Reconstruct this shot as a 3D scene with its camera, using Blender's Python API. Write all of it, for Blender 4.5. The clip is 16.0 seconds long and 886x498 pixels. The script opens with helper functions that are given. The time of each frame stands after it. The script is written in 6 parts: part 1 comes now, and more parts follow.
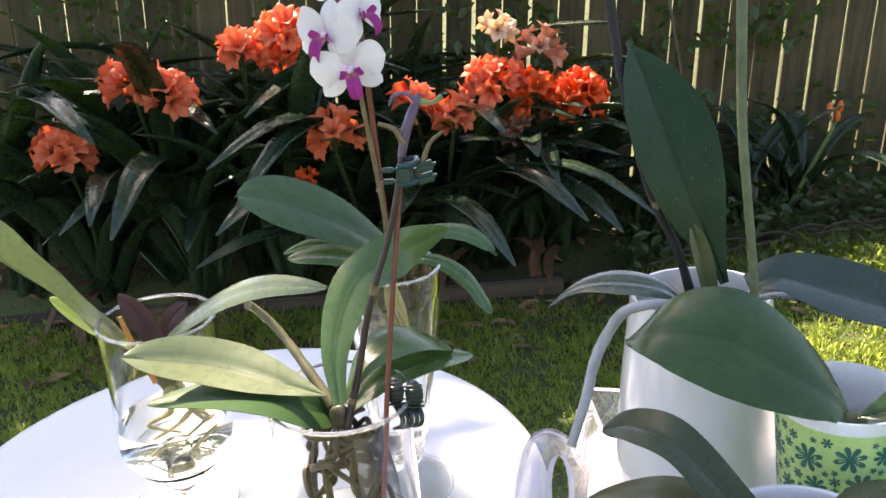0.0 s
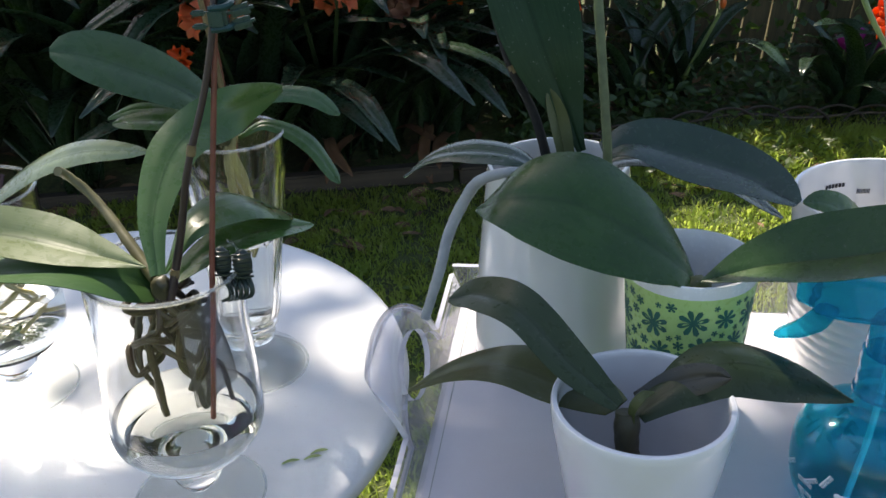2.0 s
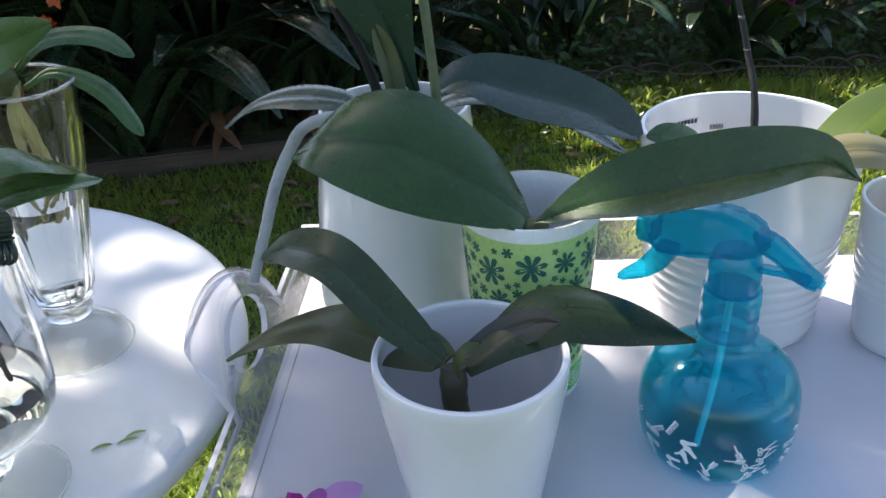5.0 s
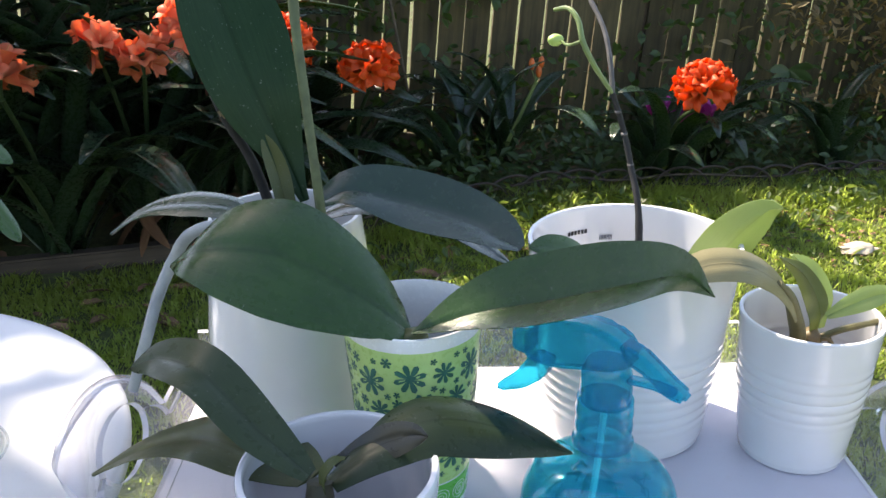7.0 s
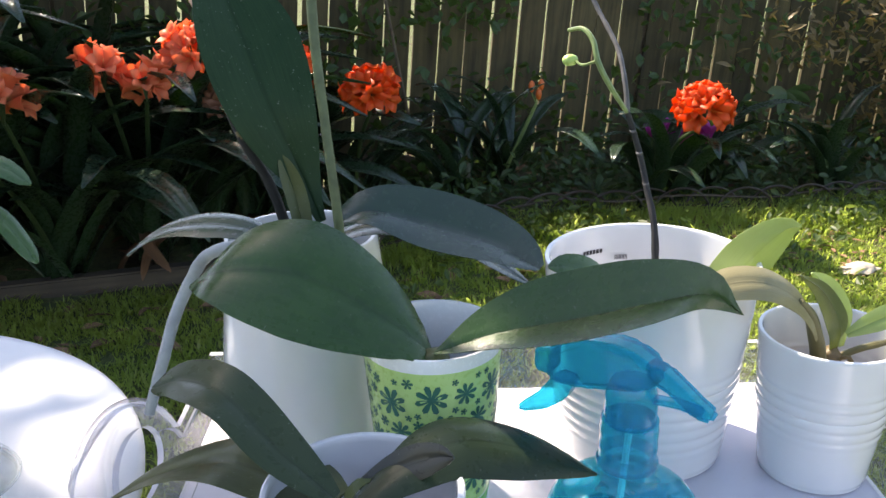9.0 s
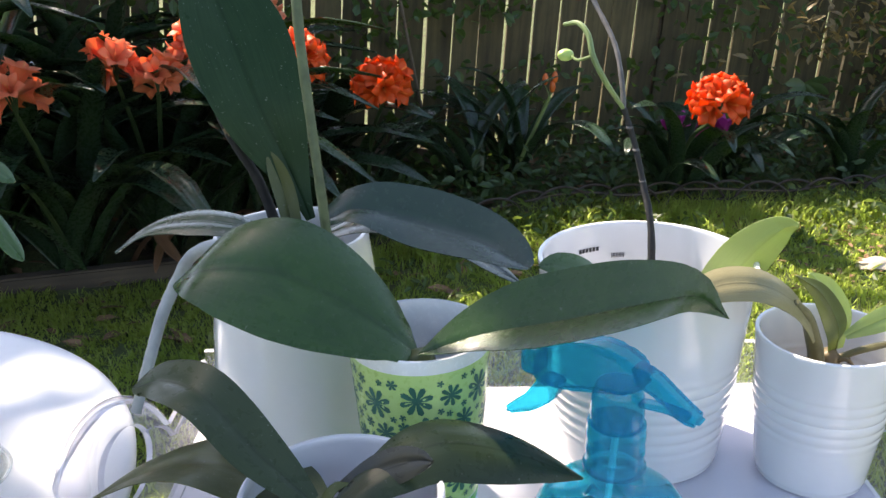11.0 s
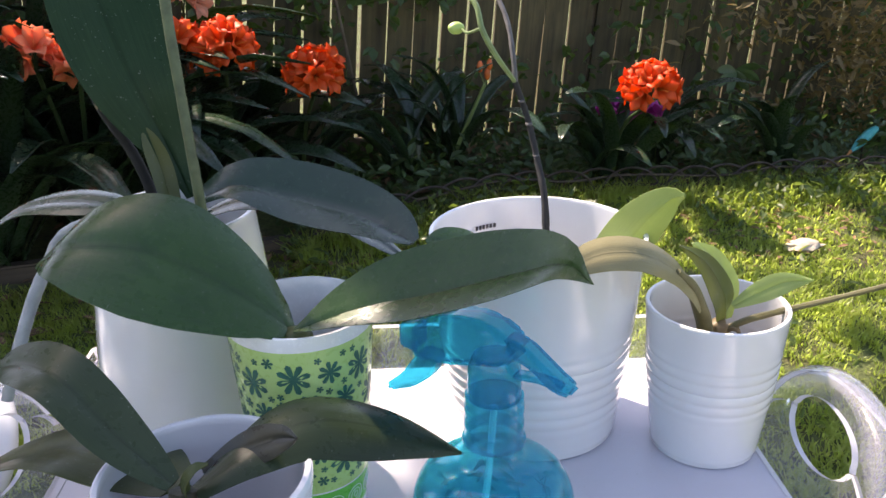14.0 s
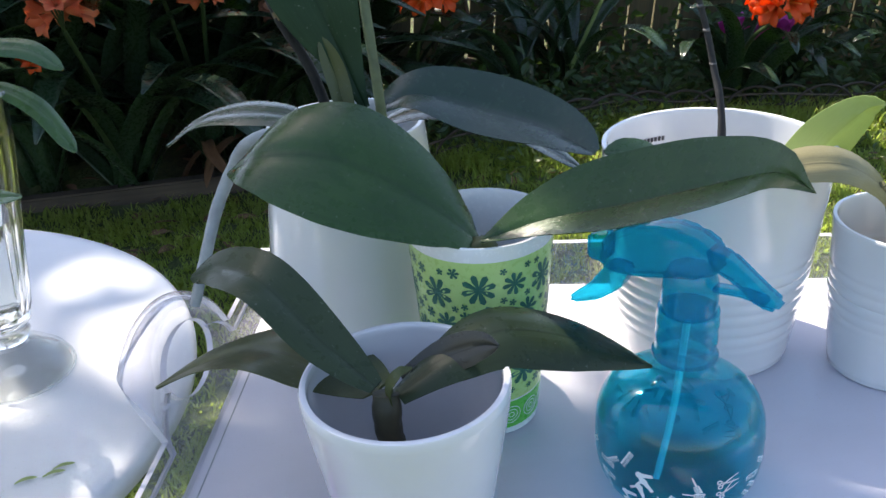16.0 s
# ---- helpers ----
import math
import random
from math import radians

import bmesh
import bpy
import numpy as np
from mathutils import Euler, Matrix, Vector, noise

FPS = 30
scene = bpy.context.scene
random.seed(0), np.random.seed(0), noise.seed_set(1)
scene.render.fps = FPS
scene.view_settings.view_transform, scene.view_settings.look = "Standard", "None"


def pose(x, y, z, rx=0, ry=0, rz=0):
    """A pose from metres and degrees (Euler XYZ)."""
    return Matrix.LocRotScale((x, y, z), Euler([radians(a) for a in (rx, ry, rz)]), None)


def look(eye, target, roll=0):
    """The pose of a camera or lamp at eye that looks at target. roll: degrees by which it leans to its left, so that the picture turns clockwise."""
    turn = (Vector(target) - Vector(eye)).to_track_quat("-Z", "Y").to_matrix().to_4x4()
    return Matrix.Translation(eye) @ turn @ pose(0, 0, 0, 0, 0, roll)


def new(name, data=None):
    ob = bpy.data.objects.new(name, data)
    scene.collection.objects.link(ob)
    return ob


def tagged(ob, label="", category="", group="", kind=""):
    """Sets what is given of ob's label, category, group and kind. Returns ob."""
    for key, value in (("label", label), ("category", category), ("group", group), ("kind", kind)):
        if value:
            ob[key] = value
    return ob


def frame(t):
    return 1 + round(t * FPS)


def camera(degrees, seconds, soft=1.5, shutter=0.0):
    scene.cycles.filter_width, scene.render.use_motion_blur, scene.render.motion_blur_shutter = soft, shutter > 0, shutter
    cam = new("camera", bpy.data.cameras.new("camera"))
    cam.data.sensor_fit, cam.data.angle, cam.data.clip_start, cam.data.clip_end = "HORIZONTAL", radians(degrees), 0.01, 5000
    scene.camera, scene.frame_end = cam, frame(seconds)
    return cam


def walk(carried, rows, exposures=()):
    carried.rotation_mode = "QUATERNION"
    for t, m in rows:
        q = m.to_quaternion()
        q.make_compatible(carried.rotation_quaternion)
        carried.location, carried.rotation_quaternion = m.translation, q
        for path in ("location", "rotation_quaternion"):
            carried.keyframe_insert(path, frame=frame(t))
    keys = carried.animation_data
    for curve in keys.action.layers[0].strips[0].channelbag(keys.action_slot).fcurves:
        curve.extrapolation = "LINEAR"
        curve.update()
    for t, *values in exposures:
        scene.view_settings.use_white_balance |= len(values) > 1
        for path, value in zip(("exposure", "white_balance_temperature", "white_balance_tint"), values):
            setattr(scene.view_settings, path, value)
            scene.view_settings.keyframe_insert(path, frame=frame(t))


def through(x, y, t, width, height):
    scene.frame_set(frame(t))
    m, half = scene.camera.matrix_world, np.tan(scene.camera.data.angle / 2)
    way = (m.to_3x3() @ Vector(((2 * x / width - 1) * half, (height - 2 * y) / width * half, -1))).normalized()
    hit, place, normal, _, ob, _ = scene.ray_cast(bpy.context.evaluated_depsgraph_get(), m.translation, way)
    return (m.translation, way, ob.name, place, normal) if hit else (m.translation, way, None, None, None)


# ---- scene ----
cam = camera(54.3, 16.0)
PATH = [
    (0, (0.0133, 0.0201, 1.0883), (-0.0352, 1.9060, 0.4240), -5.06),
    (0.5, (0.0024, 0.0317, 1.0915), (-0.1268, 1.8989, 0.3866), -5.34),
    (1, (0.0113, 0.0309, 1.0888), (-0.0871, 1.8941, 0.3684), -4.96),
    (1.5, (0.0258, 0.0319, 1.0777), (0.0531, 1.8656, 0.2798), -4.02),
    (2, (0.0534, 0.0432, 1.0542), (0.2102, 1.8206, 0.1506), -2.92),
    (2.5, (0.0775, 0.0635, 1.0338), (0.2875, 1.8065, 0.0757), -2.59),
    (3, (0.0947, 0.0646, 1.0160), (0.3434, 1.7971, 0.0481), -2.60),
    (3.5, (0.1130, 0.0518, 1.0167), (0.4001, 1.7808, 0.0533), -2.31),
    (3.7, (0.1158, 0.0523, 1.0111), (0.4110, 1.7779, 0.0441), -2.56),
    (5.8, (0.1344, 0.0796, 1.0150), (0.5096, 1.8028, 0.0717), -1.86),
    (6, (0.1414, 0.0759, 1.0186), (0.5371, 1.8177, 0.1189), -1.54),
    (6.5, (0.1598, 0.0726, 1.0138), (0.6013, 1.8512, 0.2127), -1.28),
    (7, (0.1629, 0.0623, 1.0185), (0.6494, 1.8464, 0.2568), -0.68),
    (7.5, (0.1591, 0.0592, 1.0182), (0.6773, 1.8445, 0.2805), -0.28),
    (8, (0.1598, 0.0602, 1.0169), (0.6763, 1.8507, 0.2907), -0.48),
    (8.5, (0.1476, 0.0648, 1.0138), (0.6559, 1.8598, 0.2929), -0.73),
    (9, (0.1482, 0.0684, 1.0157), (0.6485, 1.8689, 0.3030), -0.87),
    (11.3, (0.1745, 0.0732, 1.0171), (0.6295, 1.8783, 0.2859), -1.18),
    (11.5, (0.1767, 0.0739, 1.0205), (0.6430, 1.8762, 0.2895), -1.08),
    (12, (0.1877, 0.0725, 1.0158), (0.6840, 1.8692, 0.2906), -0.88),
    (12.5, (0.2056, 0.0637, 1.0091), (0.7369, 1.8468, 0.2753), -1.24),
    (13, (0.2132, 0.0623, 1.0052), (0.7591, 1.8372, 0.2625), -1.39),
    (13.5, (0.2183, 0.0603, 1.0031), (0.7790, 1.8306, 0.2604), -1.17),
    (14, (0.2172, 0.0657, 1.0002), (0.7795, 1.8337, 0.2531), -0.89),
    (14.5, (0.2167, 0.0751, 0.9963), (0.7456, 1.8437, 0.2266), -1.10),
    (15, (0.1949, 0.0822, 0.9944), (0.6507, 1.8546, 0.1876), -1.61),
    (15.5, (0.1721, 0.0802, 0.9927), (0.5531, 1.8464, 0.1353), -2.35),
    (16, (0.1640, 0.0850, 0.9899), (0.4921, 1.8419, 0.0924), -3.28),
]
EXPOSURES = [(0.0, 1.72, 7800, 21), (0.6, 1.45, 7850, 20), (1.5, 0.95, 7500, 15), (2.0, 0.78, 7100, 12), (2.5, 0.82, 6900, 11), (3.5, 0.98, 6850, 11), (6.0, 1.1, 7000, 11), (7.0, 1.42, 7300, 15), (11.8, 1.44, 7350, 16), (13.0, 1.4, 7600, 21), (14.5, 1.32, 7350, 22), (16.0, 1.2, 6800, 13)]
walk(cam, [(t, look(eye, target, roll)) for t, eye, target, roll in PATH], EXPOSURES)

# ---- light: a morning sun behind and to the left, broken up by an unseen tree added over the fence ----
TO_SUN = Vector((-0.084, 0.16, 0.215)).normalized()
world = bpy.data.worlds.new("sky")
scene.world = world
world.use_nodes = True
wn = world.node_tree.nodes
sky = wn.new("ShaderNodeTexSky")
sky.sky_type = 'NISHITA'
sky.sun_disc = False
sky.sun_elevation = math.asin(TO_SUN.z)
sky.sun_rotation = math.atan2(TO_SUN.x, TO_SUN.y)
sky.air_density, sky.dust_density, sky.ozone_density = 1.0, 1.0, 1.0
world.node_tree.links.new(sky.outputs[0], wn["Background"].inputs[0])
wn["Background"].inputs[1].default_value = 0.14
sun_data = bpy.data.lights.new("sun", 'SUN')
sun_data.energy, sun_data.angle, sun_data.color = 5.0, radians(0.5), (1.0, 0.94, 0.84)
sun = new("sun", sun_data)
sun.matrix_world = look(TO_SUN * 20, (0, 0, 0))


# ---- materials ----
def nodes_of(name):
    m = bpy.data.materials.new(name)
    m.use_nodes = True
    t = m.node_tree
    return m, t.nodes, t.links, t.nodes["Principled BSDF"]


def coords(n, l, scale, space="Object"):
    c, mp = n.new("ShaderNodeTexCoord"), n.new("ShaderNodeMapping")
    mp.inputs["Scale"].default_value = scale if hasattr(scale, "__len__") else (scale,) * 3
    l.new(c.outputs[space], mp.inputs[0])
    return mp.outputs[0]


def noise_tex(n, l, vec, scale, detail=4.0, rough=0.6):
    t = n.new("ShaderNodeTexNoise")
    t.inputs["Scale"].default_value, t.inputs["Detail"].default_value, t.inputs["Roughness"].default_value = scale, detail, rough
    if vec is not None:
        l.new(vec, t.inputs["Vector"])
    return t.outputs[0]


def ramp(n, l, fac, stops):
    r = n.new("ShaderNodeValToRGB")
    e = r.color_ramp.elements
    while len(e) < len(stops):
        e.new(0.5)
    for el, (p, c) in zip(e, stops):
        el.position, el.color = p, (*c, 1)
    l.new(fac, r.inputs[0])
    return r.outputs[0]


def mixc(n, l, fac, a, b, mode='MIX'):
    x = n.new("ShaderNodeMix")
    x.data_type, x.blend_type = 'RGBA', mode
    for v, k in ((fac, 0), (a, 6), (b, 7)):
        if hasattr(v, "links"):
            l.new(v, x.inputs[k])
        else:
            x.inputs[k].default_value = v if k == 0 else (*v, 1)
    return x.outputs[2]


def math_node(n, l, op, a, b=0.0):
    x = n.new("ShaderNodeMath")
    x.operation = op
    for v, k in ((a, 0), (b, 1)):
        if hasattr(v, "links"):
            l.new(v, x.inputs[k])
        else:
            x.inputs[k].default_value = v
    return x.outputs[0]


def bump(n, l, p, height, strength, distance=0.001):
    b = n.new("ShaderNodeBump")
    b.inputs["Strength"].default_value, b.inputs["Distance"].default_value = strength, distance
    l.new(height, b.inputs["Height"])
    l.new(b.outputs[0], p.inputs["Normal"])


def see_through(m, n, l, p, colour, amount):
    """Lets light shine through a thin sheet such as a leaf or petal."""
    tr, mx = n.new("ShaderNodeBsdfTranslucent"), n.new("ShaderNodeMixShader")
    if hasattr(colour, "links"):
        l.new(colour, tr.inputs[0])
    else:
        tr.inputs[0].default_value = (*colour, 1)
    mx.inputs[0].default_value = amount
    l.new(p.outputs[0], mx.inputs[1])
    l.new(tr.outputs[0], mx.inputs[2])
    l.new(mx.outputs[0], n["Material Output"].inputs[0])


def plain(name, colour, rough=0.5, metal=0.0, vary=0.12, scale=30.0, bump_amount=0.1, fine=300.0, shine=0.0):
    m, n, l, p = nodes_of(name)
    v = coords(n, l, 1.0)
    dark, light = [tuple(min(1, c * k) for c in colour) for k in (1 - vary, 1 + vary)]
    l.new(ramp(n, l, noise_tex(n, l, v, scale), [(0.3, dark), (0.7, light)]), p.inputs["Base Color"])
    f = noise_tex(n, l, v, fine, 3)
    l.new(ramp(n, l, f, [(0.3, (max(0.02, rough - 0.06),) * 3), (0.7, (rough + 0.06,) * 3)]), p.inputs["Roughness"])
    p.inputs["Metallic"].default_value = metal
    p.inputs["Coat Weight"].default_value = shine
    p.inputs["Coat Roughness"].default_value = 0.08
    if bump_amount:
        bump(n, l, p, f, bump_amount, 0.0006)
    return m


def leaf_material(name, dark, light, through, amount=0.25, rough=0.38, veins=46.0, shine=0.15, spec=0.35):
    """A leaf with a midrib and long fine veins along it, and slow blotches."""
    m, n, l, p = nodes_of(name)
    uv = coords(n, l, 1.0, "UV")
    sep = n.new("ShaderNodeSeparateXYZ")
    l.new(uv, sep.inputs[0])
    off = math_node(n, l, 'ABSOLUTE', math_node(n, l, 'SUBTRACT', sep.outputs[1], 0.5))
    v = coords(n, l, 1.0)
    rnd = n.new("ShaderNodeObjectInfo").outputs["Random"]
    blotch = noise_tex(n, l, v, 38.0, 5)
    base = ramp(n, l, blotch, [(0.15, dark), (0.85, light)])
    fine = noise_tex(n, l, coords(n, l, (3.0, veins, 1.0), "UV"), 1.5, 3)
    base = mixc(n, l, 0.3, base, ramp(n, l, fine, [(0.35, tuple(c * 0.7 for c in dark)), (0.65, tuple(c * 1.15 for c in light))]))
    rib = ramp(n, l, off, [(0.0, (1, 1, 1)), (0.035, (0, 0, 0))])
    base = mixc(n, l, math_node(n, l, 'MULTIPLY', rib, 0.45), base, tuple(c * 0.45 for c in dark))
    slow = noise_tex(n, l, v, 14.0, 3)
    base = mixc(n, l, ramp(n, l, slow, [(0.35, (0, 0, 0)), (0.75, (0.28,) * 3)]), base, tuple(c * k for c, k in zip(light, (1.5, 1.2, 1.1))))
    dust = noise_tex(n, l, v, 420.0, 2)
    base = mixc(n, l, ramp(n, l, dust, [(0.69, (0, 0, 0)), (0.74, (0.3,) * 3)]), base, (0.4, 0.4, 0.36))
    tint = n.new("ShaderNodeHueSaturation")
    l.new(math_node(n, l, 'ADD', math_node(n, l, 'MULTIPLY', rnd, 0.35), 0.82), tint.inputs["Value"])
    l.new(base, tint.inputs["Color"])
    l.new(tint.outputs[0], p.inputs["Base Color"])
    l.new(ramp(n, l, noise_tex(n, l, v, 120.0, 4), [(0.3, (rough - 0.07,) * 3), (0.7, (rough + 0.1,) * 3)]), p.inputs["Roughness"])
    p.inputs["Coat Weight"].default_value = shine
    p.inputs["Specular IOR Level"].default_value = spec
    p.inputs["Coat Roughness"].default_value = 0.16
    groove = mixc(n, l, 0.6, fine, rib)
    bump(n, l, p, groove, 0.25, 0.0008)
    see_through(m, n, l, p, through, amount)
    return m


def petal_material(name, inner, outer, through, amount=0.4):
    m, n, l, p = nodes_of(name)
    uv = coords(n, l, 1.0, "UV")
    sep = n.new("ShaderNodeSeparateXYZ")
    l.new(uv, sep.inputs[0])
    streak = noise_tex(n, l, coords(n, l, (2.0, 18.0, 1.0), "UV"), 2.0, 3)
    base = ramp(n, l, sep.outputs[0], [(0.03, inner), (0.32, outer)])
    base = mixc(n, l, 0.35, base, ramp(n, l, streak, [(0.3, tuple(c * 0.72 for c in outer)), (0.7, outer)]))
    rnd = n.new("ShaderNodeObjectInfo").outputs["Random"]
    tint = n.new("ShaderNodeHueSaturation")
    l.new(math_node(n, l, 'ADD', math_node(n, l, 'MULTIPLY', rnd, 0.3), 0.85), tint.inputs["Value"])
    l.new(base, tint.inputs["Color"])
    l.new(tint.outputs[0], p.inputs["Base Color"])
    p.inputs["Roughness"].default_value = 0.5
    bump(n, l, p, streak, 0.2, 0.0008)
    see_through(m, n, l, p, through, amount)
    return m


def glass_material(name, colour=(1, 1, 1), rough=0.0, ior=1.45):
    m, n, l, p = nodes_of(name)
    p.inputs["Base Color"].default_value = (*colour, 1)
    p.inputs["Transmission Weight"].default_value = 1.0
    p.inputs["IOR"].default_value = ior
    v = coords(n, l, 1.0)
    f = noise_tex(n, l, v, 60.0, 3)
    l.new(ramp(n, l, f, [(0.4, (rough,) * 3), (0.75, (rough + 0.05,) * 3)]), p.inputs["Roughness"])
    bump(n, l, p, noise_tex(n, l, v, 18.0, 1), 0.04, 0.002)
    return m


def clear_material(name, tint, rough=0.03, ior=1.5, body=None, body_amount=0.0):
    """Thin clear glass or plastic: light goes straight through, tinted, and the gloss grows towards the edge."""
    m, n, l, p = nodes_of(name)
    tr, gl, mx, lw = (n.new(k) for k in ("ShaderNodeBsdfTransparent", "ShaderNodeBsdfGlossy", "ShaderNodeMixShader", "ShaderNodeLayerWeight"))
    tr.inputs[0].default_value = (*tint, 1)
    gl.inputs["Roughness"].default_value = rough
    lw.inputs[0].default_value = 0.5
    v = coords(n, l, 1.0)
    b = n.new("ShaderNodeBump")
    b.inputs["Strength"].default_value, b.inputs["Distance"].default_value = 0.06, 0.002
    l.new(noise_tex(n, l, v, 22.0, 2), b.inputs["Height"])
    l.new(b.outputs[0], gl.inputs["Normal"])
    edge = math_node(n, l, 'POWER', lw.outputs["Facing"], 4.0)
    least = ((ior - 1) / (ior + 1)) ** 2
    l.new(math_node(n, l, 'ADD', math_node(n, l, 'MULTIPLY', edge, 0.8), least), mx.inputs[0])
    l.new(tr.outputs[0], mx.inputs[1])
    l.new(gl.outputs[0], mx.inputs[2])
    last = mx.outputs[0]
    if body:
        p.inputs["Base Color"].default_value = (*body, 1)
        p.inputs["Roughness"].default_value = 0.25
        m2 = n.new("ShaderNodeMixShader")
        m2.inputs[0].default_value = body_amount
        l.new(last, m2.inputs[1])
        thin = n.new("ShaderNodeBsdfTranslucent")
        thin.inputs[0].default_value = (*(min(1.0, c * 1.5) for c in body), 1)
        glow = n.new("ShaderNodeMixShader")
        glow.inputs[0].default_value = 0.5
        l.new(p.outputs[0], glow.inputs[1])
        l.new(thin.outputs[0], glow.inputs[2])
        l.new(glow.outputs[0], m2.inputs[2])
        last = m2.outputs[0]
    l.new(last, n["Material Output"].inputs[0])
    return m


def ground_material():
    m, n, l, p = nodes_of("earth")
    v = coords(n, l, 1.0)
    big, small = noise_tex(n, l, v, 3.0, 6), noise_tex(n, l, v, 60.0, 6, 0.7)
    soil = ramp(n, l, small, [(0.3, (0.035, 0.022, 0.013)), (0.55, (0.075, 0.05, 0.03)), (0.75, (0.16, 0.11, 0.065))])
    turf = ramp(n, l, small, [(0.3, (0.045, 0.066, 0.018)), (0.7, (0.15, 0.175, 0.055))])
    l.new(mixc(n, l, ramp(n, l, big, [(0.3, (0, 0, 0)), (0.5, (1, 1, 1))]), soil, turf), p.inputs["Base Color"])
    p.inputs["Roughness"].default_value = 0.95
    bump(n, l, p, small, 0.8, 0.02)
    return m


def grass_material():
    """Blades that differ one from another, with slow yellow and green patches over the lawn."""
    m, n, l, p = nodes_of("grass_blade")
    one = n.new("ShaderNodeNewGeometry").outputs["Random Per Island"]
    blade = ramp(n, l, one, [(0.0, (0.04, 0.08, 0.017)), (0.45, (0.12, 0.185, 0.036)), (0.85, (0.25, 0.29, 0.07)), (1.0, (0.4, 0.34, 0.16))])
    slow = noise_tex(n, l, coords(n, l, 1.0), 4.0, 4)
    l.new(mixc(n, l, ramp(n, l, slow, [(0.38, (0, 0, 0)), (0.66, (0.6,) * 3)]), blade, (0.3, 0.31, 0.075)), p.inputs["Base Color"])
    p.inputs["Roughness"].default_value = 0.45
    see_through(m, n, l, p, (0.4, 0.5, 0.08), 0.3)
    return m


def wood_material(name, dark, light, along=2, scale=1.0):
    m, n, l, p = nodes_of(name)
    s = [26.0 * scale] * 3
    s[along] = 1.6 * scale
    v = coords(n, l, s)
    rnd = n.new("ShaderNodeObjectInfo").outputs["Random"]
    add = n.new("ShaderNodeVectorMath")
    l.new(v, add.inputs[0])
    cx = n.new("ShaderNodeCombineXYZ")
    l.new(math_node(n, l, 'MULTIPLY', rnd, 40.0), cx.inputs[0])
    l.new(cx.outputs[0], add.inputs[1])
    grain = noise_tex(n, l, add.outputs[0], 1.6, 7, 0.65)
    stain = noise_tex(n, l, coords(n, l, 1.0), 4.5, 5)
    base = ramp(n, l, grain, [(0.3, dark), (0.68, light)])
    base = mixc(n, l, ramp(n, l, stain, [(0.42, (0, 0, 0)), (0.7, (0.55,) * 3)]), base, tuple(c * 0.55 for c in dark))
    tint = n.new("ShaderNodeHueSaturation")
    l.new(math_node(n, l, 'ADD', math_node(n, l, 'MULTIPLY', rnd, 0.45), 0.75), tint.inputs["Value"])
    l.new(base, tint.inputs["Color"])
    l.new(tint.outputs[0], p.inputs["Base Color"])
    p.inputs["Roughness"].default_value = 0.85
    bump(n, l, p, grain, 0.5, 0.003)
    return m


def white_top_material(name, colour, rough):
    """White lacquer with faint smears, dust and fine scratches."""
    m, n, l, p = nodes_of(name)
    v = coords(n, l, 1.0)
    smear = noise_tex(n, l, coords(n, l, (5.0, 9.0, 5.0)), 2.0, 5)
    dust = noise_tex(n, l, v, 500.0, 2)
    base = ramp(n, l, smear, [(0.3, tuple(c * 0.93 for c in colour)), (0.65, colour)])
    base = mixc(n, l, ramp(n, l, dust, [(0.66, (0, 0, 0)), (0.74, (0.35,) * 3)]), base, (0.5, 0.47, 0.42))
    l.new(base, p.inputs["Base Color"])
    l.new(ramp(n, l, smear, [(0.3, (rough,) * 3), (0.7, (rough + 0.14,) * 3)]), p.inputs["Roughness"])
    bump(n, l, p, dust, 0.05, 0.0004)
    return m


M_earth = ground_material()
M_grass = grass_material()
n_, l_ = M_grass.node_tree.nodes, M_grass.node_tree.links
see_through(M_grass, n_, l_, n_["Principled BSDF"], (0.6, 0.74, 0.14), 0.56)
M_paling = wood_material("weathered_paling", (0.042, 0.033, 0.015), (0.135, 0.107, 0.047))
M_rail = wood_material("weathered_rail", (0.09, 0.065, 0.04), (0.2, 0.15, 0.095), along=0)
M_sleeper = wood_material("timber_edge", (0.035, 0.026, 0.018), (0.09, 0.065, 0.045), along=0)
M_wire = plain("dark_rusted_metal", (0.05, 0.038, 0.03), 0.5, 0.5, 0.4, 60.0, 0.4)
M_table = white_top_material("white_enamel", (0.74, 0.74, 0.75), 0.28)
M_traytop = white_top_material("white_panel", (0.64, 0.62, 0.68), 0.3)
M_whitepot = plain("white_ceramic", (0.74, 0.74, 0.76), 0.15, vary=0.04, scale=14, bump_amount=0.03, shine=0.8)
M_bigpot = plain("white_glazed_pot", (0.72, 0.73, 0.72), 0.16, vary=0.04, scale=10, bump_amount=0.03, shine=0.9)
M_mugwhite = plain("white_melamine", (0.8, 0.82, 0.82), 0.25, vary=0.04, scale=20, bump_amount=0.03, shine=0.2)
M_muggreen = plain("pale_green_print", (0.44, 0.64, 0.21), 0.3, vary=0.08, scale=16, bump_amount=0.03, shine=0.3)
M_muggrass = plain("bright_green_band", (0.1, 0.5, 0.06), 0.3, vary=0.1, scale=16, bump_amount=0.03, shine=0.3)
M_daisy = plain("dark_green_ink", (0.025, 0.13, 0.09), 0.4, vary=0.15, scale=90, bump_amount=0)
M_label = plain("black_ink", (0.02, 0.02, 0.025), 0.5, vary=0.1, bump_amount=0)
M_glass = glass_material("clear_glass", (0.985, 0.99, 0.985), 0.0, 1.45)
M_rim = clear_material("glass_rim", (0.93, 0.95, 0.94), 0.05, 1.7, (0.8, 0.82, 0.82), 0.22)
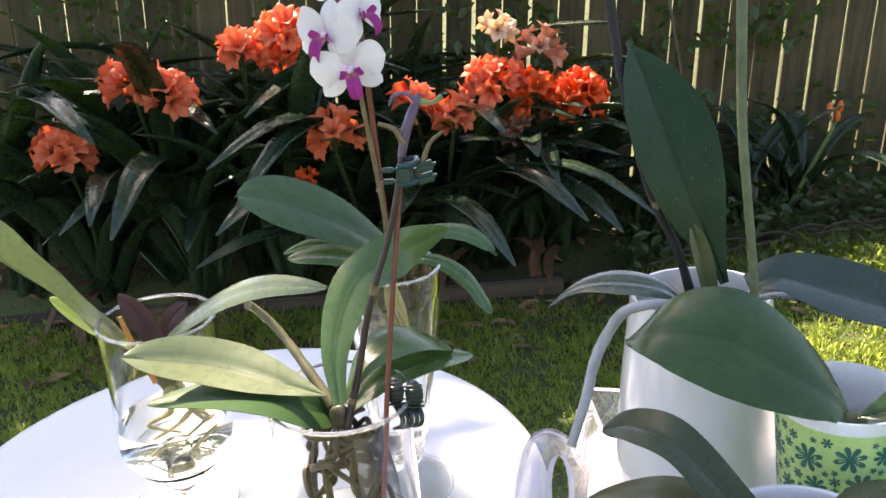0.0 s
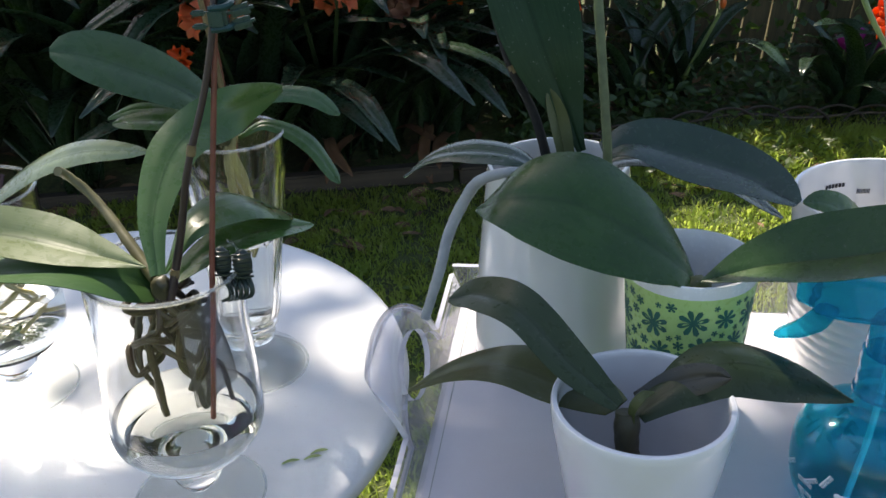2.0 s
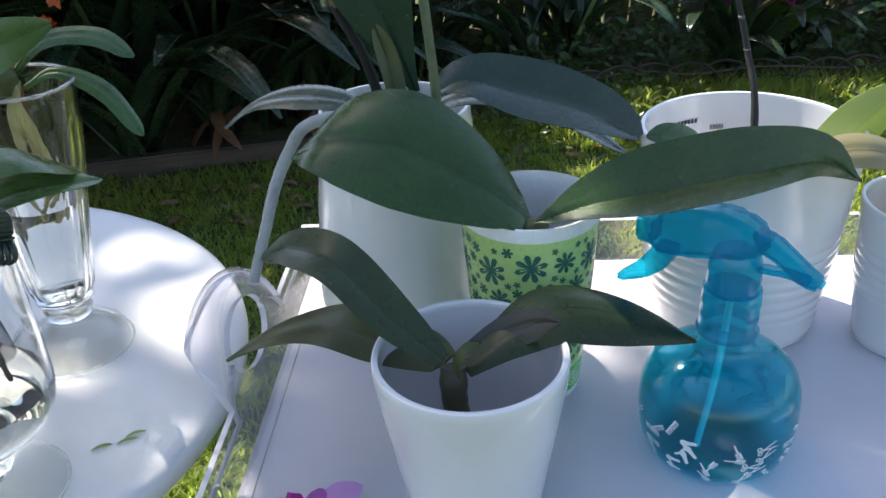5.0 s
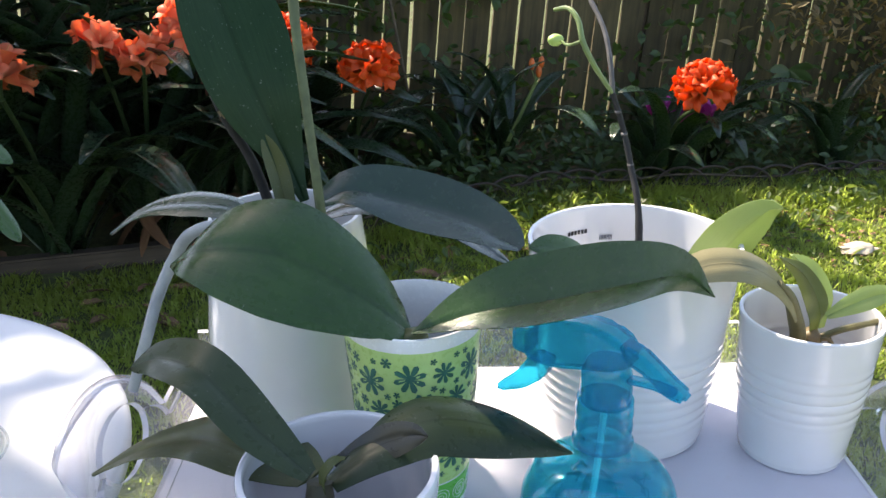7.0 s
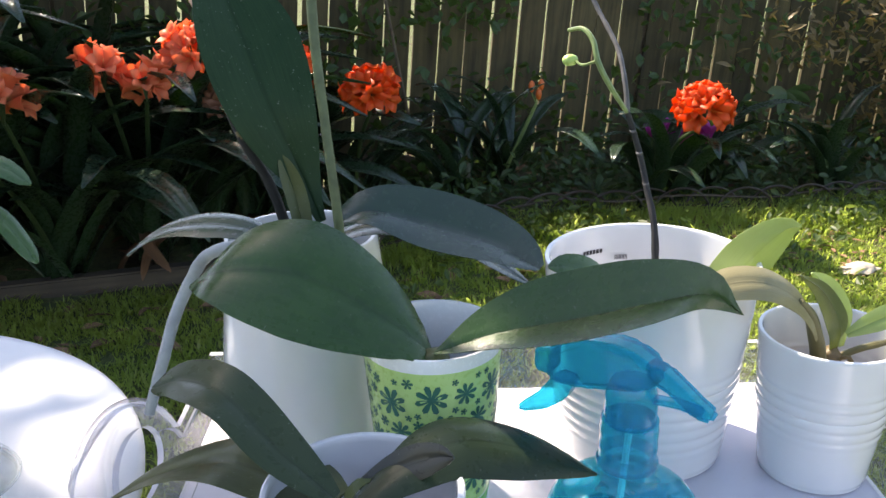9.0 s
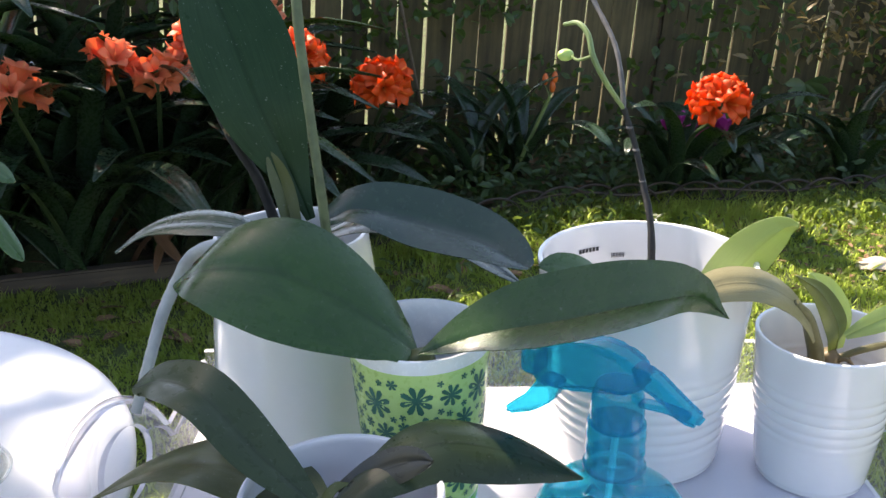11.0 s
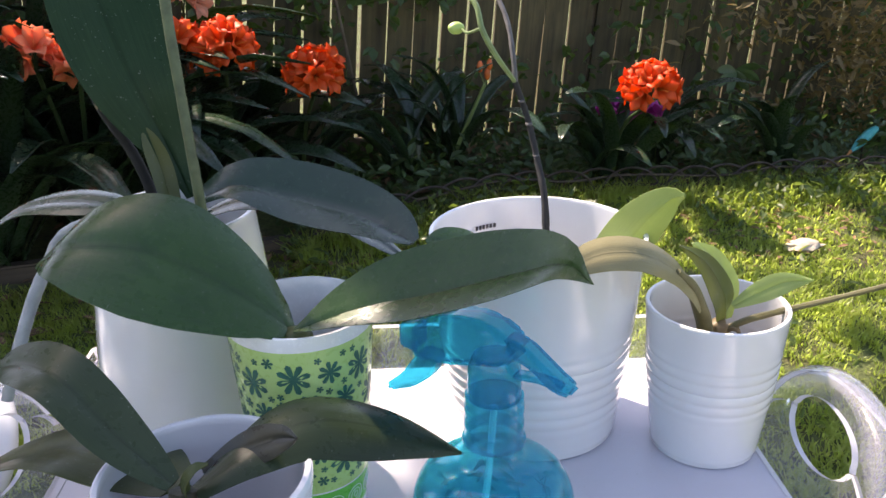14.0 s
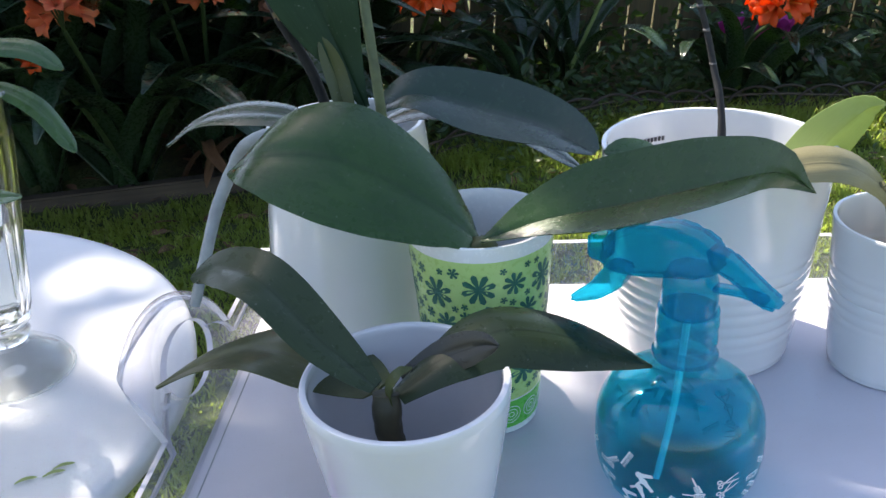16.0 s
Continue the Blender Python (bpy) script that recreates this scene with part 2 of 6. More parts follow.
M_thin = clear_material("thin_clear_glass", (0.965, 0.975, 0.97), 0.03, 1.5, (0.8, 0.82, 0.82), 0.03)
M_acrylic = clear_material("clear_acrylic", (0.955, 0.96, 0.97), 0.04, 1.5, (0.7, 0.7, 0.8), 0.05)
M_grip = clear_material("rolled_acrylic_grip", (0.94, 0.94, 0.97), 0.06, 1.9, (0.72, 0.71, 0.84), 0.17)
M_edge = plain("polished_acrylic_edge", (0.66, 0.66, 0.76), 0.15, vary=0.15, scale=60, bump_amount=0.02, shine=0.6)
see_through(M_edge, M_edge.node_tree.nodes, M_edge.node_tree.links, M_edge.node_tree.nodes["Principled BSDF"], (0.8, 0.8, 0.85), 0.4)
M_water = glass_material("water", (0.985, 0.985, 0.93), 0.0, 1.2)
M_blue = clear_material("clear_blue_plastic", (0.14, 0.905, 0.965), 0.04, 1.5, (0.0, 0.5, 0.68), 0.07)
M_bluehead = clear_material("blue_plastic", (0.03, 0.76, 0.88), 0.06, 1.5, (0.0, 0.38, 0.54), 0.24)
M_bluewater = clear_material("blue_tinted_water", (0.4, 0.94, 0.985), 0.02, 1.25)
M_print = plain("white_print", (0.75, 0.85, 0.9), 0.5, vary=0.05, bump_amount=0)
M_stake = plain("red_brown_stake", (0.16, 0.045, 0.03), 0.4, vary=0.25, scale=80, bump_amount=0.2)
M_spike = plain("purple_brown_stem", (0.034, 0.02, 0.019), 0.42, vary=0.3, scale=70, bump_amount=0.25)
M_darkgreen = plain("dark_green_brown_stem", (0.045, 0.042, 0.02), 0.4, vary=0.4, scale=70, bump_amount=0.3)
M_purple = plain("mauve_stem", (0.11, 0.07, 0.12), 0.45, vary=0.25, scale=70, bump_amount=0.2)
M_darkstem = plain("charcoal_dry_stem", (0.012, 0.012, 0.012), 0.75, vary=0.4, scale=90, bump_amount=0.3)
M_greystem = plain("grey_dry_stem", (0.09, 0.085, 0.085), 0.6, vary=0.3, scale=90, bump_amount=0.3)
M_greenstem = plain("green_stem", (0.16, 0.22, 0.075), 0.4, vary=0.2, scale=60, bump_amount=0.15)
M_greenstake = plain("green_cane", (0.075, 0.1, 0.045), 0.5, vary=0.35, scale=70, bump_amount=0.2)
M_cliviastalk = plain("clivia_stalk", (0.035, 0.06, 0.02), 0.45, vary=0.25, scale=50, bump_amount=0.1)
M_tan = plain("tan_stem", (0.15, 0.11, 0.05), 0.5, vary=0.25, scale=80, bump_amount=0.25)
M_airroot = plain("silver_air_root", (0.34, 0.36, 0.36), 0.55, vary=0.18, scale=60, bump_amount=0.3)
M_root = plain("brown_wet_root", (0.04, 0.028, 0.017), 0.35, vary=0.6, scale=60, bump_amount=0.4)
M_rootpale = plain("olive_root", (0.3, 0.27, 0.11), 0.4, vary=0.3, scale=60, bump_amount=0.3)
M_clip = plain("dark_green_plastic_clip", (0.015, 0.052, 0.048), 0.3, vary=0.1, scale=50, bump_amount=0.05)
M_black = plain("black_plastic", (0.02, 0.035, 0.03), 0.35, vary=0.2, scale=50, bump_amount=0.05)
M_litter = plain("dry_leaf_litter", (0.2, 0.11, 0.055), 0.8, vary=0.5, scale=9.0, bump_amount=0.3)
M_stone = plain("pale_stone", (0.5, 0.42, 0.32), 0.85, vary=0.2, scale=25, bump_amount=0.5)

M_leafA = leaf_material("orchid_leaf_fresh", (0.042, 0.1, 0.03), (0.088, 0.178, 0.05), (0.22, 0.4, 0.07), 0.2, 0.28, 46.0, 0.15, 0.5)
M_leafB = leaf_material("orchid_leaf_mid", (0.034, 0.085, 0.032), (0.076, 0.15, 0.056), (0.19, 0.35, 0.07), 0.18, 0.28, 46.0, 0.15, 0.5)
# Paler leaf green: the sun's glare is put into the base colour.
M_leafC = leaf_material("orchid_leaf_sun_paled", (0.085, 0.13, 0.05), (0.22, 0.27, 0.13), (0.4, 0.5, 0.16), 0.22, 0.28, 46.0, 0.55, 0.5)
M_leafD = leaf_material("orchid_leaf_blue_green", (0.013, 0.035, 0.019), (0.028, 0.062, 0.036), (0.08, 0.16, 0.04), 0.06, 0.22, 46.0, 0.3, 0.5)
M_leafG = leaf_material("orchid_leaf_upright", (0.010, 0.03, 0.014), (0.022, 0.05, 0.023), (0.08, 0.14, 0.03), 0.05, 0.34, 46.0, 0.0, 0.12)
M_leafE = leaf_material("orchid_leaf_broad", (0.012, 0.040, 0.0105), (0.035, 0.083, 0.021), (0.12, 0.26, 0.04), 0.08, 0.27, 46.0, 0.15, 0.34)
M_leafF = leaf_material("orchid_leaf_dark", (0.016, 0.031, 0.014), (0.038, 0.058, 0.028), (0.12, 0.16, 0.04), 0.06, 0.3, 46.0, 0.1, 0.24)
M_leafpurplish = leaf_material("orchid_leaf_purplish", (0.022, 0.024, 0.019), (0.05, 0.05, 0.04), (0.1, 0.08, 0.04), 0.05, 0.28, 46.0, 0.2, 0.34)
# Duller, darker leaf green: the lower leaf's shade is set in its colour.
M_leafshade = leaf_material("orchid_leaf_shaded_green", (0.026, 0.07, 0.022), (0.055, 0.12, 0.036), (0.16, 0.3, 0.05), 0.15, 0.4, 46.0, 0.0, 0.2)
M_leafH = leaf_material("orchid_leaf_yellow_green", (0.1, 0.135, 0.045), (0.19, 0.225, 0.085), (0.4, 0.45, 0.12), 0.3, 0.36)
M_olivestem = plain("olive_stem", (0.12, 0.11, 0.045), 0.45, vary=0.25, scale=80, bump_amount=0.2)
M_leafolive = leaf_material("orchid_leaf_olive", (0.04, 0.06, 0.018), (0.085, 0.105, 0.034), (0.25, 0.28, 0.06), 0.15, 0.42)
M_leafyellow = leaf_material("orchid_leaf_lime", (0.22, 0.31, 0.1), (0.37, 0.46, 0.19), (0.55, 0.66, 0.26), 0.38, 0.38)
M_leafbeige = leaf_material("orchid_leaf_fading", (0.19, 0.175, 0.085), (0.34, 0.31, 0.17), (0.42, 0.38, 0.15), 0.22, 0.45)
M_leafpurple = leaf_material("orchid_leaf_wine", (0.05, 0.02, 0.025), (0.1, 0.04, 0.045), (0.15, 0.04, 0.04), 0.1)
M_clivialeaf = leaf_material("clivia_leaf", (0.010, 0.028, 0.014), (0.028, 0.056, 0.029), (0.16, 0.3, 0.04), 0.15, 0.27, 30.0, 0.2, 0.4)
M_deadleaf = leaf_material("withered_leaf", (0.07, 0.035, 0.018), (0.17, 0.09, 0.045), (0.2, 0.1, 0.04), 0.2, 0.7)
M_vine = leaf_material("creeper_leaf", (0.018, 0.042, 0.014), (0.055, 0.105, 0.032), (0.25, 0.4, 0.06), 0.3, 0.4)
M_cover = leaf_material("groundcover_leaf", (0.016, 0.038, 0.013), (0.045, 0.085, 0.026), (0.15, 0.25, 0.04), 0.2, 0.42)
M_weed = leaf_material("weed_leaf", (0.03, 0.06, 0.015), (0.07, 0.115, 0.03), (0.3, 0.42, 0.07), 0.35, 0.42)
M_russet = leaf_material("russet_shrub_leaf", (0.1, 0.085, 0.035), (0.26, 0.19, 0.085), (0.4, 0.26, 0.07), 0.3, 0.5)
M_treeleaf = leaf_material("tree_leaf", (0.03, 0.06, 0.02), (0.07, 0.12, 0.035), (0.18, 0.3, 0.04), 0.25, 0.45)
M_bark = wood_material("bark", (0.06, 0.045, 0.032), (0.17, 0.13, 0.095))
M_orange = petal_material("orange_petal", (0.95, 0.5, 0.08), (0.85, 0.13, 0.02), (1.0, 0.22, 0.02), 0.45)
M_salmon = petal_material("salmon_petal", (0.95, 0.6, 0.24), (0.97, 0.29, 0.14), (1.0, 0.4, 0.2), 0.5)
# Dull petals: for a faded head, and to darken one head in shade.
M_peach = petal_material("faded_and_shaded_petal", (0.7, 0.4, 0.25), (0.6, 0.3, 0.2), (0.7, 0.35, 0.2), 0.35)
M_cream = petal_material("cream_petal", (0.85, 0.7, 0.45), (0.85, 0.7, 0.54), (0.9, 0.72, 0.5), 0.5)
M_orchidwhite = petal_material("white_petal", (0.78, 0.55, 0.76), (0.92, 0.91, 0.92), (0.9, 0.88, 0.9), 0.35)
M_magenta = petal_material("magenta_lip", (0.85, 0.5, 0.08), (0.45, 0.03, 0.3), (0.5, 0.05, 0.35), 0.3)
M_pink = petal_material("pink_petal", (0.8, 0.55, 0.78), (0.72, 0.42, 0.74), (0.8, 0.5, 0.8), 0.4)
M_lilac = petal_material("purple_lobe", (0.45, 0.1, 0.4), (0.5, 0.16, 0.5), (0.6, 0.2, 0.55), 0.35)
M_budorange = plain("orange_bud", (0.62, 0.13, 0.025), 0.45, vary=0.25, scale=40, bump_amount=0.1)
M_fuchsia = petal_material("fuchsia_petal", (0.65, 0.12, 0.45), (0.6, 0.07, 0.4), (0.75, 0.1, 0.5), 0.4)
M_bud = plain("green_bud", (0.4, 0.55, 0.15), 0.4, vary=0.15, scale=60, bump_amount=0.1)
M_teal = plain("teal_painted_metal", (0.02, 0.3, 0.3), 0.35, vary=0.15, scale=40, bump_amount=0.1)
M_rust = plain("orange_paint", (0.5, 0.2, 0.05), 0.5, vary=0.2, scale=40, bump_amount=0.1)


# ---- builders ----
def mesh_object(name, bm, material, smooth=True):
    me = bpy.data.meshes.new(name)
    if smooth:
        for f in bm.faces:
            f.smooth = True
    bmesh.ops.recalc_face_normals(bm, faces=bm.faces)
    for e in bm.edges:
        if len(e.link_faces) == 2 and e.calc_face_angle(0.0) > 0.75:
            e.smooth = False
    bm.to_mesh(me)
    bm.free()
    me.materials.append(material)
    return new(name, me)


def part(name, bm, material, parent, label="", smooth=True):
    ob = mesh_object(name, bm, material, smooth)
    ob.parent = parent
    if parent.data is None:
        ob.matrix_parent_inverse = Matrix.Translation(-parent.location)
    if label:
        ob["label"] = label
    if material is M_acrylic:
        ob.data.materials.append(M_edge)
        ob.data.materials.append(M_grip)
    if material in (M_acrylic, M_glass, M_thin):
        ob.visible_shadow = False
    return ob


def piece(name, mesh, m, parent):
    """One of many alike pieces on one mesh, placed in its parent's own frame."""
    ob = new(name, mesh)
    ob.parent = parent
    ob.matrix_basis = m
    return ob


def shared(name, bm, material):
    me = bpy.data.meshes.new(name)
    for f in bm.faces:
        f.smooth = True
    bmesh.ops.recalc_face_normals(bm, faces=bm.faces)
    bm.to_mesh(me)
    bm.free()
    me.materials.append(material)
    return me


def thing(name, at, label, category, group="", kind=""):
    e = new(name)
    e.empty_display_size = 0.02
    e.location = at
    tagged(e, label, category, group, kind)
    return e


def spline(pts, count):
    pts = [Vector(p) for p in pts]
    if len(pts) == 2:
        return [pts[0].lerp(pts[1], i / count) for i in range(count + 1)]
    ext = [pts[0] * 2 - pts[1], *pts, pts[-1] * 2 - pts[-2]]
    lens = [0.0]
    for a, b in zip(pts, pts[1:]):
        lens.append(lens[-1] + (b - a).length)
    out = []
    for i in range(count + 1):
        d = lens[-1] * i / count
        k = max(j for j in range(len(pts) - 1) if lens[j] <= d + 1e-9)
        t = (d - lens[k]) / max(1e-9, lens[k + 1] - lens[k])
        p0, p1, p2, p3 = ext[k:k + 4]
        out.append(0.5 * (2 * p1 + (p2 - p0) * t + (2 * p0 - 5 * p1 + 4 * p2 - p3) * t * t + (3 * p1 - p0 - 3 * p2 + p3) * t ** 3))
    return out


def tangents(ps):
    return [(ps[min(i + 1, len(ps) - 1)] - ps[max(i - 1, 0)]).normalized() for i in range(len(ps))]


def leaf(pts, half, side, side_tip=None, fold=0.15, thick=0.0018, base=0.35, widest=0.55, tip=2.2, nu=20, nv=4, round_tip=0.6, wave=0.0, rise=1.0, crease=0.14, side_mid=None):
    """A thick strap or paddle leaf along pts; side points across the blade, fold lifts its edges."""
    bm = bmesh.new()
    uv = bm.loops.layers.uv.new("uv")
    ps = spline(pts, nu)
    ts = tangents(ps)
    s0, s1 = Vector(side), Vector(side_tip or side)
    sm = Vector(side_mid) if side_mid else (s0 + s1) / 2
    pair = fold if hasattr(fold, "__len__") else (fold, fold)
    flip = 1.0
    top, bot = [], []
    for i, (p, t) in enumerate(zip(ps, ts)):
        u = i / nu
        s = s0 * (1 - u) ** 2 + sm * (2 * u * (1 - u)) + s1 * (u * u)
        s = (s - t * s.dot(t)).normalized()
        nrm = t.cross(s)
        if i == 0:
            flip = 1.0 if nrm.z >= 0 else -1.0
        nrm = nrm * flip
        if u < widest:
            w = base + (1 - base) * math.sin(math.pi / 2 * u / widest) ** rise
        else:
            w = max(0.03, 1 - ((u - widest) / (1 - widest)) ** tip) ** round_tip
        w *= half
        a, b = [], []
        for j in range(-nv, nv + 1):
            c = j / nv
            lift = pair[0 if c > 0 else 1] * w * abs(c) ** 1.5 + crease * w * abs(c) * (1 - abs(c)) + wave * half * math.sin(u * 9 + c * 2) * c * c
            th = thick * (0.25 + 0.75 * (1 - c * c))
            groove = thick * 0.35 if j == 0 else 0.0
            q = p + s * (c * w) + nrm * lift
            a.append((bm.verts.new(q + nrm * (th * 0.5 - groove)), u, c * 0.5 + 0.5))
            b.append((bm.verts.new(q - nrm * (th * 0.5 + groove)), u, c * 0.5 + 0.5))
        top.append(a)
        bot.append(b)

    def quad(*vs):
        f = bm.faces.new([v[0] for v in vs])
        for lp, v in zip(f.loops, vs):
            lp[uv].uv = (v[1], v[2])
    for i in range(nu):
        for j in range(2 * nv):
            quad(top[i][j], top[i][j + 1], top[i + 1][j + 1], top[i + 1][j])
            quad(bot[i][j + 1], bot[i][j], bot[i + 1][j], bot[i + 1][j + 1])
        quad(top[i + 1][0], bot[i + 1][0], bot[i][0], top[i][0])
        quad(top[i][-1], bot[i][-1], bot[i + 1][-1], top[i + 1][-1])
    for r in (0, nu):
        for j in range(2 * nv):
            quad(top[r][j], bot[r][j], bot[r][j + 1], top[r][j + 1])
    return bm


def tube(pts, radii, seg=10, count=None, bm=None, knobby=0.0, seed=1):
    bm = bm or bmesh.new()
    count = count or max(4, 6 * (len(pts) - 1))
    ps = spline(pts, count)
    ts = tangents(ps)
    rng = random.Random(seed)
    ref = Vector((0.3, 0.2, 1)) if abs(ts[0].z) < 0.8 else Vector((1, 0.2, 0))
    rings = []
    rr = radii if hasattr(radii, "__len__") else (radii, radii)
    for i, (p, t) in enumerate(zip(ps, ts)):
        x = (ref - t * ref.dot(t)).normalized()
        y = t.cross(x)
        ref = x
        f = i / count * (len(rr) - 1)
        k = min(int(f), len(rr) - 2)
        r = rr[k] + (rr[k + 1] - rr[k]) * (f - k)
        r *= 1 + knobby * rng.uniform(-1, 1)
        rings.append([bm.verts.new(p + (x * math.cos(a) + y * math.sin(a)) * r) for a in (2 * math.pi * j / seg for j in range(seg))])
    for a, b in zip(rings, rings[1:]):
        for j in range(seg):
            bm.faces.new((a[j], a[(j + 1) % seg], b[(j + 1) % seg], b[j]))
    bm.faces.new(rings[0][::-1])
    bm.faces.new(rings[-1])
    return bm


def lathe(profile, seg=48, flutes=0, flute_depth=0.0, flute_z=(0, 0), centre=(0, 0, 0), closed=False):
    """Turns (radius, z) points round the vertical through centre."""
    bm = bmesh.new()
    cx, cy, cz = centre
    rings = []
    for r, z in profile:
        if r < 1e-6:
            rings.append([bm.verts.new((cx, cy, cz + z))])
            continue
        ring = []
        for j in range(seg):
            a = 2 * math.pi * j / seg
            k = 1.0
            if flutes and flute_z[0] < z < flute_z[1]:
                k += flute_depth * (abs(math.cos(a * flutes / 2)) - 0.6)
            ring.append(bm.verts.new((cx + math.cos(a) * r * k, cy + math.sin(a) * r * k, cz + z)))
        rings.append(ring)
    pairs = list(zip(rings, rings[1:]))
    if closed:
        pairs.append((rings[-1], rings[0]))
    for a, b in pairs:
        if len(a) == 1 and len(b) == 1:
            continue
        for j in range(seg):
            if len(a) == 1:
                bm.faces.new((a[0], b[(j + 1) % seg], b[j]))
            elif len(b) == 1:
                bm.faces.new((a[j], a[(j + 1) % seg], b[0]))
            else:
                bm.faces.new((a[j], a[(j + 1) % seg], b[(j + 1) % seg], b[j]))
    return bm


def smooth_profile(pts, count=40):
    return [(max(0.0, p.x), p.y) for p in spline([(r, z, 0) for r, z in pts], count)]


def box(size, at=(0, 0, 0), bevel=0.0, rot=None, bm=None):
    b = bmesh.new()
    bmesh.ops.create_cube(b, size=1.0)
    bmesh.ops.scale(b, vec=size, verts=b.verts)
    if bevel:
        bmesh.ops.bevel(b, geom=list(b.edges), offset=bevel, segments=2, affect='EDGES')
    m = Matrix.Translation(at) @ (rot or Matrix.Identity(4))
    bmesh.ops.transform(b, matrix=m, verts=b.verts)
    if bm is None:
        return b
    me = bpy.data.meshes.new("tmp")
    b.to_mesh(me)
    b.free()
    bm.from_mesh(me)
    bpy.data.meshes.remove(me)
    return bm


def blob(radius, at, squash=(1, 1, 1), rough=0.12, seed=0, subdiv=3, bm=None):
    b = bmesh.new()
    bmesh.ops.create_icosphere(b, subdivisions=subdiv, radius=1.0)
    for v in b.verts:
        k = 1 + rough * noise.noise(v.co * 1.7 + Vector((seed * 3.1, seed, 0)))
        v.co = Vector((v.co.x * squash[0], v.co.y * squash[1], v.co.z * squash[2])) * radius * k + Vector(at)
    if bm is None:
        return b
    me = bpy.data.meshes.new("tmp")
    b.to_mesh(me)
    b.free()
    bm.from_mesh(me)
    bpy.data.meshes.remove(me)
    return bm


def step(a, b, x):
    t = min(1.0, max(0.0, (x - a) / (b - a)))
    return t * t * (3 - 2 * t)


def ground_z(x, y):
    return -0.04 - 0.029 * (max(-4.0, min(5.0, x)) - 0.2) + 0.14 * step(0.25, 1.3, x) * step(1.0, 2.4, y) + 0.07 * step(2.55, 3.0, y) + 0.012 * noise.noise(Vector((x * 2.3, y * 2.3, 0)))


# ---- ground ----
def build_ground():
    xs = sorted({round(v, 3) for v in np.concatenate([np.linspace(-40, 40, 21), np.linspace(-3.5, 4.5, 81)])})
    ys = sorted({round(v, 3) for v in np.concatenate([np.linspace(-40, 40, 21), np.linspace(-1.0, 5.0, 61)])})
    verts = [(x, y, ground_z(x, y)) for y in ys for x in xs]
    nx = len(xs)
    faces = [(j * nx + i, j * nx + i + 1, (j + 1) * nx + i + 1, (j + 1) * nx + i) for j in range(len(ys) - 1) for i in range(nx - 1)]
    me = bpy.data.meshes.new("ground")
    me.from_pydata(verts, [], faces)
    for f in me.polygons:
        f.use_smooth = True
    me.materials.append(M_earth)
    tagged(new("ground", me), "brown garden soil under thin lawn turf", "ground", kind="structure")


build_ground()


def bed_edge(x):
    """How far back the lawn reaches before the flower bed begins."""
    return 2.62 if x < 0.6 else 2.62 - 0.1 * (x - 0.6)


def build_grass():
    """Tufts of bent blades, thick and thin by turns, longer along the bed."""
    rng = np.random.default_rng(4)
    verts, faces = [], []
    tufts = 0
    while tufts < 27000:
        far = tufts >= 22000
        x, y = (rng.uniform(-5.0, 6.0), rng.uniform(-5.0, 2.9)) if far else (rng.uniform(-2.2, 3.6), rng.uniform(0.95, 2.9))
        edge = bed_edge(x) + 0.06 * noise.noise(Vector((x * 6, 1, 0)))
        if y > edge:
            continue
        tufts += 1
        thick = 0.55 + 0.75 * noise.noise(Vector((x * 2.1, y * 2.1, 3))) + 0.5 * noise.noise(Vector((x * 8, y * 8, 6)))
        if rng.random() > 0.35 + thick:
            continue
        tall = 0.7 + 0.9 * max(0.0, thick) * rng.uniform(0.4, 1.0) + 2.3 * step(-0.34, -0.02, y - edge) * (x > 0.55)
        side = rng.uniform(0, 6.283)
        for b in range(5 if far else int(rng.integers(6, 12))):
            bx, by = x + rng.normal(0, 0.011), y + rng.normal(0, 0.011)
            h = rng.uniform(0.010, 0.030) * tall
            a = side + rng.normal(0, 1.3)
            lean, w = rng.uniform(0.25, 1.5) * h, rng.uniform(0.0013, 0.0030) * (2.5 if far else 1.0)
            c, q = math.cos(a), math.sin(a)
            z = ground_z(bx, by) - 0.004
            k = len(verts)
            px, py = -q * w, c * w
            verts += [(bx - px, by - py, z), (bx + px, by + py, z), (bx + c * lean * 0.4 + px * 0.8, by + q * lean * 0.4 + py * 0.8, z + h * 0.7),
                      (bx + c * lean * 0.4 - px * 0.8, by + q * lean * 0.4 - py * 0.8, z + h * 0.7), (bx + c * lean, by + q * lean, z + h)]
            faces += [(k, k + 1, k + 2, k + 3), (k + 3, k + 2, k + 4)]
    me = bpy.data.meshes.new("lawn_grass")
    me.from_pydata(verts, [], faces)
    me.materials.append(M_grass)
    tagged(new("lawn_grass", me), "short tufted green lawn grass in dappled sunlight", "grass", kind="stuff")


build_grass()


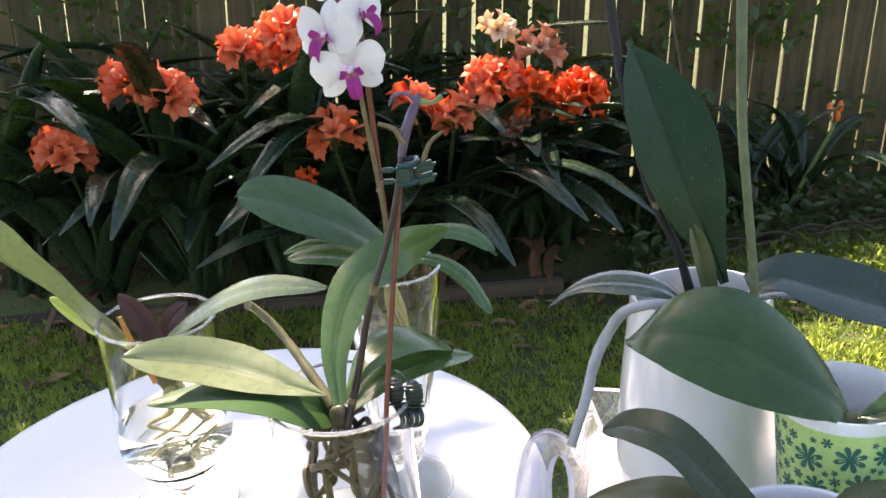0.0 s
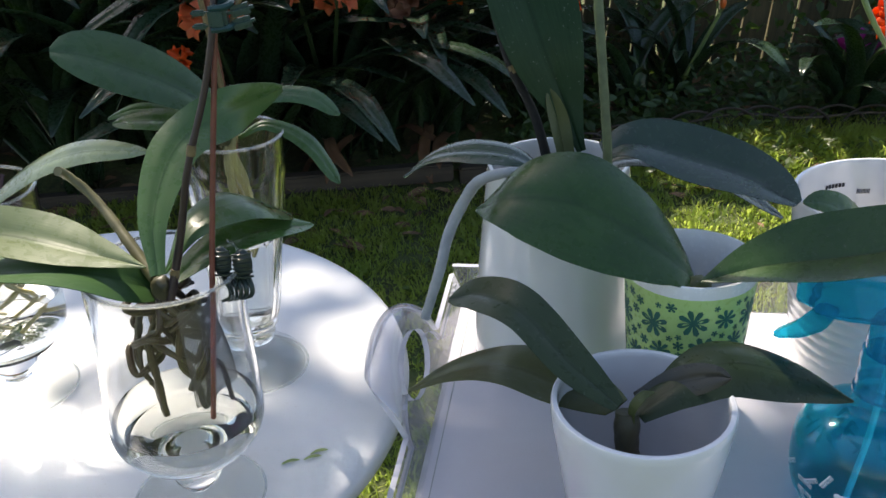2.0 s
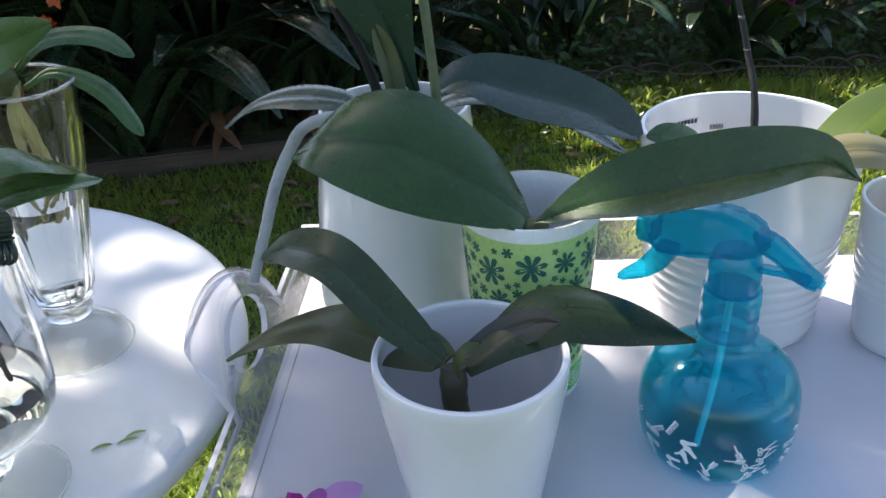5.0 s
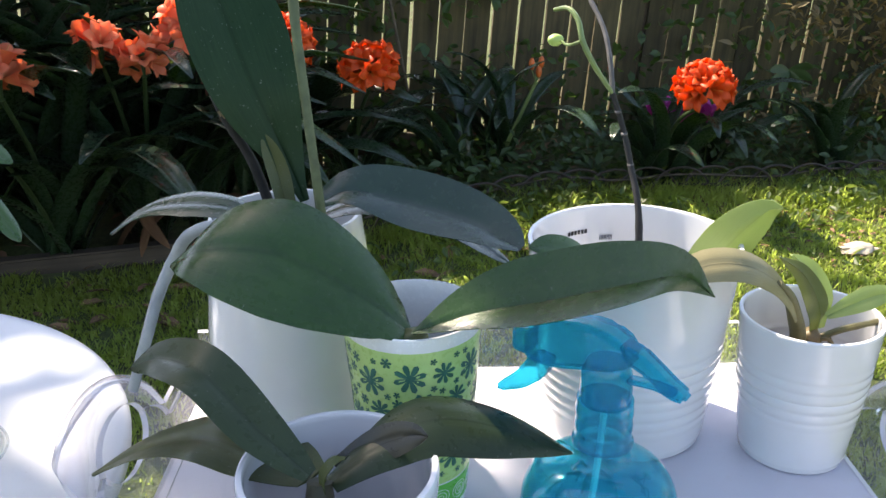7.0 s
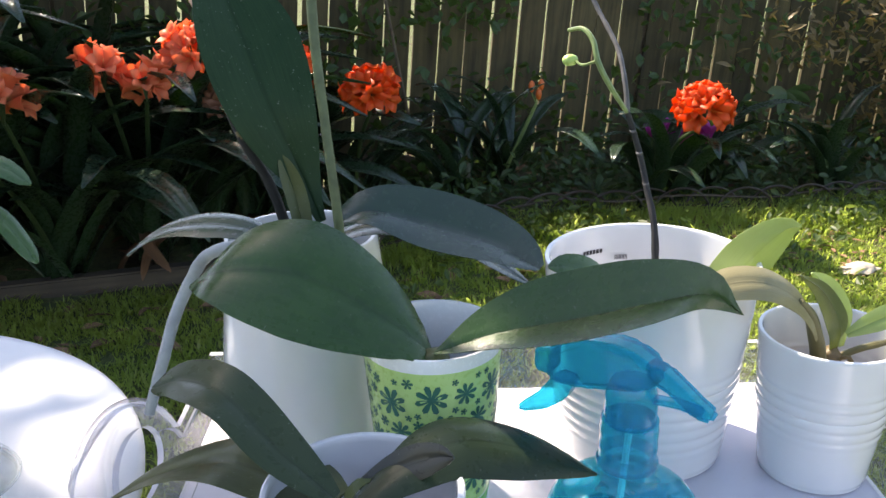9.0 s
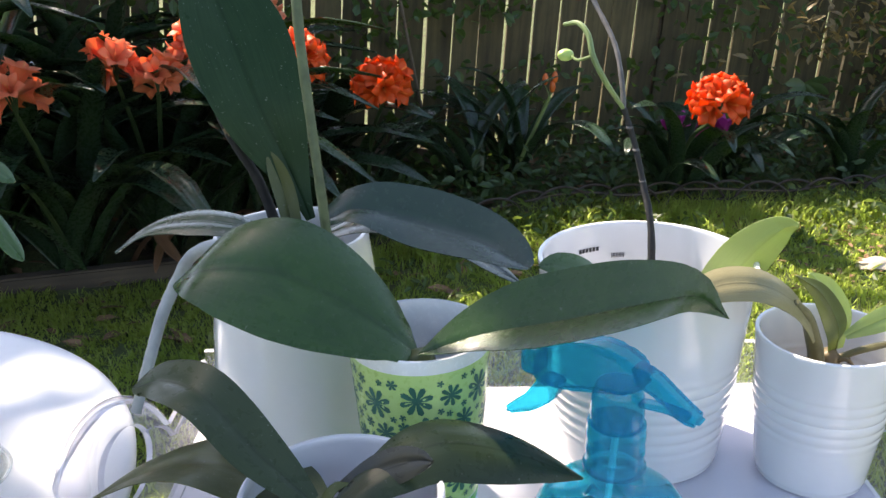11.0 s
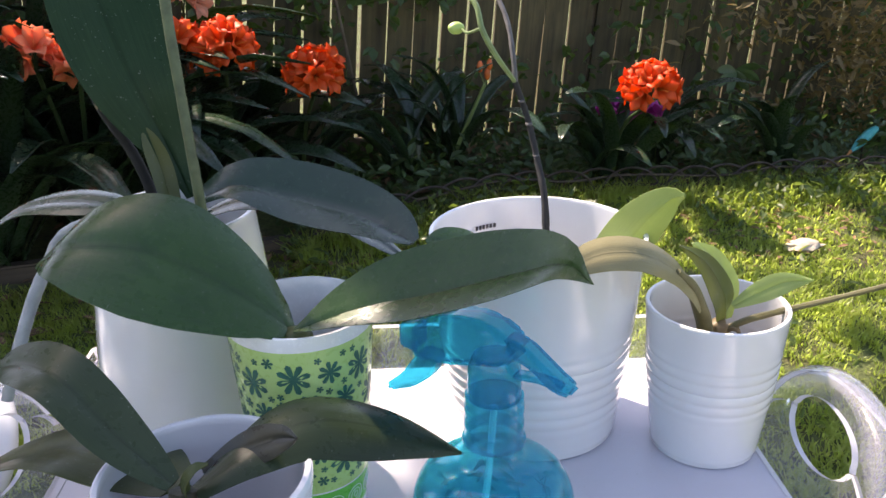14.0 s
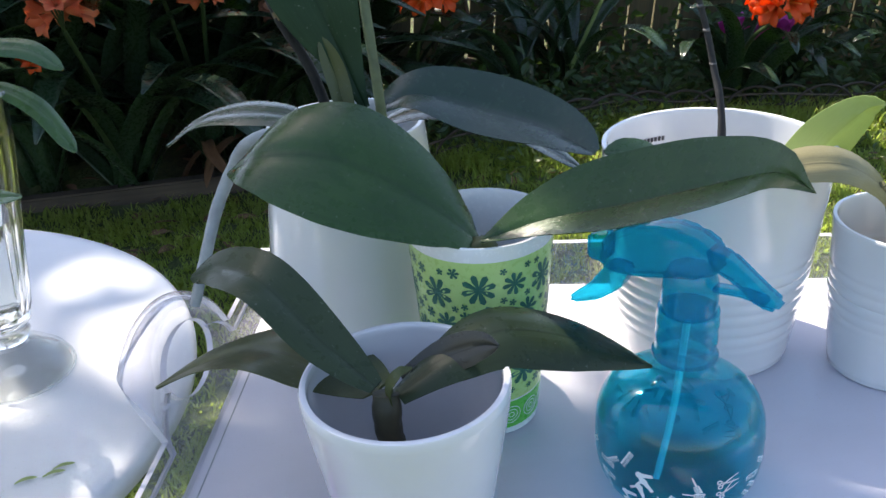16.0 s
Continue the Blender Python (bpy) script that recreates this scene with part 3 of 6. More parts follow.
def scatter_leaves(name, label, category, spots, size, material, seed, tilt=0.9, kind="stuff", broad=0.45):
    """Many small pointed leaves at the given spots, in one mesh."""
    rng = random.Random(seed)
    verts, faces, uvs = [], [], []
    for p in spots:
        s = size * rng.uniform(0.6, 1.25)
        e = Euler((rng.uniform(-tilt, tilt), rng.uniform(-tilt, tilt), rng.uniform(0, 6.283))).to_matrix()
        k = len(verts)
        b = broad * rng.uniform(0.8, 1.2)
        shape = ((-0.5, 0, 0), (-0.15, b * 0.5, 0.06), (0.2, b * 0.38, 0.04), (0.5, 0, -0.08), (0.2, -b * 0.38, 0.04), (-0.15, -b * 0.5, 0.06), (0.03, 0, 0))
        for q in shape:
            verts.append(tuple(Vector(p) + e @ (Vector(q) * s)))
        faces += [(k, k + 6, k + 1), (k + 1, k + 6, k + 2), (k + 2, k + 6, k + 3), (k + 3, k + 6, k + 4), (k + 4, k + 6, k + 5), (k + 5, k + 6, k)]
    me = bpy.data.meshes.new(name)
    me.from_pydata(verts, [], faces)
    layer = me.uv_layers.new(name="uv")
    co = np.array([(-0.5, 0), (-0.15, 0.25), (0.2, 0.2), (0.5, 0), (0.2, -0.2), (-0.15, -0.25), (0.03, 0)]) + 0.5
    idx = np.empty(len(me.loops), dtype=np.int64)
    me.loops.foreach_get("vertex_index", idx)
    layer.data.foreach_set("uv", co[idx % 7].astype(np.float32).ravel())
    me.materials.append(material)
    ob = new(name, me)
    if label:
        tagged(ob, label, category, kind=kind)
    return ob


# ---- fence: leaning a little sideways, with light between the palings ----
def fence_y(x):
    return 3.32 - 0.062 * x


def build_fence():
    f = thing("fence", (0, 3.32, 0.1), "weathered grey-brown timber paling fence with light gaps", "fence")
    lean = Matrix.Rotation(radians(5.1), 4, 'Y') @ Matrix.Rotation(radians(-0.5), 4, 'X') @ Matrix.Rotation(radians(-3.6), 4, 'Z')
    rng = random.Random(11)
    meshes = []
    for k in range(5):
        bm = box((0.0935, 0.016, 1.46), (0, 0, 0.48), 0.0)
        bmesh.ops.subdivide_edges(bm, edges=[e for e in bm.edges if abs(e.verts[0].co.z - e.verts[1].co.z) > 0.5], cuts=9)
        for v in bm.verts:
            v.co.x += 0.0025 * noise.noise(Vector((k * 9.0, v.co.z * 1.3, v.co.x * 4)))
            v.co.y += 0.004 * noise.noise(Vector((k * 5.0, v.co.z * 0.9, 3)))
        me = shared("paling", bm, M_paling)
        for q in me.polygons:
            q.use_smooth = False
        meshes.append(me)
    pitch = 0.1035
    for i in range(-30, 44):
        m = lean @ pose(i * pitch + rng.uniform(-0.0035, 0.0035), rng.uniform(-0.004, 0.004), rng.uniform(-0.03, 0.03), 0, rng.uniform(-0.25, 0.25), 0)
        piece("paling", rng.choice(meshes), m, f)
    for z in (0.1, 1.06):
        piece("rail", shared("rail", box((8.4, 0.04, 0.085), (0.7, -0.03, z), 0.004), M_rail), lean, f)
    post = shared("post", box((0.09, 0.09, 1.4), (0, 0.06, 0.42), 0.005), M_rail)
    for x in (-2.6, -0.4, 1.8, 4.0):
        piece("post", post, lean @ pose(x, 0, 0), f)


# ---- round table ----
TABLE_C, TABLE_R, TABLE_Z = (-0.204, 0.688), 0.279, 0.6406
TABLE_UP = Vector((0.043, -0.0214, 0.9988)).normalized()
TABLE_TILT = Matrix.Translation((*TABLE_C, TABLE_Z)) @ Vector((0, 0, 1)).rotation_difference(TABLE_UP).to_matrix().to_4x4() @ Matrix.Translation((-TABLE_C[0], -TABLE_C[1], -TABLE_Z))


def table_z(x, y):
    """Height of the table's top, which leans with the lawn, at x, y."""
    return TABLE_Z - (TABLE_UP.x * (x - TABLE_C[0]) + TABLE_UP.y * (y - TABLE_C[1])) / TABLE_UP.z


def set_on_table(things):
    for ob in things:
        ob.data.transform(TABLE_TILT)


def build_round_table():
    t = thing("round_table", (*TABLE_C, -0.04), "white enamelled round garden table in dappled sun", "table")
    r = TABLE_R
    prof = [(0, 0), (r - 0.014, 0), (r - 0.006, -0.0008), (r - 0.0015, -0.004), (r, -0.009), (r - 0.001, -0.018), (r - 0.005, -0.022), (r - 0.012, -0.0225), (r - 0.016, -0.016), (r - 0.03, -0.012), (0, -0.012)]
    set_on_table([part("tabletop", lathe(prof, 128, centre=(*TABLE_C, TABLE_Z)), M_table, t)])
    for a in (40, 160, 280):
        c, s = math.cos(radians(a)), math.sin(radians(a))
        x, y = TABLE_C
        part("leg", tube([(x + c * 0.1, y + s * 0.1, TABLE_Z - 0.02), (x + c * 0.06, y + s * 0.06, 0.35), (x + c * 0.1, y + s * 0.1, 0.12), (x + c * 0.22, y + s * 0.22, ground_z(x + c * 0.22, y + s * 0.22))], 0.011, 10), M_table, t, "white painted metal leg")
    set_on_table([part("collar", lathe([(0.12, -0.0125), (0.12, -0.03), (0.0, -0.03)], 32, centre=(*TABLE_C, TABLE_Z)), M_table, t)])
    for x, y in ((-0.023, 0.552), (-0.007, 0.555), (-0.002, 0.561)):
        top = table_z(x, y)
        bm = leaf([(x - 0.006, y - 0.001, top + 0.0012), (x, y + 0.001, top + 0.002), (x + 0.007, y + 0.002, top + 0.0012)], 0.0016, (0, 1, 0), thick=0.0006, nu=8, nv=2)
        tagged(mesh_object("moss_scrap", bm, M_leafyellow), "tiny yellow-green moss scrap on the round table", "plant scrap", "scraps on the table")


# ---- tray on its stand ----
TRAY_TURN = -14.5
TRAY = pose(0, 0, 0, 0, 0, TRAY_TURN)
TRAY_Z, U0, U1, V0, V1 = 0.6075, -0.0655, 0.462, 0.400, 0.808


def handle_wall(sign):
    """End wall of clear sheet, leaning out, that swells into a rolled grip with an oval hole under it."""
    bm = bmesh.new()
    mid, half, low, high = (0.627 if sign < 0 else 0.604), 0.056, 0.034, 0.080
    n, thick, bend = 240, 0.005, 0.0110
    hole_c, hole_a, hole_b = 0.050, 0.041, 0.021

    def lobe(v):
        d = abs(v - mid) / half
        return math.sqrt(1 - (d / 1.32) ** 2) if d < 1.32 else 0.0

    def put(v, h, top, roll, side):
        flat = min(h, top)
        out, z = 0.34 * flat, 0.96 * flat
        nu_, nz = 0.94, -0.34
        if h > top:
            a = (h - top) / bend
            ca, sa = math.cos(a), math.sin(a)
            out += bend * (0.94 * (1 - ca) + 0.34 * sa)
            z += bend * (0.94 * sa - 0.34 * (1 - ca))
            nu_, nz = 0.94 * ca - 0.34 * sa * 0, -0.34 * ca - 0.94 * sa
        out += side * nu_ * thick / 2
        z += side * nz * thick / 2
        return bm.verts.new(((U0 - out) if sign < 0 else (U1 + out), v, TRAY_Z + z))
    grid, curl = [], []
    for i in range(n + 1):
        v = V0 + (V1 - V0) * i / n
        k = lobe(v)
        top, roll = low + (high - low) * k, 0.036 * k
        d = (v - mid) / hole_a
        gap = hole_b * math.sqrt(max(0.0, 1 - d * d)) if abs(d) < 1 else 0.0
        c = min(hole_c, top * 0.7)
        a, b = (hole_c - gap, hole_c + gap) if gap > 0 else (c, c)
        lo = [a * q / 6 for q in range(7)]
        hi = [b + (top + roll - b) * q / 12 for q in range(13)]
        curl.append(k > 0.2)
        grid.append(([[put(v, z, top, roll, sd) for z in lo] for sd in (-1, 1)], [[put(v, z, top, roll, sd) for z in hi] for sd in (-1, 1)]))
    for rolled, (l0, h0), (l1, h1) in zip(curl, grid, grid[1:]):
        for (p, q) in ((l0, l1), (h0, h1)):
            for sd in (0, 1):
                for k in range(len(p[0]) - 1):
                    face = bm.faces.new((p[sd][k], q[sd][k], q[sd][k + 1], p[sd][k + 1]))
                    if p is h0 and rolled and k > 2:
                        face.material_index = 2
            for k in (0, -1):
                bm.faces.new((p[0][k], q[0][k], q[1][k], p[1][k])).material_index = 1
    for g in (grid[0], grid[-1]):
        for p in g:
            for k in range(len(p[0]) - 1):
                bm.faces.new((p[0][k], p[1][k], p[1][k + 1], p[0][k + 1])).material_index = 1
    bmesh.ops.remove_doubles(bm, verts=bm.verts, dist=0.00005)
    bmesh.ops.transform(bm, matrix=TRAY, verts=bm.verts)
    return bm


def long_wall(v, sign):
    bm = bmesh.new()
    n, h, thick = 24, 0.036, 0.006
    rings = []
    for i in range(n + 1):
        f = i / n
        ring = []
        for k in range(5):
            z = h * k / 4
            out = 0.34 * z
            u = (U0 - out) + (U1 - U0 + 2 * out) * f
            ring.append((bm.verts.new((u, v + sign * (out - thick / 2), TRAY_Z + z)), bm.verts.new((u, v + sign * (out + thick / 2), TRAY_Z + z))))
        rings.append(ring)
    for a, b in zip(rings, rings[1:]):
        for k in range(4):
            for s in (0, 1):
                bm.faces.new((a[k][s], b[k][s], b[k + 1][s], a[k + 1][s]))
        bm.faces.new((a[4][0], b[4][0], b[4][1], a[4][1])).material_index = 1
        bm.faces.new((a[0][0], b[0][0], b[0][1], a[0][1]))
    for r in (rings[0], rings[-1]):
        for k in range(4):
            bm.faces.new((r[k][0], r[k][1], r[k + 1][1], r[k + 1][0]))
    bmesh.ops.transform(bm, matrix=TRAY, verts=bm.verts)
    return bm


def build_tray():
    c = TRAY @ Vector(((U0 + U1) / 2, (V0 + V1) / 2, TRAY_Z - 0.008))
    t = thing("serving_tray", c, "clear acrylic serving tray with loop handles and white base", "tray")
    part("base", box((U1 - U0, V1 - V0, 0.008), ((U0 + U1) / 2, (V0 + V1) / 2, TRAY_Z - 0.004), 0.0015), M_traytop, t, "white tray base panel").data.transform(TRAY)
    part("base_line", box((0.0007, V1 - V0 - 0.02, 0.0006), (U0 + 0.008, (V0 + V1) / 2, TRAY_Z + 0.0002)), M_airroot, t).data.transform(TRAY)
    for name, bm in (("handle_wall", handle_wall(-1)), ("handle_wall", handle_wall(1)), ("long_wall", long_wall(V1, 1)), ("long_wall", long_wall(V0, -1))):
        part(name, bm, M_acrylic, t, "clear acrylic wall")
    z = TRAY_Z - 0.0082
    s = thing("side_table", (c.x, c.y, -0.04), "small white side table under the tray", "table")
    part("tabletop", box((U1 - U0 - 0.02, V1 - V0 - 0.02, 0.022), ((U0 + U1) / 2, (V0 + V1) / 2, z - 0.011), 0.004), M_table, s).data.transform(TRAY)
    for u in (U0 + 0.05, U1 - 0.05):
        for v in (V0 + 0.05, V1 - 0.05):
            p = TRAY @ Vector((u, v, 0))
            g = ground_z(p.x, p.y)
            part("leg", tube([(p.x, p.y, z - 0.022), (p.x, p.y, g)], (0.014, 0.010), 10), M_table, s)


# ---- glasses with orchids growing in water, on the round table ----
def bent_roots(rng, x, y, z_top, z_low, spread, count, r):
    out = []
    for k in range(count):
        a = rng.uniform(0, 6.283)
        pts = [(x + rng.uniform(-0.008, 0.008), y + rng.uniform(-0.008, 0.008), z_top)]
        for q in range(1, 5):
            f = q / 4
            rad = spread * min(1.0, f * 1.3) * rng.uniform(0.45, 1.0)
            a += rng.uniform(-1.3, 1.3)
            pts.append((x + math.cos(a) * rad, y + math.sin(a) * rad, z_top + (z_low - z_top) * f * rng.uniform(0.82, 1.0)))
        out.append(tube(pts, (r, r * 1.15, r * 0.9, r * 0.6), 8, 20, knobby=0.16, seed=rng.randint(0, 999)))
    return out


def build_goblet(x, y, name, label, outer, inner_from, water_z, seed):
    """outer: radius and height from the foot to the rim; the bowl is hollow above inner_from."""
    g = thing(name, (x, y, table_z(x, y)), label, "glass")
    prof = smooth_profile(outer, 60)
    wall = 0.0026
    rim_z = outer[-1][1]
    inner = [(max(0.0, r - wall), z) for r, z in prof if z > inner_from][::-1]
    inner[0] = (inner[0][0], rim_z - 0.0004)
    cut = inner_from - 0.004
    low, high = [q for q in prof if q[1] < cut], [q for q in prof if q[1] >= cut]
    disc, knob = [q for q in low if q[1] < 0.0115], [q for q in low if q[1] >= 0.0115]
    part("foot", lathe([(0.0, 0.0)] + disc + [(knob[0][0], 0.0114), (0.0, 0.0114)], 64, centre=(x, y, TABLE_Z)), M_thin, g, "thin clear round foot")
    part("knob", lathe([(0.0, 0.0118)] + knob + [(high[0][0], cut), (0.0, cut)], 64, centre=(x, y, TABLE_Z)), M_glass, g, "thick clear glass knob")
    # Whitish ring along the foot's edge draws its highlight.
    edge = max(r for r, z in outer if z < 0.006)
    ring = [(x + math.cos(a) * (edge - 0.001), y + math.sin(a) * (edge - 0.001), TABLE_Z + 0.0022) for a in np.linspace(0, 2 * math.pi, 49)]
    part("foot_highlight", tube(ring, 0.0009, 6, 96), M_rim, g, "pale ring added for the highlight round the foot")
    part("bowl", lathe([(0.0, cut + 0.0003), (high[0][0], cut + 0.0003)] + high + inner + [(0.0, inner_from)], 64, centre=(x, y, TABLE_Z)), M_glass, g)
    ring = [(x + math.cos(a) * (outer[-1][0] - 0.0012), y + math.sin(a) * (outer[-1][0] - 0.0012), TABLE_Z + rim_z) for a in np.linspace(0, 2 * math.pi, 49)]
    part("rim", tube(ring, 0.0014, 7, 96), M_rim, g, "rounded glass rim")
    if water_z:
        body = [(r + 0.0006, z) for r, z in inner if z < water_z][::-1]
        wp = [(0.0, inner_from - 0.0006)] + [(r, z) for r, z in body if z > inner_from + 0.001] + [(body[-1][0], water_z), (0.0, water_z)]
        part("water", lathe(wp, 48, centre=(x, y, TABLE_Z)), M_water, g, "clear water").visible_shadow = False
    set_on_table(g.children)
    return g


def plant_thing(name, at, label):
    return thing(name, at, label, "orchid", "orchids on the tables")


def build_left_orchid():
    x, y = -0.248, 0.6685
    build_goblet(x, y, "footed_glass", "clear footed drinking glass holding water on the round table",
                 [(0.004, 0.0005), (0.0445, 0.001), (0.0458, 0.0025), (0.03, 0.006), (0.013, 0.012), (0.0115, 0.018), (0.0175, 0.026), (0.018, 0.032), (0.016, 0.037), (0.03, 0.044), (0.043, 0.055), (0.0475, 0.071), (0.0465, 0.1), (0.0462, 0.143), (0.0475, 0.180)], 0.050, 0.090, 1)
    p = plant_thing("orchid_plant", (x, y, TABLE_Z + 0.05), "young orchid with pale leaves rooted in a glass of water")
    part("leaf", leaf([(-0.2891, 0.6869, 0.7934), (-0.2999, 0.6683, 0.8248), (-0.3188, 0.6656, 0.8506), (-0.3436, 0.6613, 0.8783), (-0.3721, 0.6545, 0.9236)], 0.0249, (0.349, -0.466, 0.813), (0.548, 0.045, 0.835), side_mid=(0.271, -0.732, 0.625), fold=(0.189, 0.573), base=0.455, rise=1.02, widest=0.685, tip=2.3, round_tip=0.53), M_leafC, p)
    part("leaf", leaf([(-0.2589, 0.6705, 0.7761), (-0.2237, 0.6535, 0.8124), (-0.1759, 0.6345, 0.845), (-0.1326, 0.6105, 0.8627), (-0.0844, 0.5808, 0.8692)], 0.011, (-0.19, 0.926, 0.326), (-0.307, 0.854, 0.42), side_mid=(-0.245, 0.891, 0.383), fold=(-0.172, 0.0208), base=0.337, rise=1.09, widest=0.591, tip=2.14, round_tip=0.632), M_leafC, p)
    part("leaf", leaf([(-0.251, 0.692, 0.772), (-0.263, 0.693, 0.807), (-0.278, 0.691, 0.835)], 0.010, (0.8, 0.2, -0.4), fold=0.2, base=0.5, nu=12), M_leafpurple, p, "dark wine-red young leaf")
    part("leaf", leaf([(-0.249, 0.694, 0.777), (-0.241, 0.694, 0.804), (-0.224, 0.694, 0.821)], 0.0095, (-0.5, 0.5, 0.7), fold=0.2, base=0.5, nu=12), M_leafpurple, p, "dark wine-red young leaf")
    part("leaf", leaf([(-0.273, 0.694, 0.78), (-0.308, 0.694, 0.807), (-0.337, 0.692, 0.836)], 0.013, (0.4, -0.3, 0.8), fold=0.2, nu=12), M_leafyellow, p, "small yellowing leaf")
    part("old_stem", tube([(-0.253, 0.666, 0.764), (-0.262, 0.662, 0.797), (-0.268, 0.66, 0.827)], (0.0026, 0.0022, 0.0022), 8), M_rust, p, "cut brown stem")
    part("crown", blob(0.011, (-0.249, 0.682, 0.764), (1, 1, 1.5), 0.2, 4), M_leafolive, p)
    rng = random.Random(21)
    for bm in bent_roots(rng, -0.249, 0.681, 0.762, TABLE_Z + 0.06, 0.034, 5, 0.0026):
        part("root", bm, M_rootpale, p)


def build_front_orchid():
    x, y = -0.083, 0.5256
    build_goblet(x, y, "tumbler_glass", "wide clear footed glass with roots and a little water",
                 [(0.004, 0.0005), (0.0440, 0.001), (0.0455, 0.0025), (0.027, 0.0055), (0.012, 0.010), (0.0105, 0.0145), (0.016, 0.021), (0.017, 0.0265), (0.021, 0.034), (0.034, 0.046), (0.0455, 0.059), (0.0502, 0.072), (0.0497, 0.1), (0.0470, 0.144), (0.0477, 0.1845)], 0.0545, 0.079, 2)
    p = plant_thing("orchid_plant", (x, y, TABLE_Z + 0.07), "green moth orchid with an arching leaf and spent spike")
    part("leaf", leaf([(-0.0818, 0.5105, 0.8223), (-0.1135, 0.5204, 0.8293), (-0.16, 0.5301, 0.8414), (-0.2073, 0.5136, 0.8586)], 0.0213, (0.049, 0.916, 0.399), (0.06, 0.924, 0.377), side_mid=(0.068, 0.943, 0.327), fold=(0.131, 0.25), base=0.03, rise=1.1, widest=0.577, tip=2.33, round_tip=0.645), M_leafC, p, "strap leaf with sunlight put into its pale colour")
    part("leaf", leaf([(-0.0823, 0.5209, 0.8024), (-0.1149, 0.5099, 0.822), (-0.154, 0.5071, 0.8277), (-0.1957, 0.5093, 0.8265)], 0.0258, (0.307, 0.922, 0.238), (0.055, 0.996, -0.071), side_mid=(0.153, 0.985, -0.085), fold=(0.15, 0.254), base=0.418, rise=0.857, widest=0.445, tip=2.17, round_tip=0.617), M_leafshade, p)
    part("leaf", leaf([(-0.0719, 0.4962, 0.8235), (-0.074, 0.5233, 0.8503), (-0.0614, 0.5593, 0.8786), (-0.0323, 0.5866, 0.8895), (0.0023, 0.6084, 0.8964)], 0.0165, (0.982, 0.183, 0.043), (0.602, 0.681, -0.417), side_mid=(0.967, 0.202, 0.155), fold=(0.233, -0.197), base=0.268, rise=1.31, widest=0.637, tip=1.71, round_tip=0.547, nu=26), M_leafA, p, "tall arching leaf")
    part("leaf", leaf([(-0.0717, 0.5113, 0.8168), (-0.0549, 0.5361, 0.8352), (-0.029, 0.5661, 0.8355), (-0.0027, 0.5974, 0.81)], 0.0203, (-0.528, 0.832, 0.168), (-0.703, 0.676, 0.22), side_mid=(-0.5, 0.794, 0.344), fold=(-0.222, -0.0185), base=0.0816, rise=1.23, widest=0.639, tip=2.27, round_tip=0.582), M_leafA, p)
    part("leaf", leaf([(-0.0706, 0.5254, 0.805), (-0.048, 0.5428, 0.8137), (-0.021, 0.5636, 0.8145), (0.0126, 0.5853, 0.8063)], 0.0165, (-0.551, 0.818, 0.166), (-0.575, 0.805, 0.149), side_mid=(-0.555, 0.813, 0.173), fold=(0.153, 0.155), base=0.395, rise=1.05, widest=0.543, tip=2.09, round_tip=0.6), M_leafA, p)
    part("old_stem", tube([(-0.080, 0.519, 0.810), (-0.1164, 0.5650, 0.8420), (-0.1345, 0.575, 0.8590), (-0.1385, 0.570, 0.8650)], (0.0042, 0.0035, 0.003, 0.003), 9, 22, knobby=0.06), M_olivestem, p, "cut tan flower stem")
    spike = part("flower_spike", tube([(-0.071, 0.508, 0.800), (-0.060, 0.515, 0.836), (-0.048, 0.517, 0.880), (-0.033, 0.5205, 0.920), (-0.0235, 0.522, 0.952), (-0.0195, 0.525, 0.972)], (0.0027, 0.0022, 0.0020, 0.0019), 10, 40, knobby=0.05), M_spike, p, "purple-brown bare flower spike")
    part("spike_top", tube([(-0.0195, 0.525, 0.971), (-0.015, 0.527, 0.987), (-0.007, 0.533, 1.003), (-0.0055, 0.534, 1.006)], (0.0026, 0.003, 0.0032, 0.0014), 10, 16), M_purple, spike, "cut mauve tip")
    part("spent_flower", tube([(-0.0075, 0.5325, 1.002), (-0.0145, 0.5335, 1.007), (-0.0215, 0.5345, 1.005), (-0.0245, 0.5335, 1)], (0.0018, 0.001, 0.0016, 0.0006), 6), M_purple, spike)
    part("spent_flower", tube([(-0.0065, 0.5335, 1.002), (0.0015, 0.5345, 1), (0.0075, 0.5345, 1.003)], (0.002, 0.0012, 0.002), 6), M_greenstem, spike)
    part("side_shoot", tube([(-0.0175, 0.5235, 0.979), (-0.0225, 0.5235, 0.988), (-0.0315, 0.5235, 0.992)], (0.002, 0.0016, 0.0013), 7), M_tan, spike)
    part("side_shoot", tube([(-0.0125, 0.5215, 0.957), (-0.0065, 0.5205, 0.969), (-0.0015, 0.5205, 0.979), (0.0065, 0.5205, 0.985)], (0.0018, 0.0016, 0.0014, 0.001), 7), M_tan, spike)
    for q in ((-0.066, 0.5115, 0.816), (-0.0445, 0.5175, 0.890)):
        part("node", tube([(q[0] - 0.0008, q[1], q[2] - 0.003), (q[0] + 0.0008, q[1], q[2] + 0.003)], (0.0028, 0.0026), 10), M_tan, spike, "pale node ring")
    part("crown", blob(0.0065, (-0.075, 0.513, 0.806), (1.1, 1, 1.3), 0.3, 7), M_darkgreen, p)
    rng = random.Random(8)
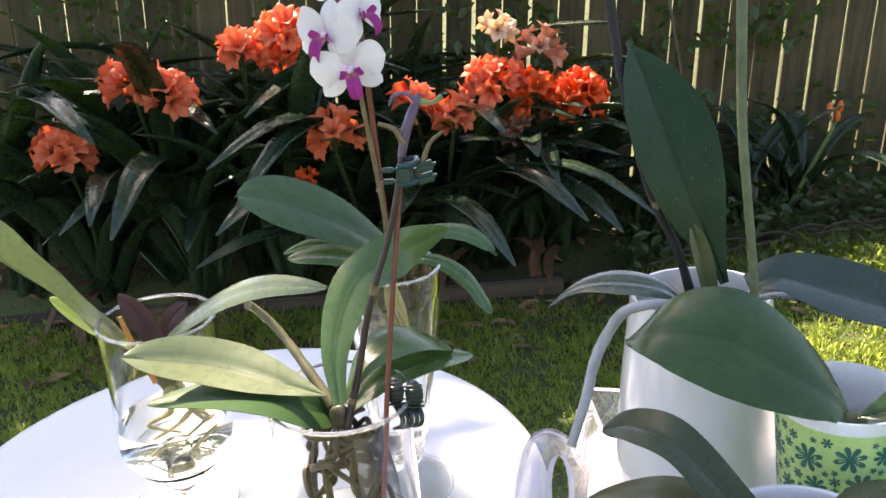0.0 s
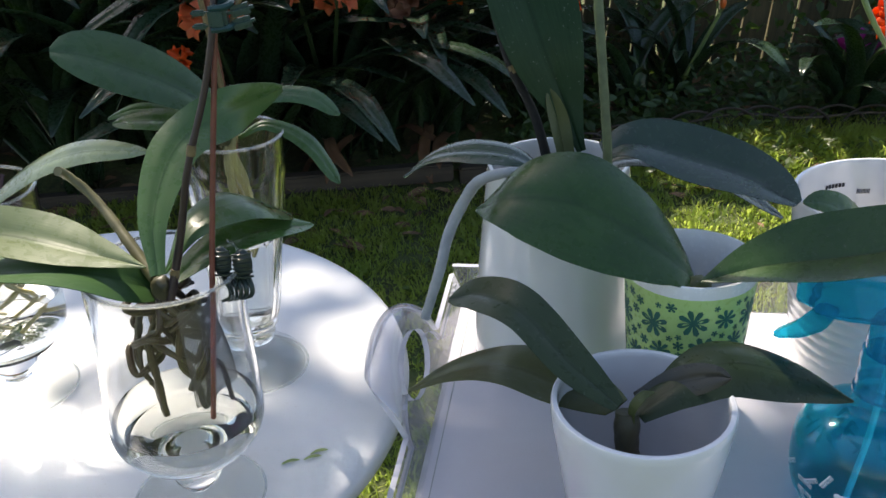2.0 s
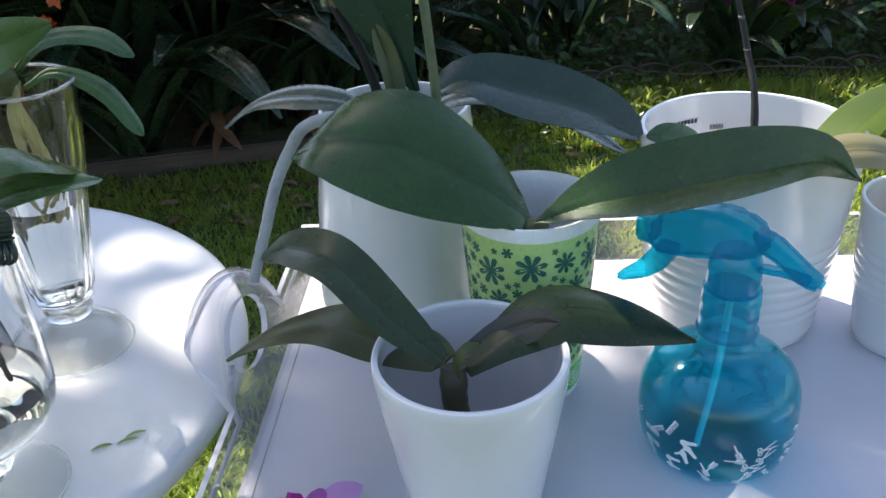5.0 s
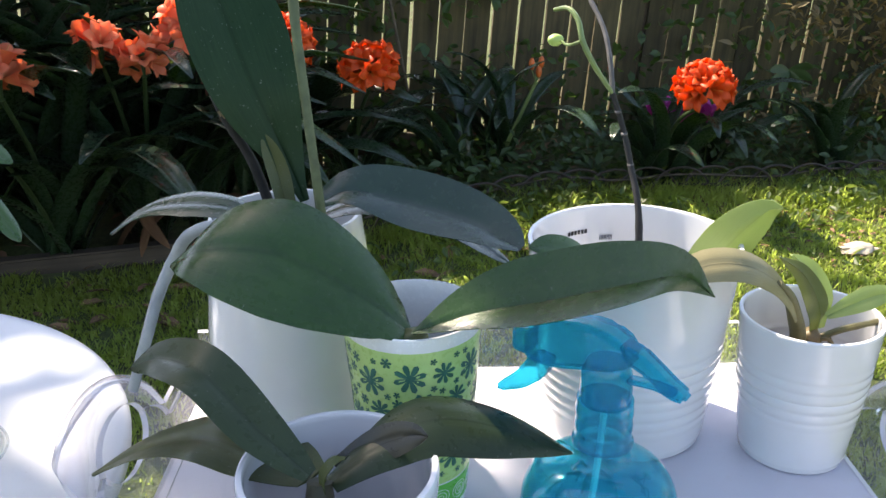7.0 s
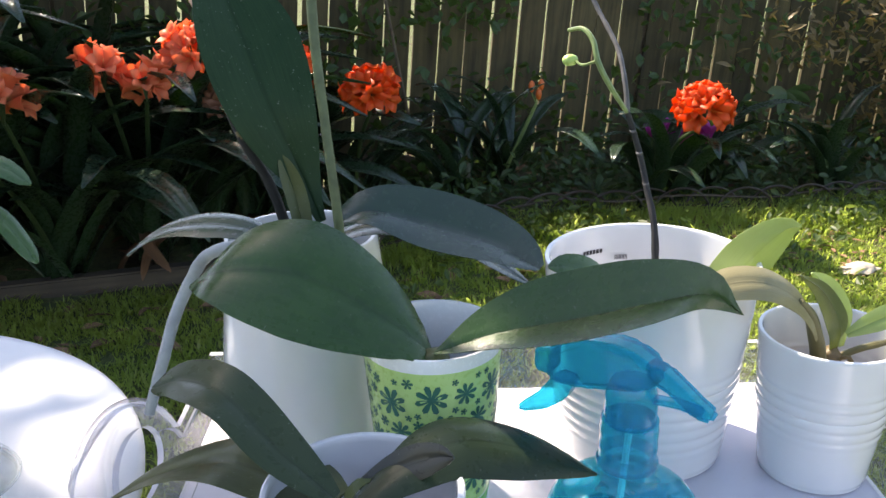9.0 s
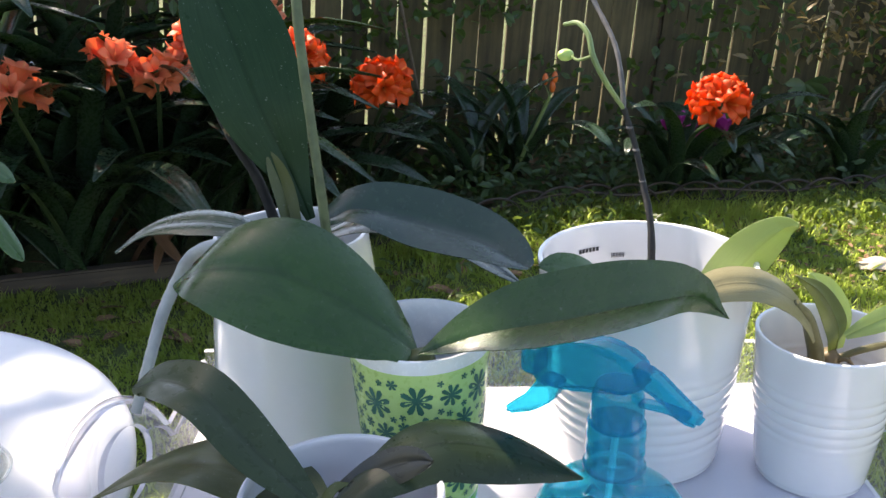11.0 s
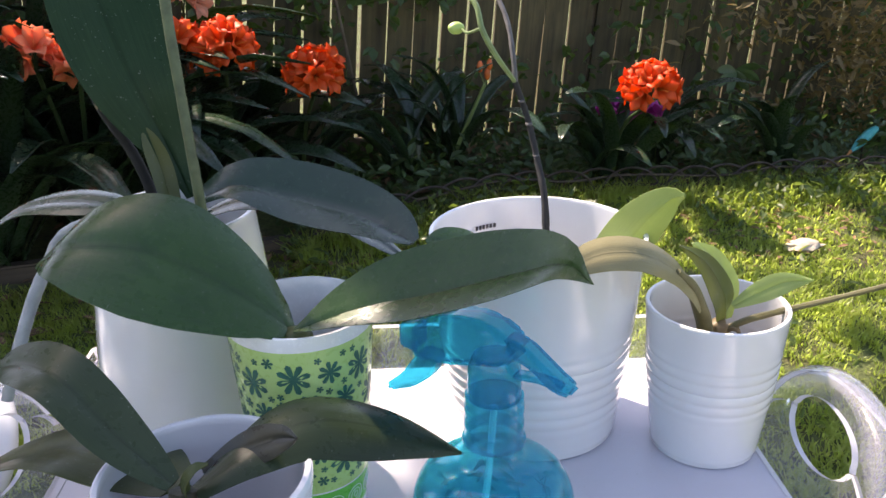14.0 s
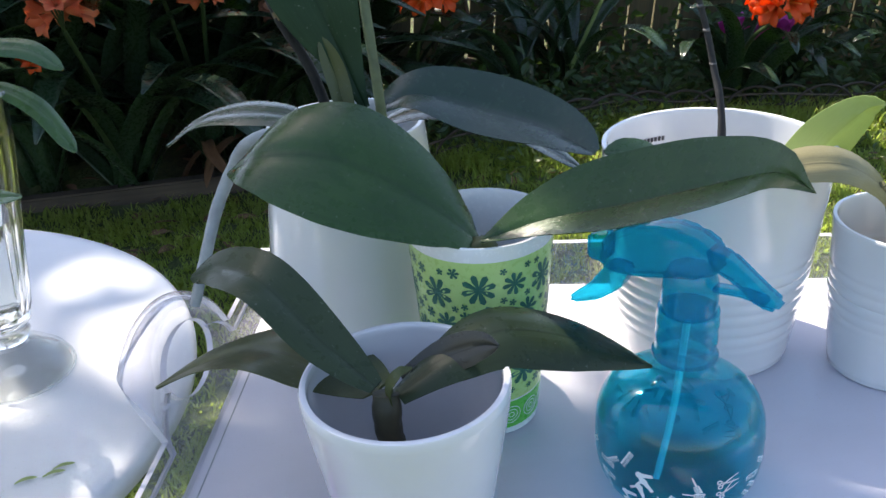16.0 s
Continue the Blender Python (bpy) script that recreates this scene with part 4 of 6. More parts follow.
    for k in range(10):
        a = rng.uniform(0, 6.283)
        c = Vector((-0.078 + math.cos(a) * rng.uniform(0.004, 0.024), 0.520 + math.sin(a) * 0.02, 0.796 - rng.uniform(0, 0.04)))
        pts = [c + Vector((math.cos(t * 1.9 + k) * 0.011, math.sin(t * 1.9 + k) * 0.011, rng.uniform(-0.008, 0.008))) for t in range(5)]
        part("root", tube(pts, (0.0014, 0.0022, 0.0022, 0.0013), 8, 26, knobby=0.2, seed=50 + k), M_root, p, "coiled dark root")
    for k in range(9):
        a = rng.uniform(0, 6.283)
        pts = [(-0.076 + rng.uniform(-0.006, 0.006), 0.518 + rng.uniform(-0.006, 0.006), 0.806)]
        rad = rng.uniform(0.010, 0.028)
        for q in range(1, 7):
            f = q / 6
            a += rng.uniform(-0.55, 0.75)
            rr = min(0.032, 0.006 + rad * min(1.0, f * 2.2) * rng.uniform(0.75, 1.15))
            pts.append((-0.077 + math.cos(a) * rr, 0.521 + math.sin(a) * rr, 0.806 - f * rng.uniform(0.055, 0.098)))
        part("root", tube(pts, (0.0022, 0.0025, 0.0022, 0.0015), 8, 36, knobby=0.2, seed=k), M_spike if k % 4 == 3 else M_root, p)
    net = bmesh.new()
    for i in range(44):
        for along in (0, 1):
            v = []
            for q in range(13):
                f = q / 12
                a, z = (-1.25 + 1.5 * f, 0.733 + 0.066 * i / 43) if along else (-1.25 + 1.5 * i / 43, 0.733 + 0.066 * f)
                r = 0.028 + 0.003 * math.sin(a * 5 + z * 70)
                for d in (-0.00028, 0.00028):
                    v.append(net.verts.new((-0.074 + math.cos(a + (0 if along else d / 0.028)) * r, 0.520 + math.sin(a + (0 if along else d / 0.028)) * r, z + (d if along else 0))))
            for q in range(12):
                net.faces.new((v[2 * q], v[2 * q + 1], v[2 * q + 3], v[2 * q + 2]))
    part("root_netting", net, M_greystem, p, "fine grey netting round the roots")
    # the stake and its two clips
    stake = thing("plant_stake", (-0.0555, 0.488, 0.722), "thin red-brown plant stake standing in the glass", "stake")
    part("rod", tube([(-0.0555, 0.4876, 0.7265), (-0.0401, 0.5105, 0.8403), (-0.0225, 0.5265, 0.952)], 0.0017, 9, 12), M_stake, stake)
    clip = thing("plant_clip", (-0.018, 0.52, 0.963), "dark green butterfly clip on the flower spike", "plant clip", "plant clips")
    part("jaw", tube([(-0.022, 0.516, 0.956), (-0.013, 0.515, 0.957), (-0.011, 0.525, 0.958), (-0.022, 0.527, 0.957)], 0.0018, 7, 16), M_clip, clip)
    part("jaw", tube([(-0.022, 0.516, 0.967), (-0.013, 0.515, 0.968), (-0.011, 0.525, 0.969), (-0.022, 0.527, 0.968)], 0.0018, 7, 16), M_clip, clip)
    part("spring_body", box((0.010, 0.012, 0.012), (-0.018, 0.519, 0.962), 0.002), M_clip, clip)
    for dz in (-0.004, 0.003):
        part("grip", box((0.014, 0.007, 0.006), (-0.006, 0.520, 0.962 + dz), 0.0022, Matrix.Rotation(radians(-12), 4, 'Y')), M_clip, clip)
        part("grip", box((0.008, 0.004, 0.003), (-0.028, 0.518, 0.962 + dz), 0.001), M_clip, clip)
    claw = thing("claw_clip", (-0.034, 0.513, 0.806), "black claw clip on the stake by the glass rim", "plant clip", "plant clips")
    for dx, dz in ((-0.006, 0.004), (0.006, 0.001)):
        part("grip", blob(0.0088, (-0.032 + dx, 0.513, 0.8165 + dz), (0.66, 0.55, 1.15), 0.06, 2), M_black, claw, "ribbed rounded grip")
        for q in range(6):
            zz = 0.809 + dz + q * 0.003
            part("rib", tube([(-0.0375 + dx, 0.5105, zz), (-0.032 + dx, 0.5078, zz + 0.001), (-0.0265 + dx, 0.5105, zz)], 0.0008, 5, 6), M_black, claw)
    for k in range(5):
        xx = -0.039 + 0.0034 * k
        part("tooth", tube([(xx, 0.515, 0.809), (xx + 0.003, 0.5085, 0.805), (xx + 0.0025, 0.508, 0.799), (xx - 0.003, 0.512, 0.7945)], (0.0018, 0.0016, 0.001), 7, 14), M_black, claw)


def orchid_flower(parent, centre, facing, size, white, lip, roll=0.0):
    """Two broad petals, three sepals, a small lip; facing is the way the flower looks."""
    m = Matrix.Translation(centre) @ Vector(facing).to_track_quat('Y', 'Z').to_matrix().to_4x4() @ Matrix.Rotation(radians(roll), 4, 'Y')

    def at(p):
        return m @ (Vector(p) * size)

    def turn(v):
        return m.to_3x3() @ Vector(v)
    for s in (-1, 1):
        part("petal", leaf([at((s * 0.05, 0, 0.03)), at((s * 0.45, 0.05, 0.14)), at((s * 0.9, -0.04, 0.12))], 0.44 * size, turn((0.1 * s, 0, 1)), fold=0.12, thick=0.0008, base=0.2, widest=0.6, nu=12, wave=0.08), white, parent)
    for a, w in ((90, 0.27), (215, 0.25), (325, 0.25)):
        c, s = math.cos(radians(a)), math.sin(radians(a))
        part("sepal", leaf([at((c * 0.06, -0.04, s * 0.06)), at((c * 0.45, -0.02, s * 0.45)), at((c * 0.86, -0.10, s * 0.86))], w * size, turn((-s, 0, c)), fold=0.12, thick=0.0008, base=0.25, nu=10), white, parent)
    part("lip", leaf([at((0, 0.05, -0.05)), at((0, 0.3, -0.2)), at((0, 0.34, -0.45)), at((0, 0.22, -0.66))], 0.17 * size, turn((1, 0, 0)), fold=0.5, thick=0.001, base=0.6, widest=0.5, nu=10), lip, parent, "magenta lip with a yellow throat")
    for s in (-1, 1):
        part("lip_lobe", leaf([at((s * 0.05, 0.1, -0.08)), at((s * 0.2, 0.26, -0.02)), at((s * 0.22, 0.34, 0.1))], 0.11 * size, turn((0, 0.4, 1)), fold=0.3, thick=0.001, base=0.6, nu=8), lip, parent)
    part("column", blob(0.09 * size, at((0, 0.12, 0.03)), (1, 1, 1), 0.05, 1, 2), white, parent)


def build_back_orchid():
    x, y = -0.056, 0.681
    g = thing("sundae_glass", (x, y, table_z(x, y)), "tall fluted sundae glass with water on the round table", "glass")
    outer = smooth_profile([(0.004, 0.0005), (0.0425, 0.001), (0.044, 0.003), (0.038, 0.011), (0.025, 0.021), (0.0165, 0.029), (0.018, 0.0345), (0.0168, 0.040), (0.021, 0.047), (0.0245, 0.065), (0.0295, 0.11), (0.0365, 0.168), (0.0402, 0.2125)], 70)
    inner = [(max(0.0, r - 0.003), z) for r, z in outer if z > 0.051][::-1]
    low, high = [q for q in outer if q[1] < 0.045], [q for q in outer if q[1] >= 0.045]
    dome, knob = [q for q in low if q[1] < 0.028], [q for q in low if q[1] >= 0.028]
    under = [(max(0.0, r - 0.003), max(0.0, z - 0.002)) for r, z in dome if r > 0.012][::-1]
    part("foot", lathe(dome[1:] + under, 64, 16, 0.02, (0.004, 0.03), (x, y, TABLE_Z), closed=True), M_thin, g, "flared ribbed clear glass foot")
    part("knob", lathe([(0.0, 0.0284)] + knob + [(high[0][0], 0.045), (0.0, 0.045)], 64, centre=(x, y, TABLE_Z)), M_glass, g, "clear glass knob")
    for r, z in ((0.0432, 0.002), (0.0175, 0.0345), (0.0168, 0.040)):
        hoop = [(x + math.cos(a) * r, y + math.sin(a) * r, TABLE_Z + z) for a in np.linspace(0, 2 * math.pi, 49)]
        part("ring", tube(hoop, 0.0010, 6, 96), M_rim, g, "rounded glass ring")
    hoop = [(x + math.cos(a) * 0.0395, y + math.sin(a) * 0.0395, TABLE_Z + 0.2122) for a in np.linspace(0, 2 * math.pi, 49)]
    part("rim", tube(hoop, 0.0013, 7, 96), M_rim, g, "rounded glass rim")
    part("bowl", lathe([(0.0, 0.0453), (high[0][0], 0.0453)] + high + inner + [(0.0, 0.051)], 96, 12, 0.07, (0.054, 0.185), (x, y, TABLE_Z)), M_glass, g)
    part("water", lathe([(0.0, 0.0505), (0.0188, 0.0515), (0.0214, 0.066), (0.0252, 0.1), (0.0283, 0.127), (0.0, 0.127)], 48, centre=(x, y, TABLE_Z)), M_water, g, "clear water").visible_shadow = False
    set_on_table(g.children)
    p = plant_thing("orchid_plant", (x, y, TABLE_Z + 0.12), "moth orchid with white and magenta flowers")
    part("leaf", leaf([(-0.0459, 0.6874, 0.8523), (-0.0826, 0.6813, 0.8836), (-0.1194, 0.6777, 0.9035), (-0.1435, 0.6742, 0.9137), (-0.1597, 0.6708, 0.9163)], 0.0251, (-0.124, 0.763, 0.634), (-0.088, 0.722, 0.686), side_mid=(-0.128, 0.75, 0.649), fold=(0.0785, 0.0749), base=0.418, rise=1.1, widest=0.624, tip=2, round_tip=0.512), M_leafB, p)
    part("leaf", leaf([(-0.0511, 0.6961, 0.8425), (-0.0864, 0.6831, 0.8611), (-0.1094, 0.6775, 0.8692), (-0.1315, 0.6732, 0.8649)], 0.0066, (0.103, 0.918, 0.384), (0.103, 0.899, 0.426), side_mid=(0.082, 0.922, 0.378), fold=(0.0861, 0.0998), base=0.411, rise=0.987, widest=0.579, tip=2.25, round_tip=0.597), M_leafA, p)
    part("leaf", leaf([(-0.0502, 0.6875, 0.8397), (-0.0809, 0.6708, 0.8583), (-0.1033, 0.6647, 0.864), (-0.1264, 0.664, 0.8635)], 0.0141, (0.122, 0.965, 0.234), (0.102, 0.95, 0.294), side_mid=(0.112, 0.97, 0.217), fold=(0.1, 0.09), base=0.401, rise=0.999, widest=0.564, tip=2.29, round_tip=0.57), M_leafA, p)
    part("leaf", leaf([(-0.0475, 0.6878, 0.8474), (-0.0196, 0.6746, 0.8718), (0.0141, 0.6669, 0.8731), (0.0369, 0.6542, 0.8604)], 0.0076, (-0.381, 0.806, 0.454), (-0.362, 0.643, 0.675), side_mid=(-0.356, 0.795, 0.49), fold=(-0.118, -0.0649), base=0.408, rise=1.06, widest=0.696, tip=2.35, round_tip=0.585), M_leafB, p)
    part("leaf", leaf([(-0.0416, 0.6835, 0.8394), (-0.0188, 0.6822, 0.8484), (0.0106, 0.6724, 0.8347), (0.0313, 0.6575, 0.8055)], 0.0086, (-0.383, 0.844, 0.375), (-0.15, 0.611, 0.777), side_mid=(-0.309, 0.765, 0.565), fold=(-0.0668, -0.084), base=0.264, rise=1.2, widest=0.669, tip=2.34, round_tip=0.571), M_leafA, p)
    part("crown", blob(0.010, (-0.052, 0.678, 0.848), (1, 1, 1.3), 0.2, 3), M_leafolive, p)
    rng = random.Random(5)
    for bm in bent_roots(rng, -0.049, 0.678, 0.845, TABLE_Z + 0.10, 0.017, 5, 0.0026):
        part("root", bm, M_rootpale, p)
    spike = part("flower_spike", tube([(-0.049, 0.680, 0.845), (-0.0475, 0.676, 0.885), (-0.050, 0.672, 0.93), (-0.0535, 0.668, 0.975), (-0.056, 0.664, 1.018), (-0.060, 0.664, 1.06)], (0.0024, 0.002, 0.0018, 0.0014), 8, 36, knobby=0.05), M_tan, p, "green-brown flower spike")
    part("node", tube([(-0.049, 0.674, 0.91), (-0.0465, 0.672, 0.918)], (0.003, 0.0012), 7), M_tan, spike)
    part("support_rod", tube([(-0.0465, 0.692, 0.81), (-0.0478, 0.678, 0.92), (-0.0490, 0.662, 1.05)], 0.0021, 8, 12), M_stake, p, "thin red-brown support rod")
    white = M_orchidwhite
    for c, f, s, r in (((-0.058, 0.645, 1.009), (0.18, -0.95, -0.15), 0.0305, 8), ((-0.072, 0.648, 1.034), (-0.45, -0.85, 0.05), 0.0295, -14), ((-0.047, 0.660, 1.046), (0.75, -0.6, 0.15), 0.027, 15), ((-0.062, 0.668, 1.072), (-0.2, -0.9, 0.1), 0.027, 0)):
        fl = part("flower", tube([(-0.0555, 0.664, c[2] + 0.008), (c[0], c[1] + 0.008, c[2] + 0.004)], 0.0012, 6, 6), M_greenstem, p, "white orchid flower with magenta lip")
        orchid_flower(fl, c, f, s, white, M_magenta, r)


# ---- the pots on the tray ----
def pot_body(x, y, z0, outer, wall, floor, material, name, label, category="plant pot", seg=72):
    p = thing(name, (x, y, z0), label, category, "pots on the tray")
    prof = outer
    top_r, top_z = prof[-1]
    inner = [(r - wall, z) for r, z in prof if z > floor][::-1]
    ring = [(top_r - wall * 0.15, top_z + wall * 0.3), (top_r - wall * 0.5, top_z + wall * 0.42), (top_r - wall * 0.85, top_z + wall * 0.3)]
    part("body", lathe([(0.0, 0.0)] + prof[:-1] + inner[1:] + [(0.0, floor)], seg, centre=(x, y, z0)), material, p)
    a, b = prof[-2], prof[-1]
    part("rim", lathe([(a[0], a[1]), b] + ring + [(b[0] - wall, b[1]), (a[0] - wall, a[1])], seg, centre=(x, y, z0), closed=True), material, p)
    return p


def build_front_pot():
    x, y = 0.2101, 0.4646
    prof = smooth_profile([(0.0375, 0.0), (0.041, 0.002), (0.0437, 0.02), (0.0482, 0.049), (0.053, 0.079), (0.0562, 0.101), (0.0569, 0.110), (0.0568, 0.1145)], 30)
    pot_body(x, y, TRAY_Z, prof, 0.0045, 0.03, M_whitepot, "white_pot", "small glossy white ceramic pot holding a dark orchid")
    p = plant_thing("orchid_plant", (0.199, 0.452, TRAY_Z + 0.03), "small orchid with dark leathery leaves in a white pot")
    part("stem", tube([(0.203, 0.461, 0.642), (0.200, 0.456, 0.68), (0.198, 0.455, 0.703), (0.199, 0.459, 0.719)], (0.0085, 0.0085, 0.0075, 0.008), 12, 20, knobby=0.06), M_darkgreen, p, "thick green-brown stem")
    part("leaf", leaf([(0.196, 0.4712, 0.7129), (0.1704, 0.5092, 0.7061), (0.1382, 0.5355, 0.7081), (0.1029, 0.5484, 0.6993), (0.0678, 0.548, 0.6868)], 0.0353, (0.647, 0.756, 0.097), (0.319, 0.948, 0.005), side_mid=(0.512, 0.822, -0.248), fold=(-0.014, 0.181), base=0.3, rise=0.898, widest=0.521, tip=1.61, round_tip=0.977, nu=26, nv=5), M_leafolive, p, "olive lower leaf")
    part("leaf", leaf([(0.1942, 0.4625, 0.7213), (0.1691, 0.4874, 0.7397), (0.1432, 0.5134, 0.7648), (0.1206, 0.5399, 0.7651), (0.1011, 0.5537, 0.7552)], 0.0186, (0.899, 0.412, 0.15), (0.233, 0.959, 0.161), side_mid=(0.405, 0.913, 0.054), fold=(0.238, 0.0307), base=0.251, rise=0.852, widest=0.529, tip=2.61, round_tip=0.594, nu=26, nv=5), M_leafF, p)
    part("leaf", leaf([(0.2042, 0.4586, 0.7174), (0.2339, 0.4675, 0.7295), (0.2703, 0.4789, 0.7335), (0.3154, 0.4785, 0.7182), (0.3563, 0.473, 0.6963)], 0.0237, (-0.043, 0.999, 0.032), (-0.181, 0.796, 0.578), side_mid=(-0.159, 0.89, 0.427), fold=(-0.327, -0.215), base=0.36, rise=1.04, widest=0.509, tip=1.69, round_tip=0.914, nu=26, nv=5), M_leafF, p)
    part("leaf", leaf([(0.2104, 0.476, 0.7139), (0.2325, 0.4694, 0.7283), (0.2499, 0.4573, 0.7402), (0.2582, 0.4487, 0.7441)], 0.0101, (-0.15, 0.762, 0.631), (-0.16, 0.765, 0.623), side_mid=(-0.151, 0.765, 0.626), fold=(0.137, 0.027), base=0.507, rise=1.14, widest=0.543, tip=2.04, round_tip=0.645), M_leafpurplish, p, "small new leaf")
    part("leaf", leaf([(0.200, 0.455, 0.716), (0.200, 0.455, 0.728), (0.206, 0.454, 0.736), (0.213, 0.454, 0.735)], 0.0058, (0.2, 0.95, 0.1), fold=0.35, base=0.8, tip=1.6, round_tip=0.95, nu=12), M_leafolive, p, "small rounded centre leaf")
    rng = random.Random(31)
    for bm in bent_roots(rng, 0.204, 0.462, 0.66, 0.645, 0.03, 3, 0.003):
        part("root", bm, M_root, p)


def daisy_bm(bm, ang, z, r, petals, x, y, z0, radius_at, rng):
    """A flat printed daisy bent round the cup's wall."""
    def put(a, b):
        zz = z + b
        rad = radius_at(zz) + 0.0005
        t = ang + a / rad
        return bm.verts.new((x + math.cos(t) * rad, y + math.sin(t) * rad, z0 + zz))
    turn = rng.uniform(0, 6.283)
    centre = put(0.0, 0.0)
    rim = []
    for k in range(petals):
        t = turn + 2 * math.pi * k / petals
        c, s = math.cos(t), math.sin(t)
        w = r * 1.35 / petals
        h = t - math.pi / petals
        rim.append(put(math.cos(h) * r * 0.22, math.sin(h) * r * 0.22))
        for a, b in ((0.55 * r, -w), (0.85 * r, -w * 1.05), (r, 0.0), (0.85 * r, w * 1.05), (0.55 * r, w)):
            rim.append(put(c * a - s * b, s * a + c * b))
    for a, b in zip(rim, rim[1:] + rim[:1]):
        bm.faces.new((centre, a, b))


def build_mug():
    x, y = 0.2815, 0.579
    def radius_at(z):
        return 0.0365 + (0.048 - 0.0365) * min(1.0, z / 0.15) ** 0.9
    prof = [(0.034, 0.0), (0.0372, 0.0015)] + [(radius_at(z), z) for z in np.linspace(0.004, 0.149, 18)]
    m = pot_body(x, y, TRAY_Z, prof, 0.0026, 0.006, M_mugwhite, "daisy_cup", "green and white daisy-print cup used as a planter", "cup")
    def sleeve(z0, z1, material, name, label):
        zs = np.linspace(z0, z1, 14)
        ring = [(radius_at(z) + 0.00025, z) for z in zs]
        back = [(radius_at(z) - 0.001, z) for z in zs[::-1]]
        return part(name, lathe(ring + back, 72, centre=(x, y, TRAY_Z), closed=True), material, m, label)
    sleeve(0.030, 0.140, M_muggreen, "print_band", "pale green printed band")
    sleeve(0.006, 0.0285, M_muggrass, "lower_band", "bright green lower band")
    rng = random.Random(14)
    placed = []
    for r, count in ((0.0115, 26), (0.0085, 16), (0.0042, 80), (0.0026, 90)):
        tries = 0
        made = 0
        while made < count and tries < 4000:
            tries += 1
            a, z = rng.uniform(0, 2 * math.pi), rng.uniform(0.034 + r, 0.137 - r)
            if any(math.hypot(((a - b + math.pi) % (2 * math.pi) - math.pi) * 0.044, z - q) < (r + s) * 1.05 for b, q, s in placed):
                continue
            placed.append((a, z, r))
            bm = bmesh.new()
            daisy_bm(bm, a, z, r, 8 if r > 0.005 else (6 if r > 0.003 else 5), x, y, TRAY_Z, radius_at, rng)
            part("printed_daisy", bm, M_daisy, m, "", smooth=False)
            made += 1
    swirl = bmesh.new()
    for k in range(14):
        a0 = 2 * math.pi * k / 14
        for turn_r in (0.007, 0.0045, 0.002):
            pts = []
            for q in range(13):
                t = 2 * math.pi * q / 12
                z = 0.017 + math.sin(t) * turn_r
                rad = radius_at(z) + 0.0004
                pts.append((x + math.cos(a0 + math.cos(t) * turn_r / rad) * rad, y + math.sin(a0 + math.cos(t) * turn_r / rad) * rad, TRAY_Z + z))
            tube(pts, 0.0003, 4, 24, swirl)
    part("printed_swirls", swirl, M_mugwhite, m, "white printed swirls")
    p = plant_thing("orchid_plant", (0.276, 0.56, TRAY_Z + 0.12), "orchid with two broad dark green leaves in a daisy cup")
    part("leaf", leaf([(0.2728, 0.5504, 0.7525), (0.261, 0.5528, 0.7665), (0.2294, 0.5622, 0.791), (0.1912, 0.5738, 0.8109), (0.1513, 0.5892, 0.8117), (0.1286, 0.605, 0.7972)], 0.0444, (0.271, 0.803, 0.531), (0.546, 0.633, 0.549), side_mid=(0.193, 0.62, 0.76), fold=(-0.211, 0.102), base=0.138, rise=0.834, widest=0.527, tip=1.87, round_tip=0.827, nu=28, nv=6, thick=0.0024, crease=0.12), M_leafE, p, "broad dark green leaf")
    part("leaf", leaf([(0.2715, 0.5358, 0.761), (0.3095, 0.5232, 0.7757), (0.3536, 0.5022, 0.7889), (0.3896, 0.4784, 0.8048), (0.4081, 0.4519, 0.8189), (0.4109, 0.4247, 0.8184)], 0.0303, (0.463, 0.74, 0.488), (0.422, 0.543, 0.726), side_mid=(0.673, 0.704, 0.224), fold=(0.415, 0.415), base=0.03, rise=1, widest=0.442, tip=2.36, round_tip=1.15, nu=28, nv=6, thick=0.0024, crease=0.12), M_leafE, p, "broad dark green leaf")
    part("crown", blob(0.009, (0.274, 0.548, 0.750), (1.2, 1, 0.9), 0.2, 9), M_leafolive, p)
    part("stem", tube([(0.281, 0.580, 0.62), (0.277, 0.553, 0.750)], (0.007, 0.007), 10), M_root, p)


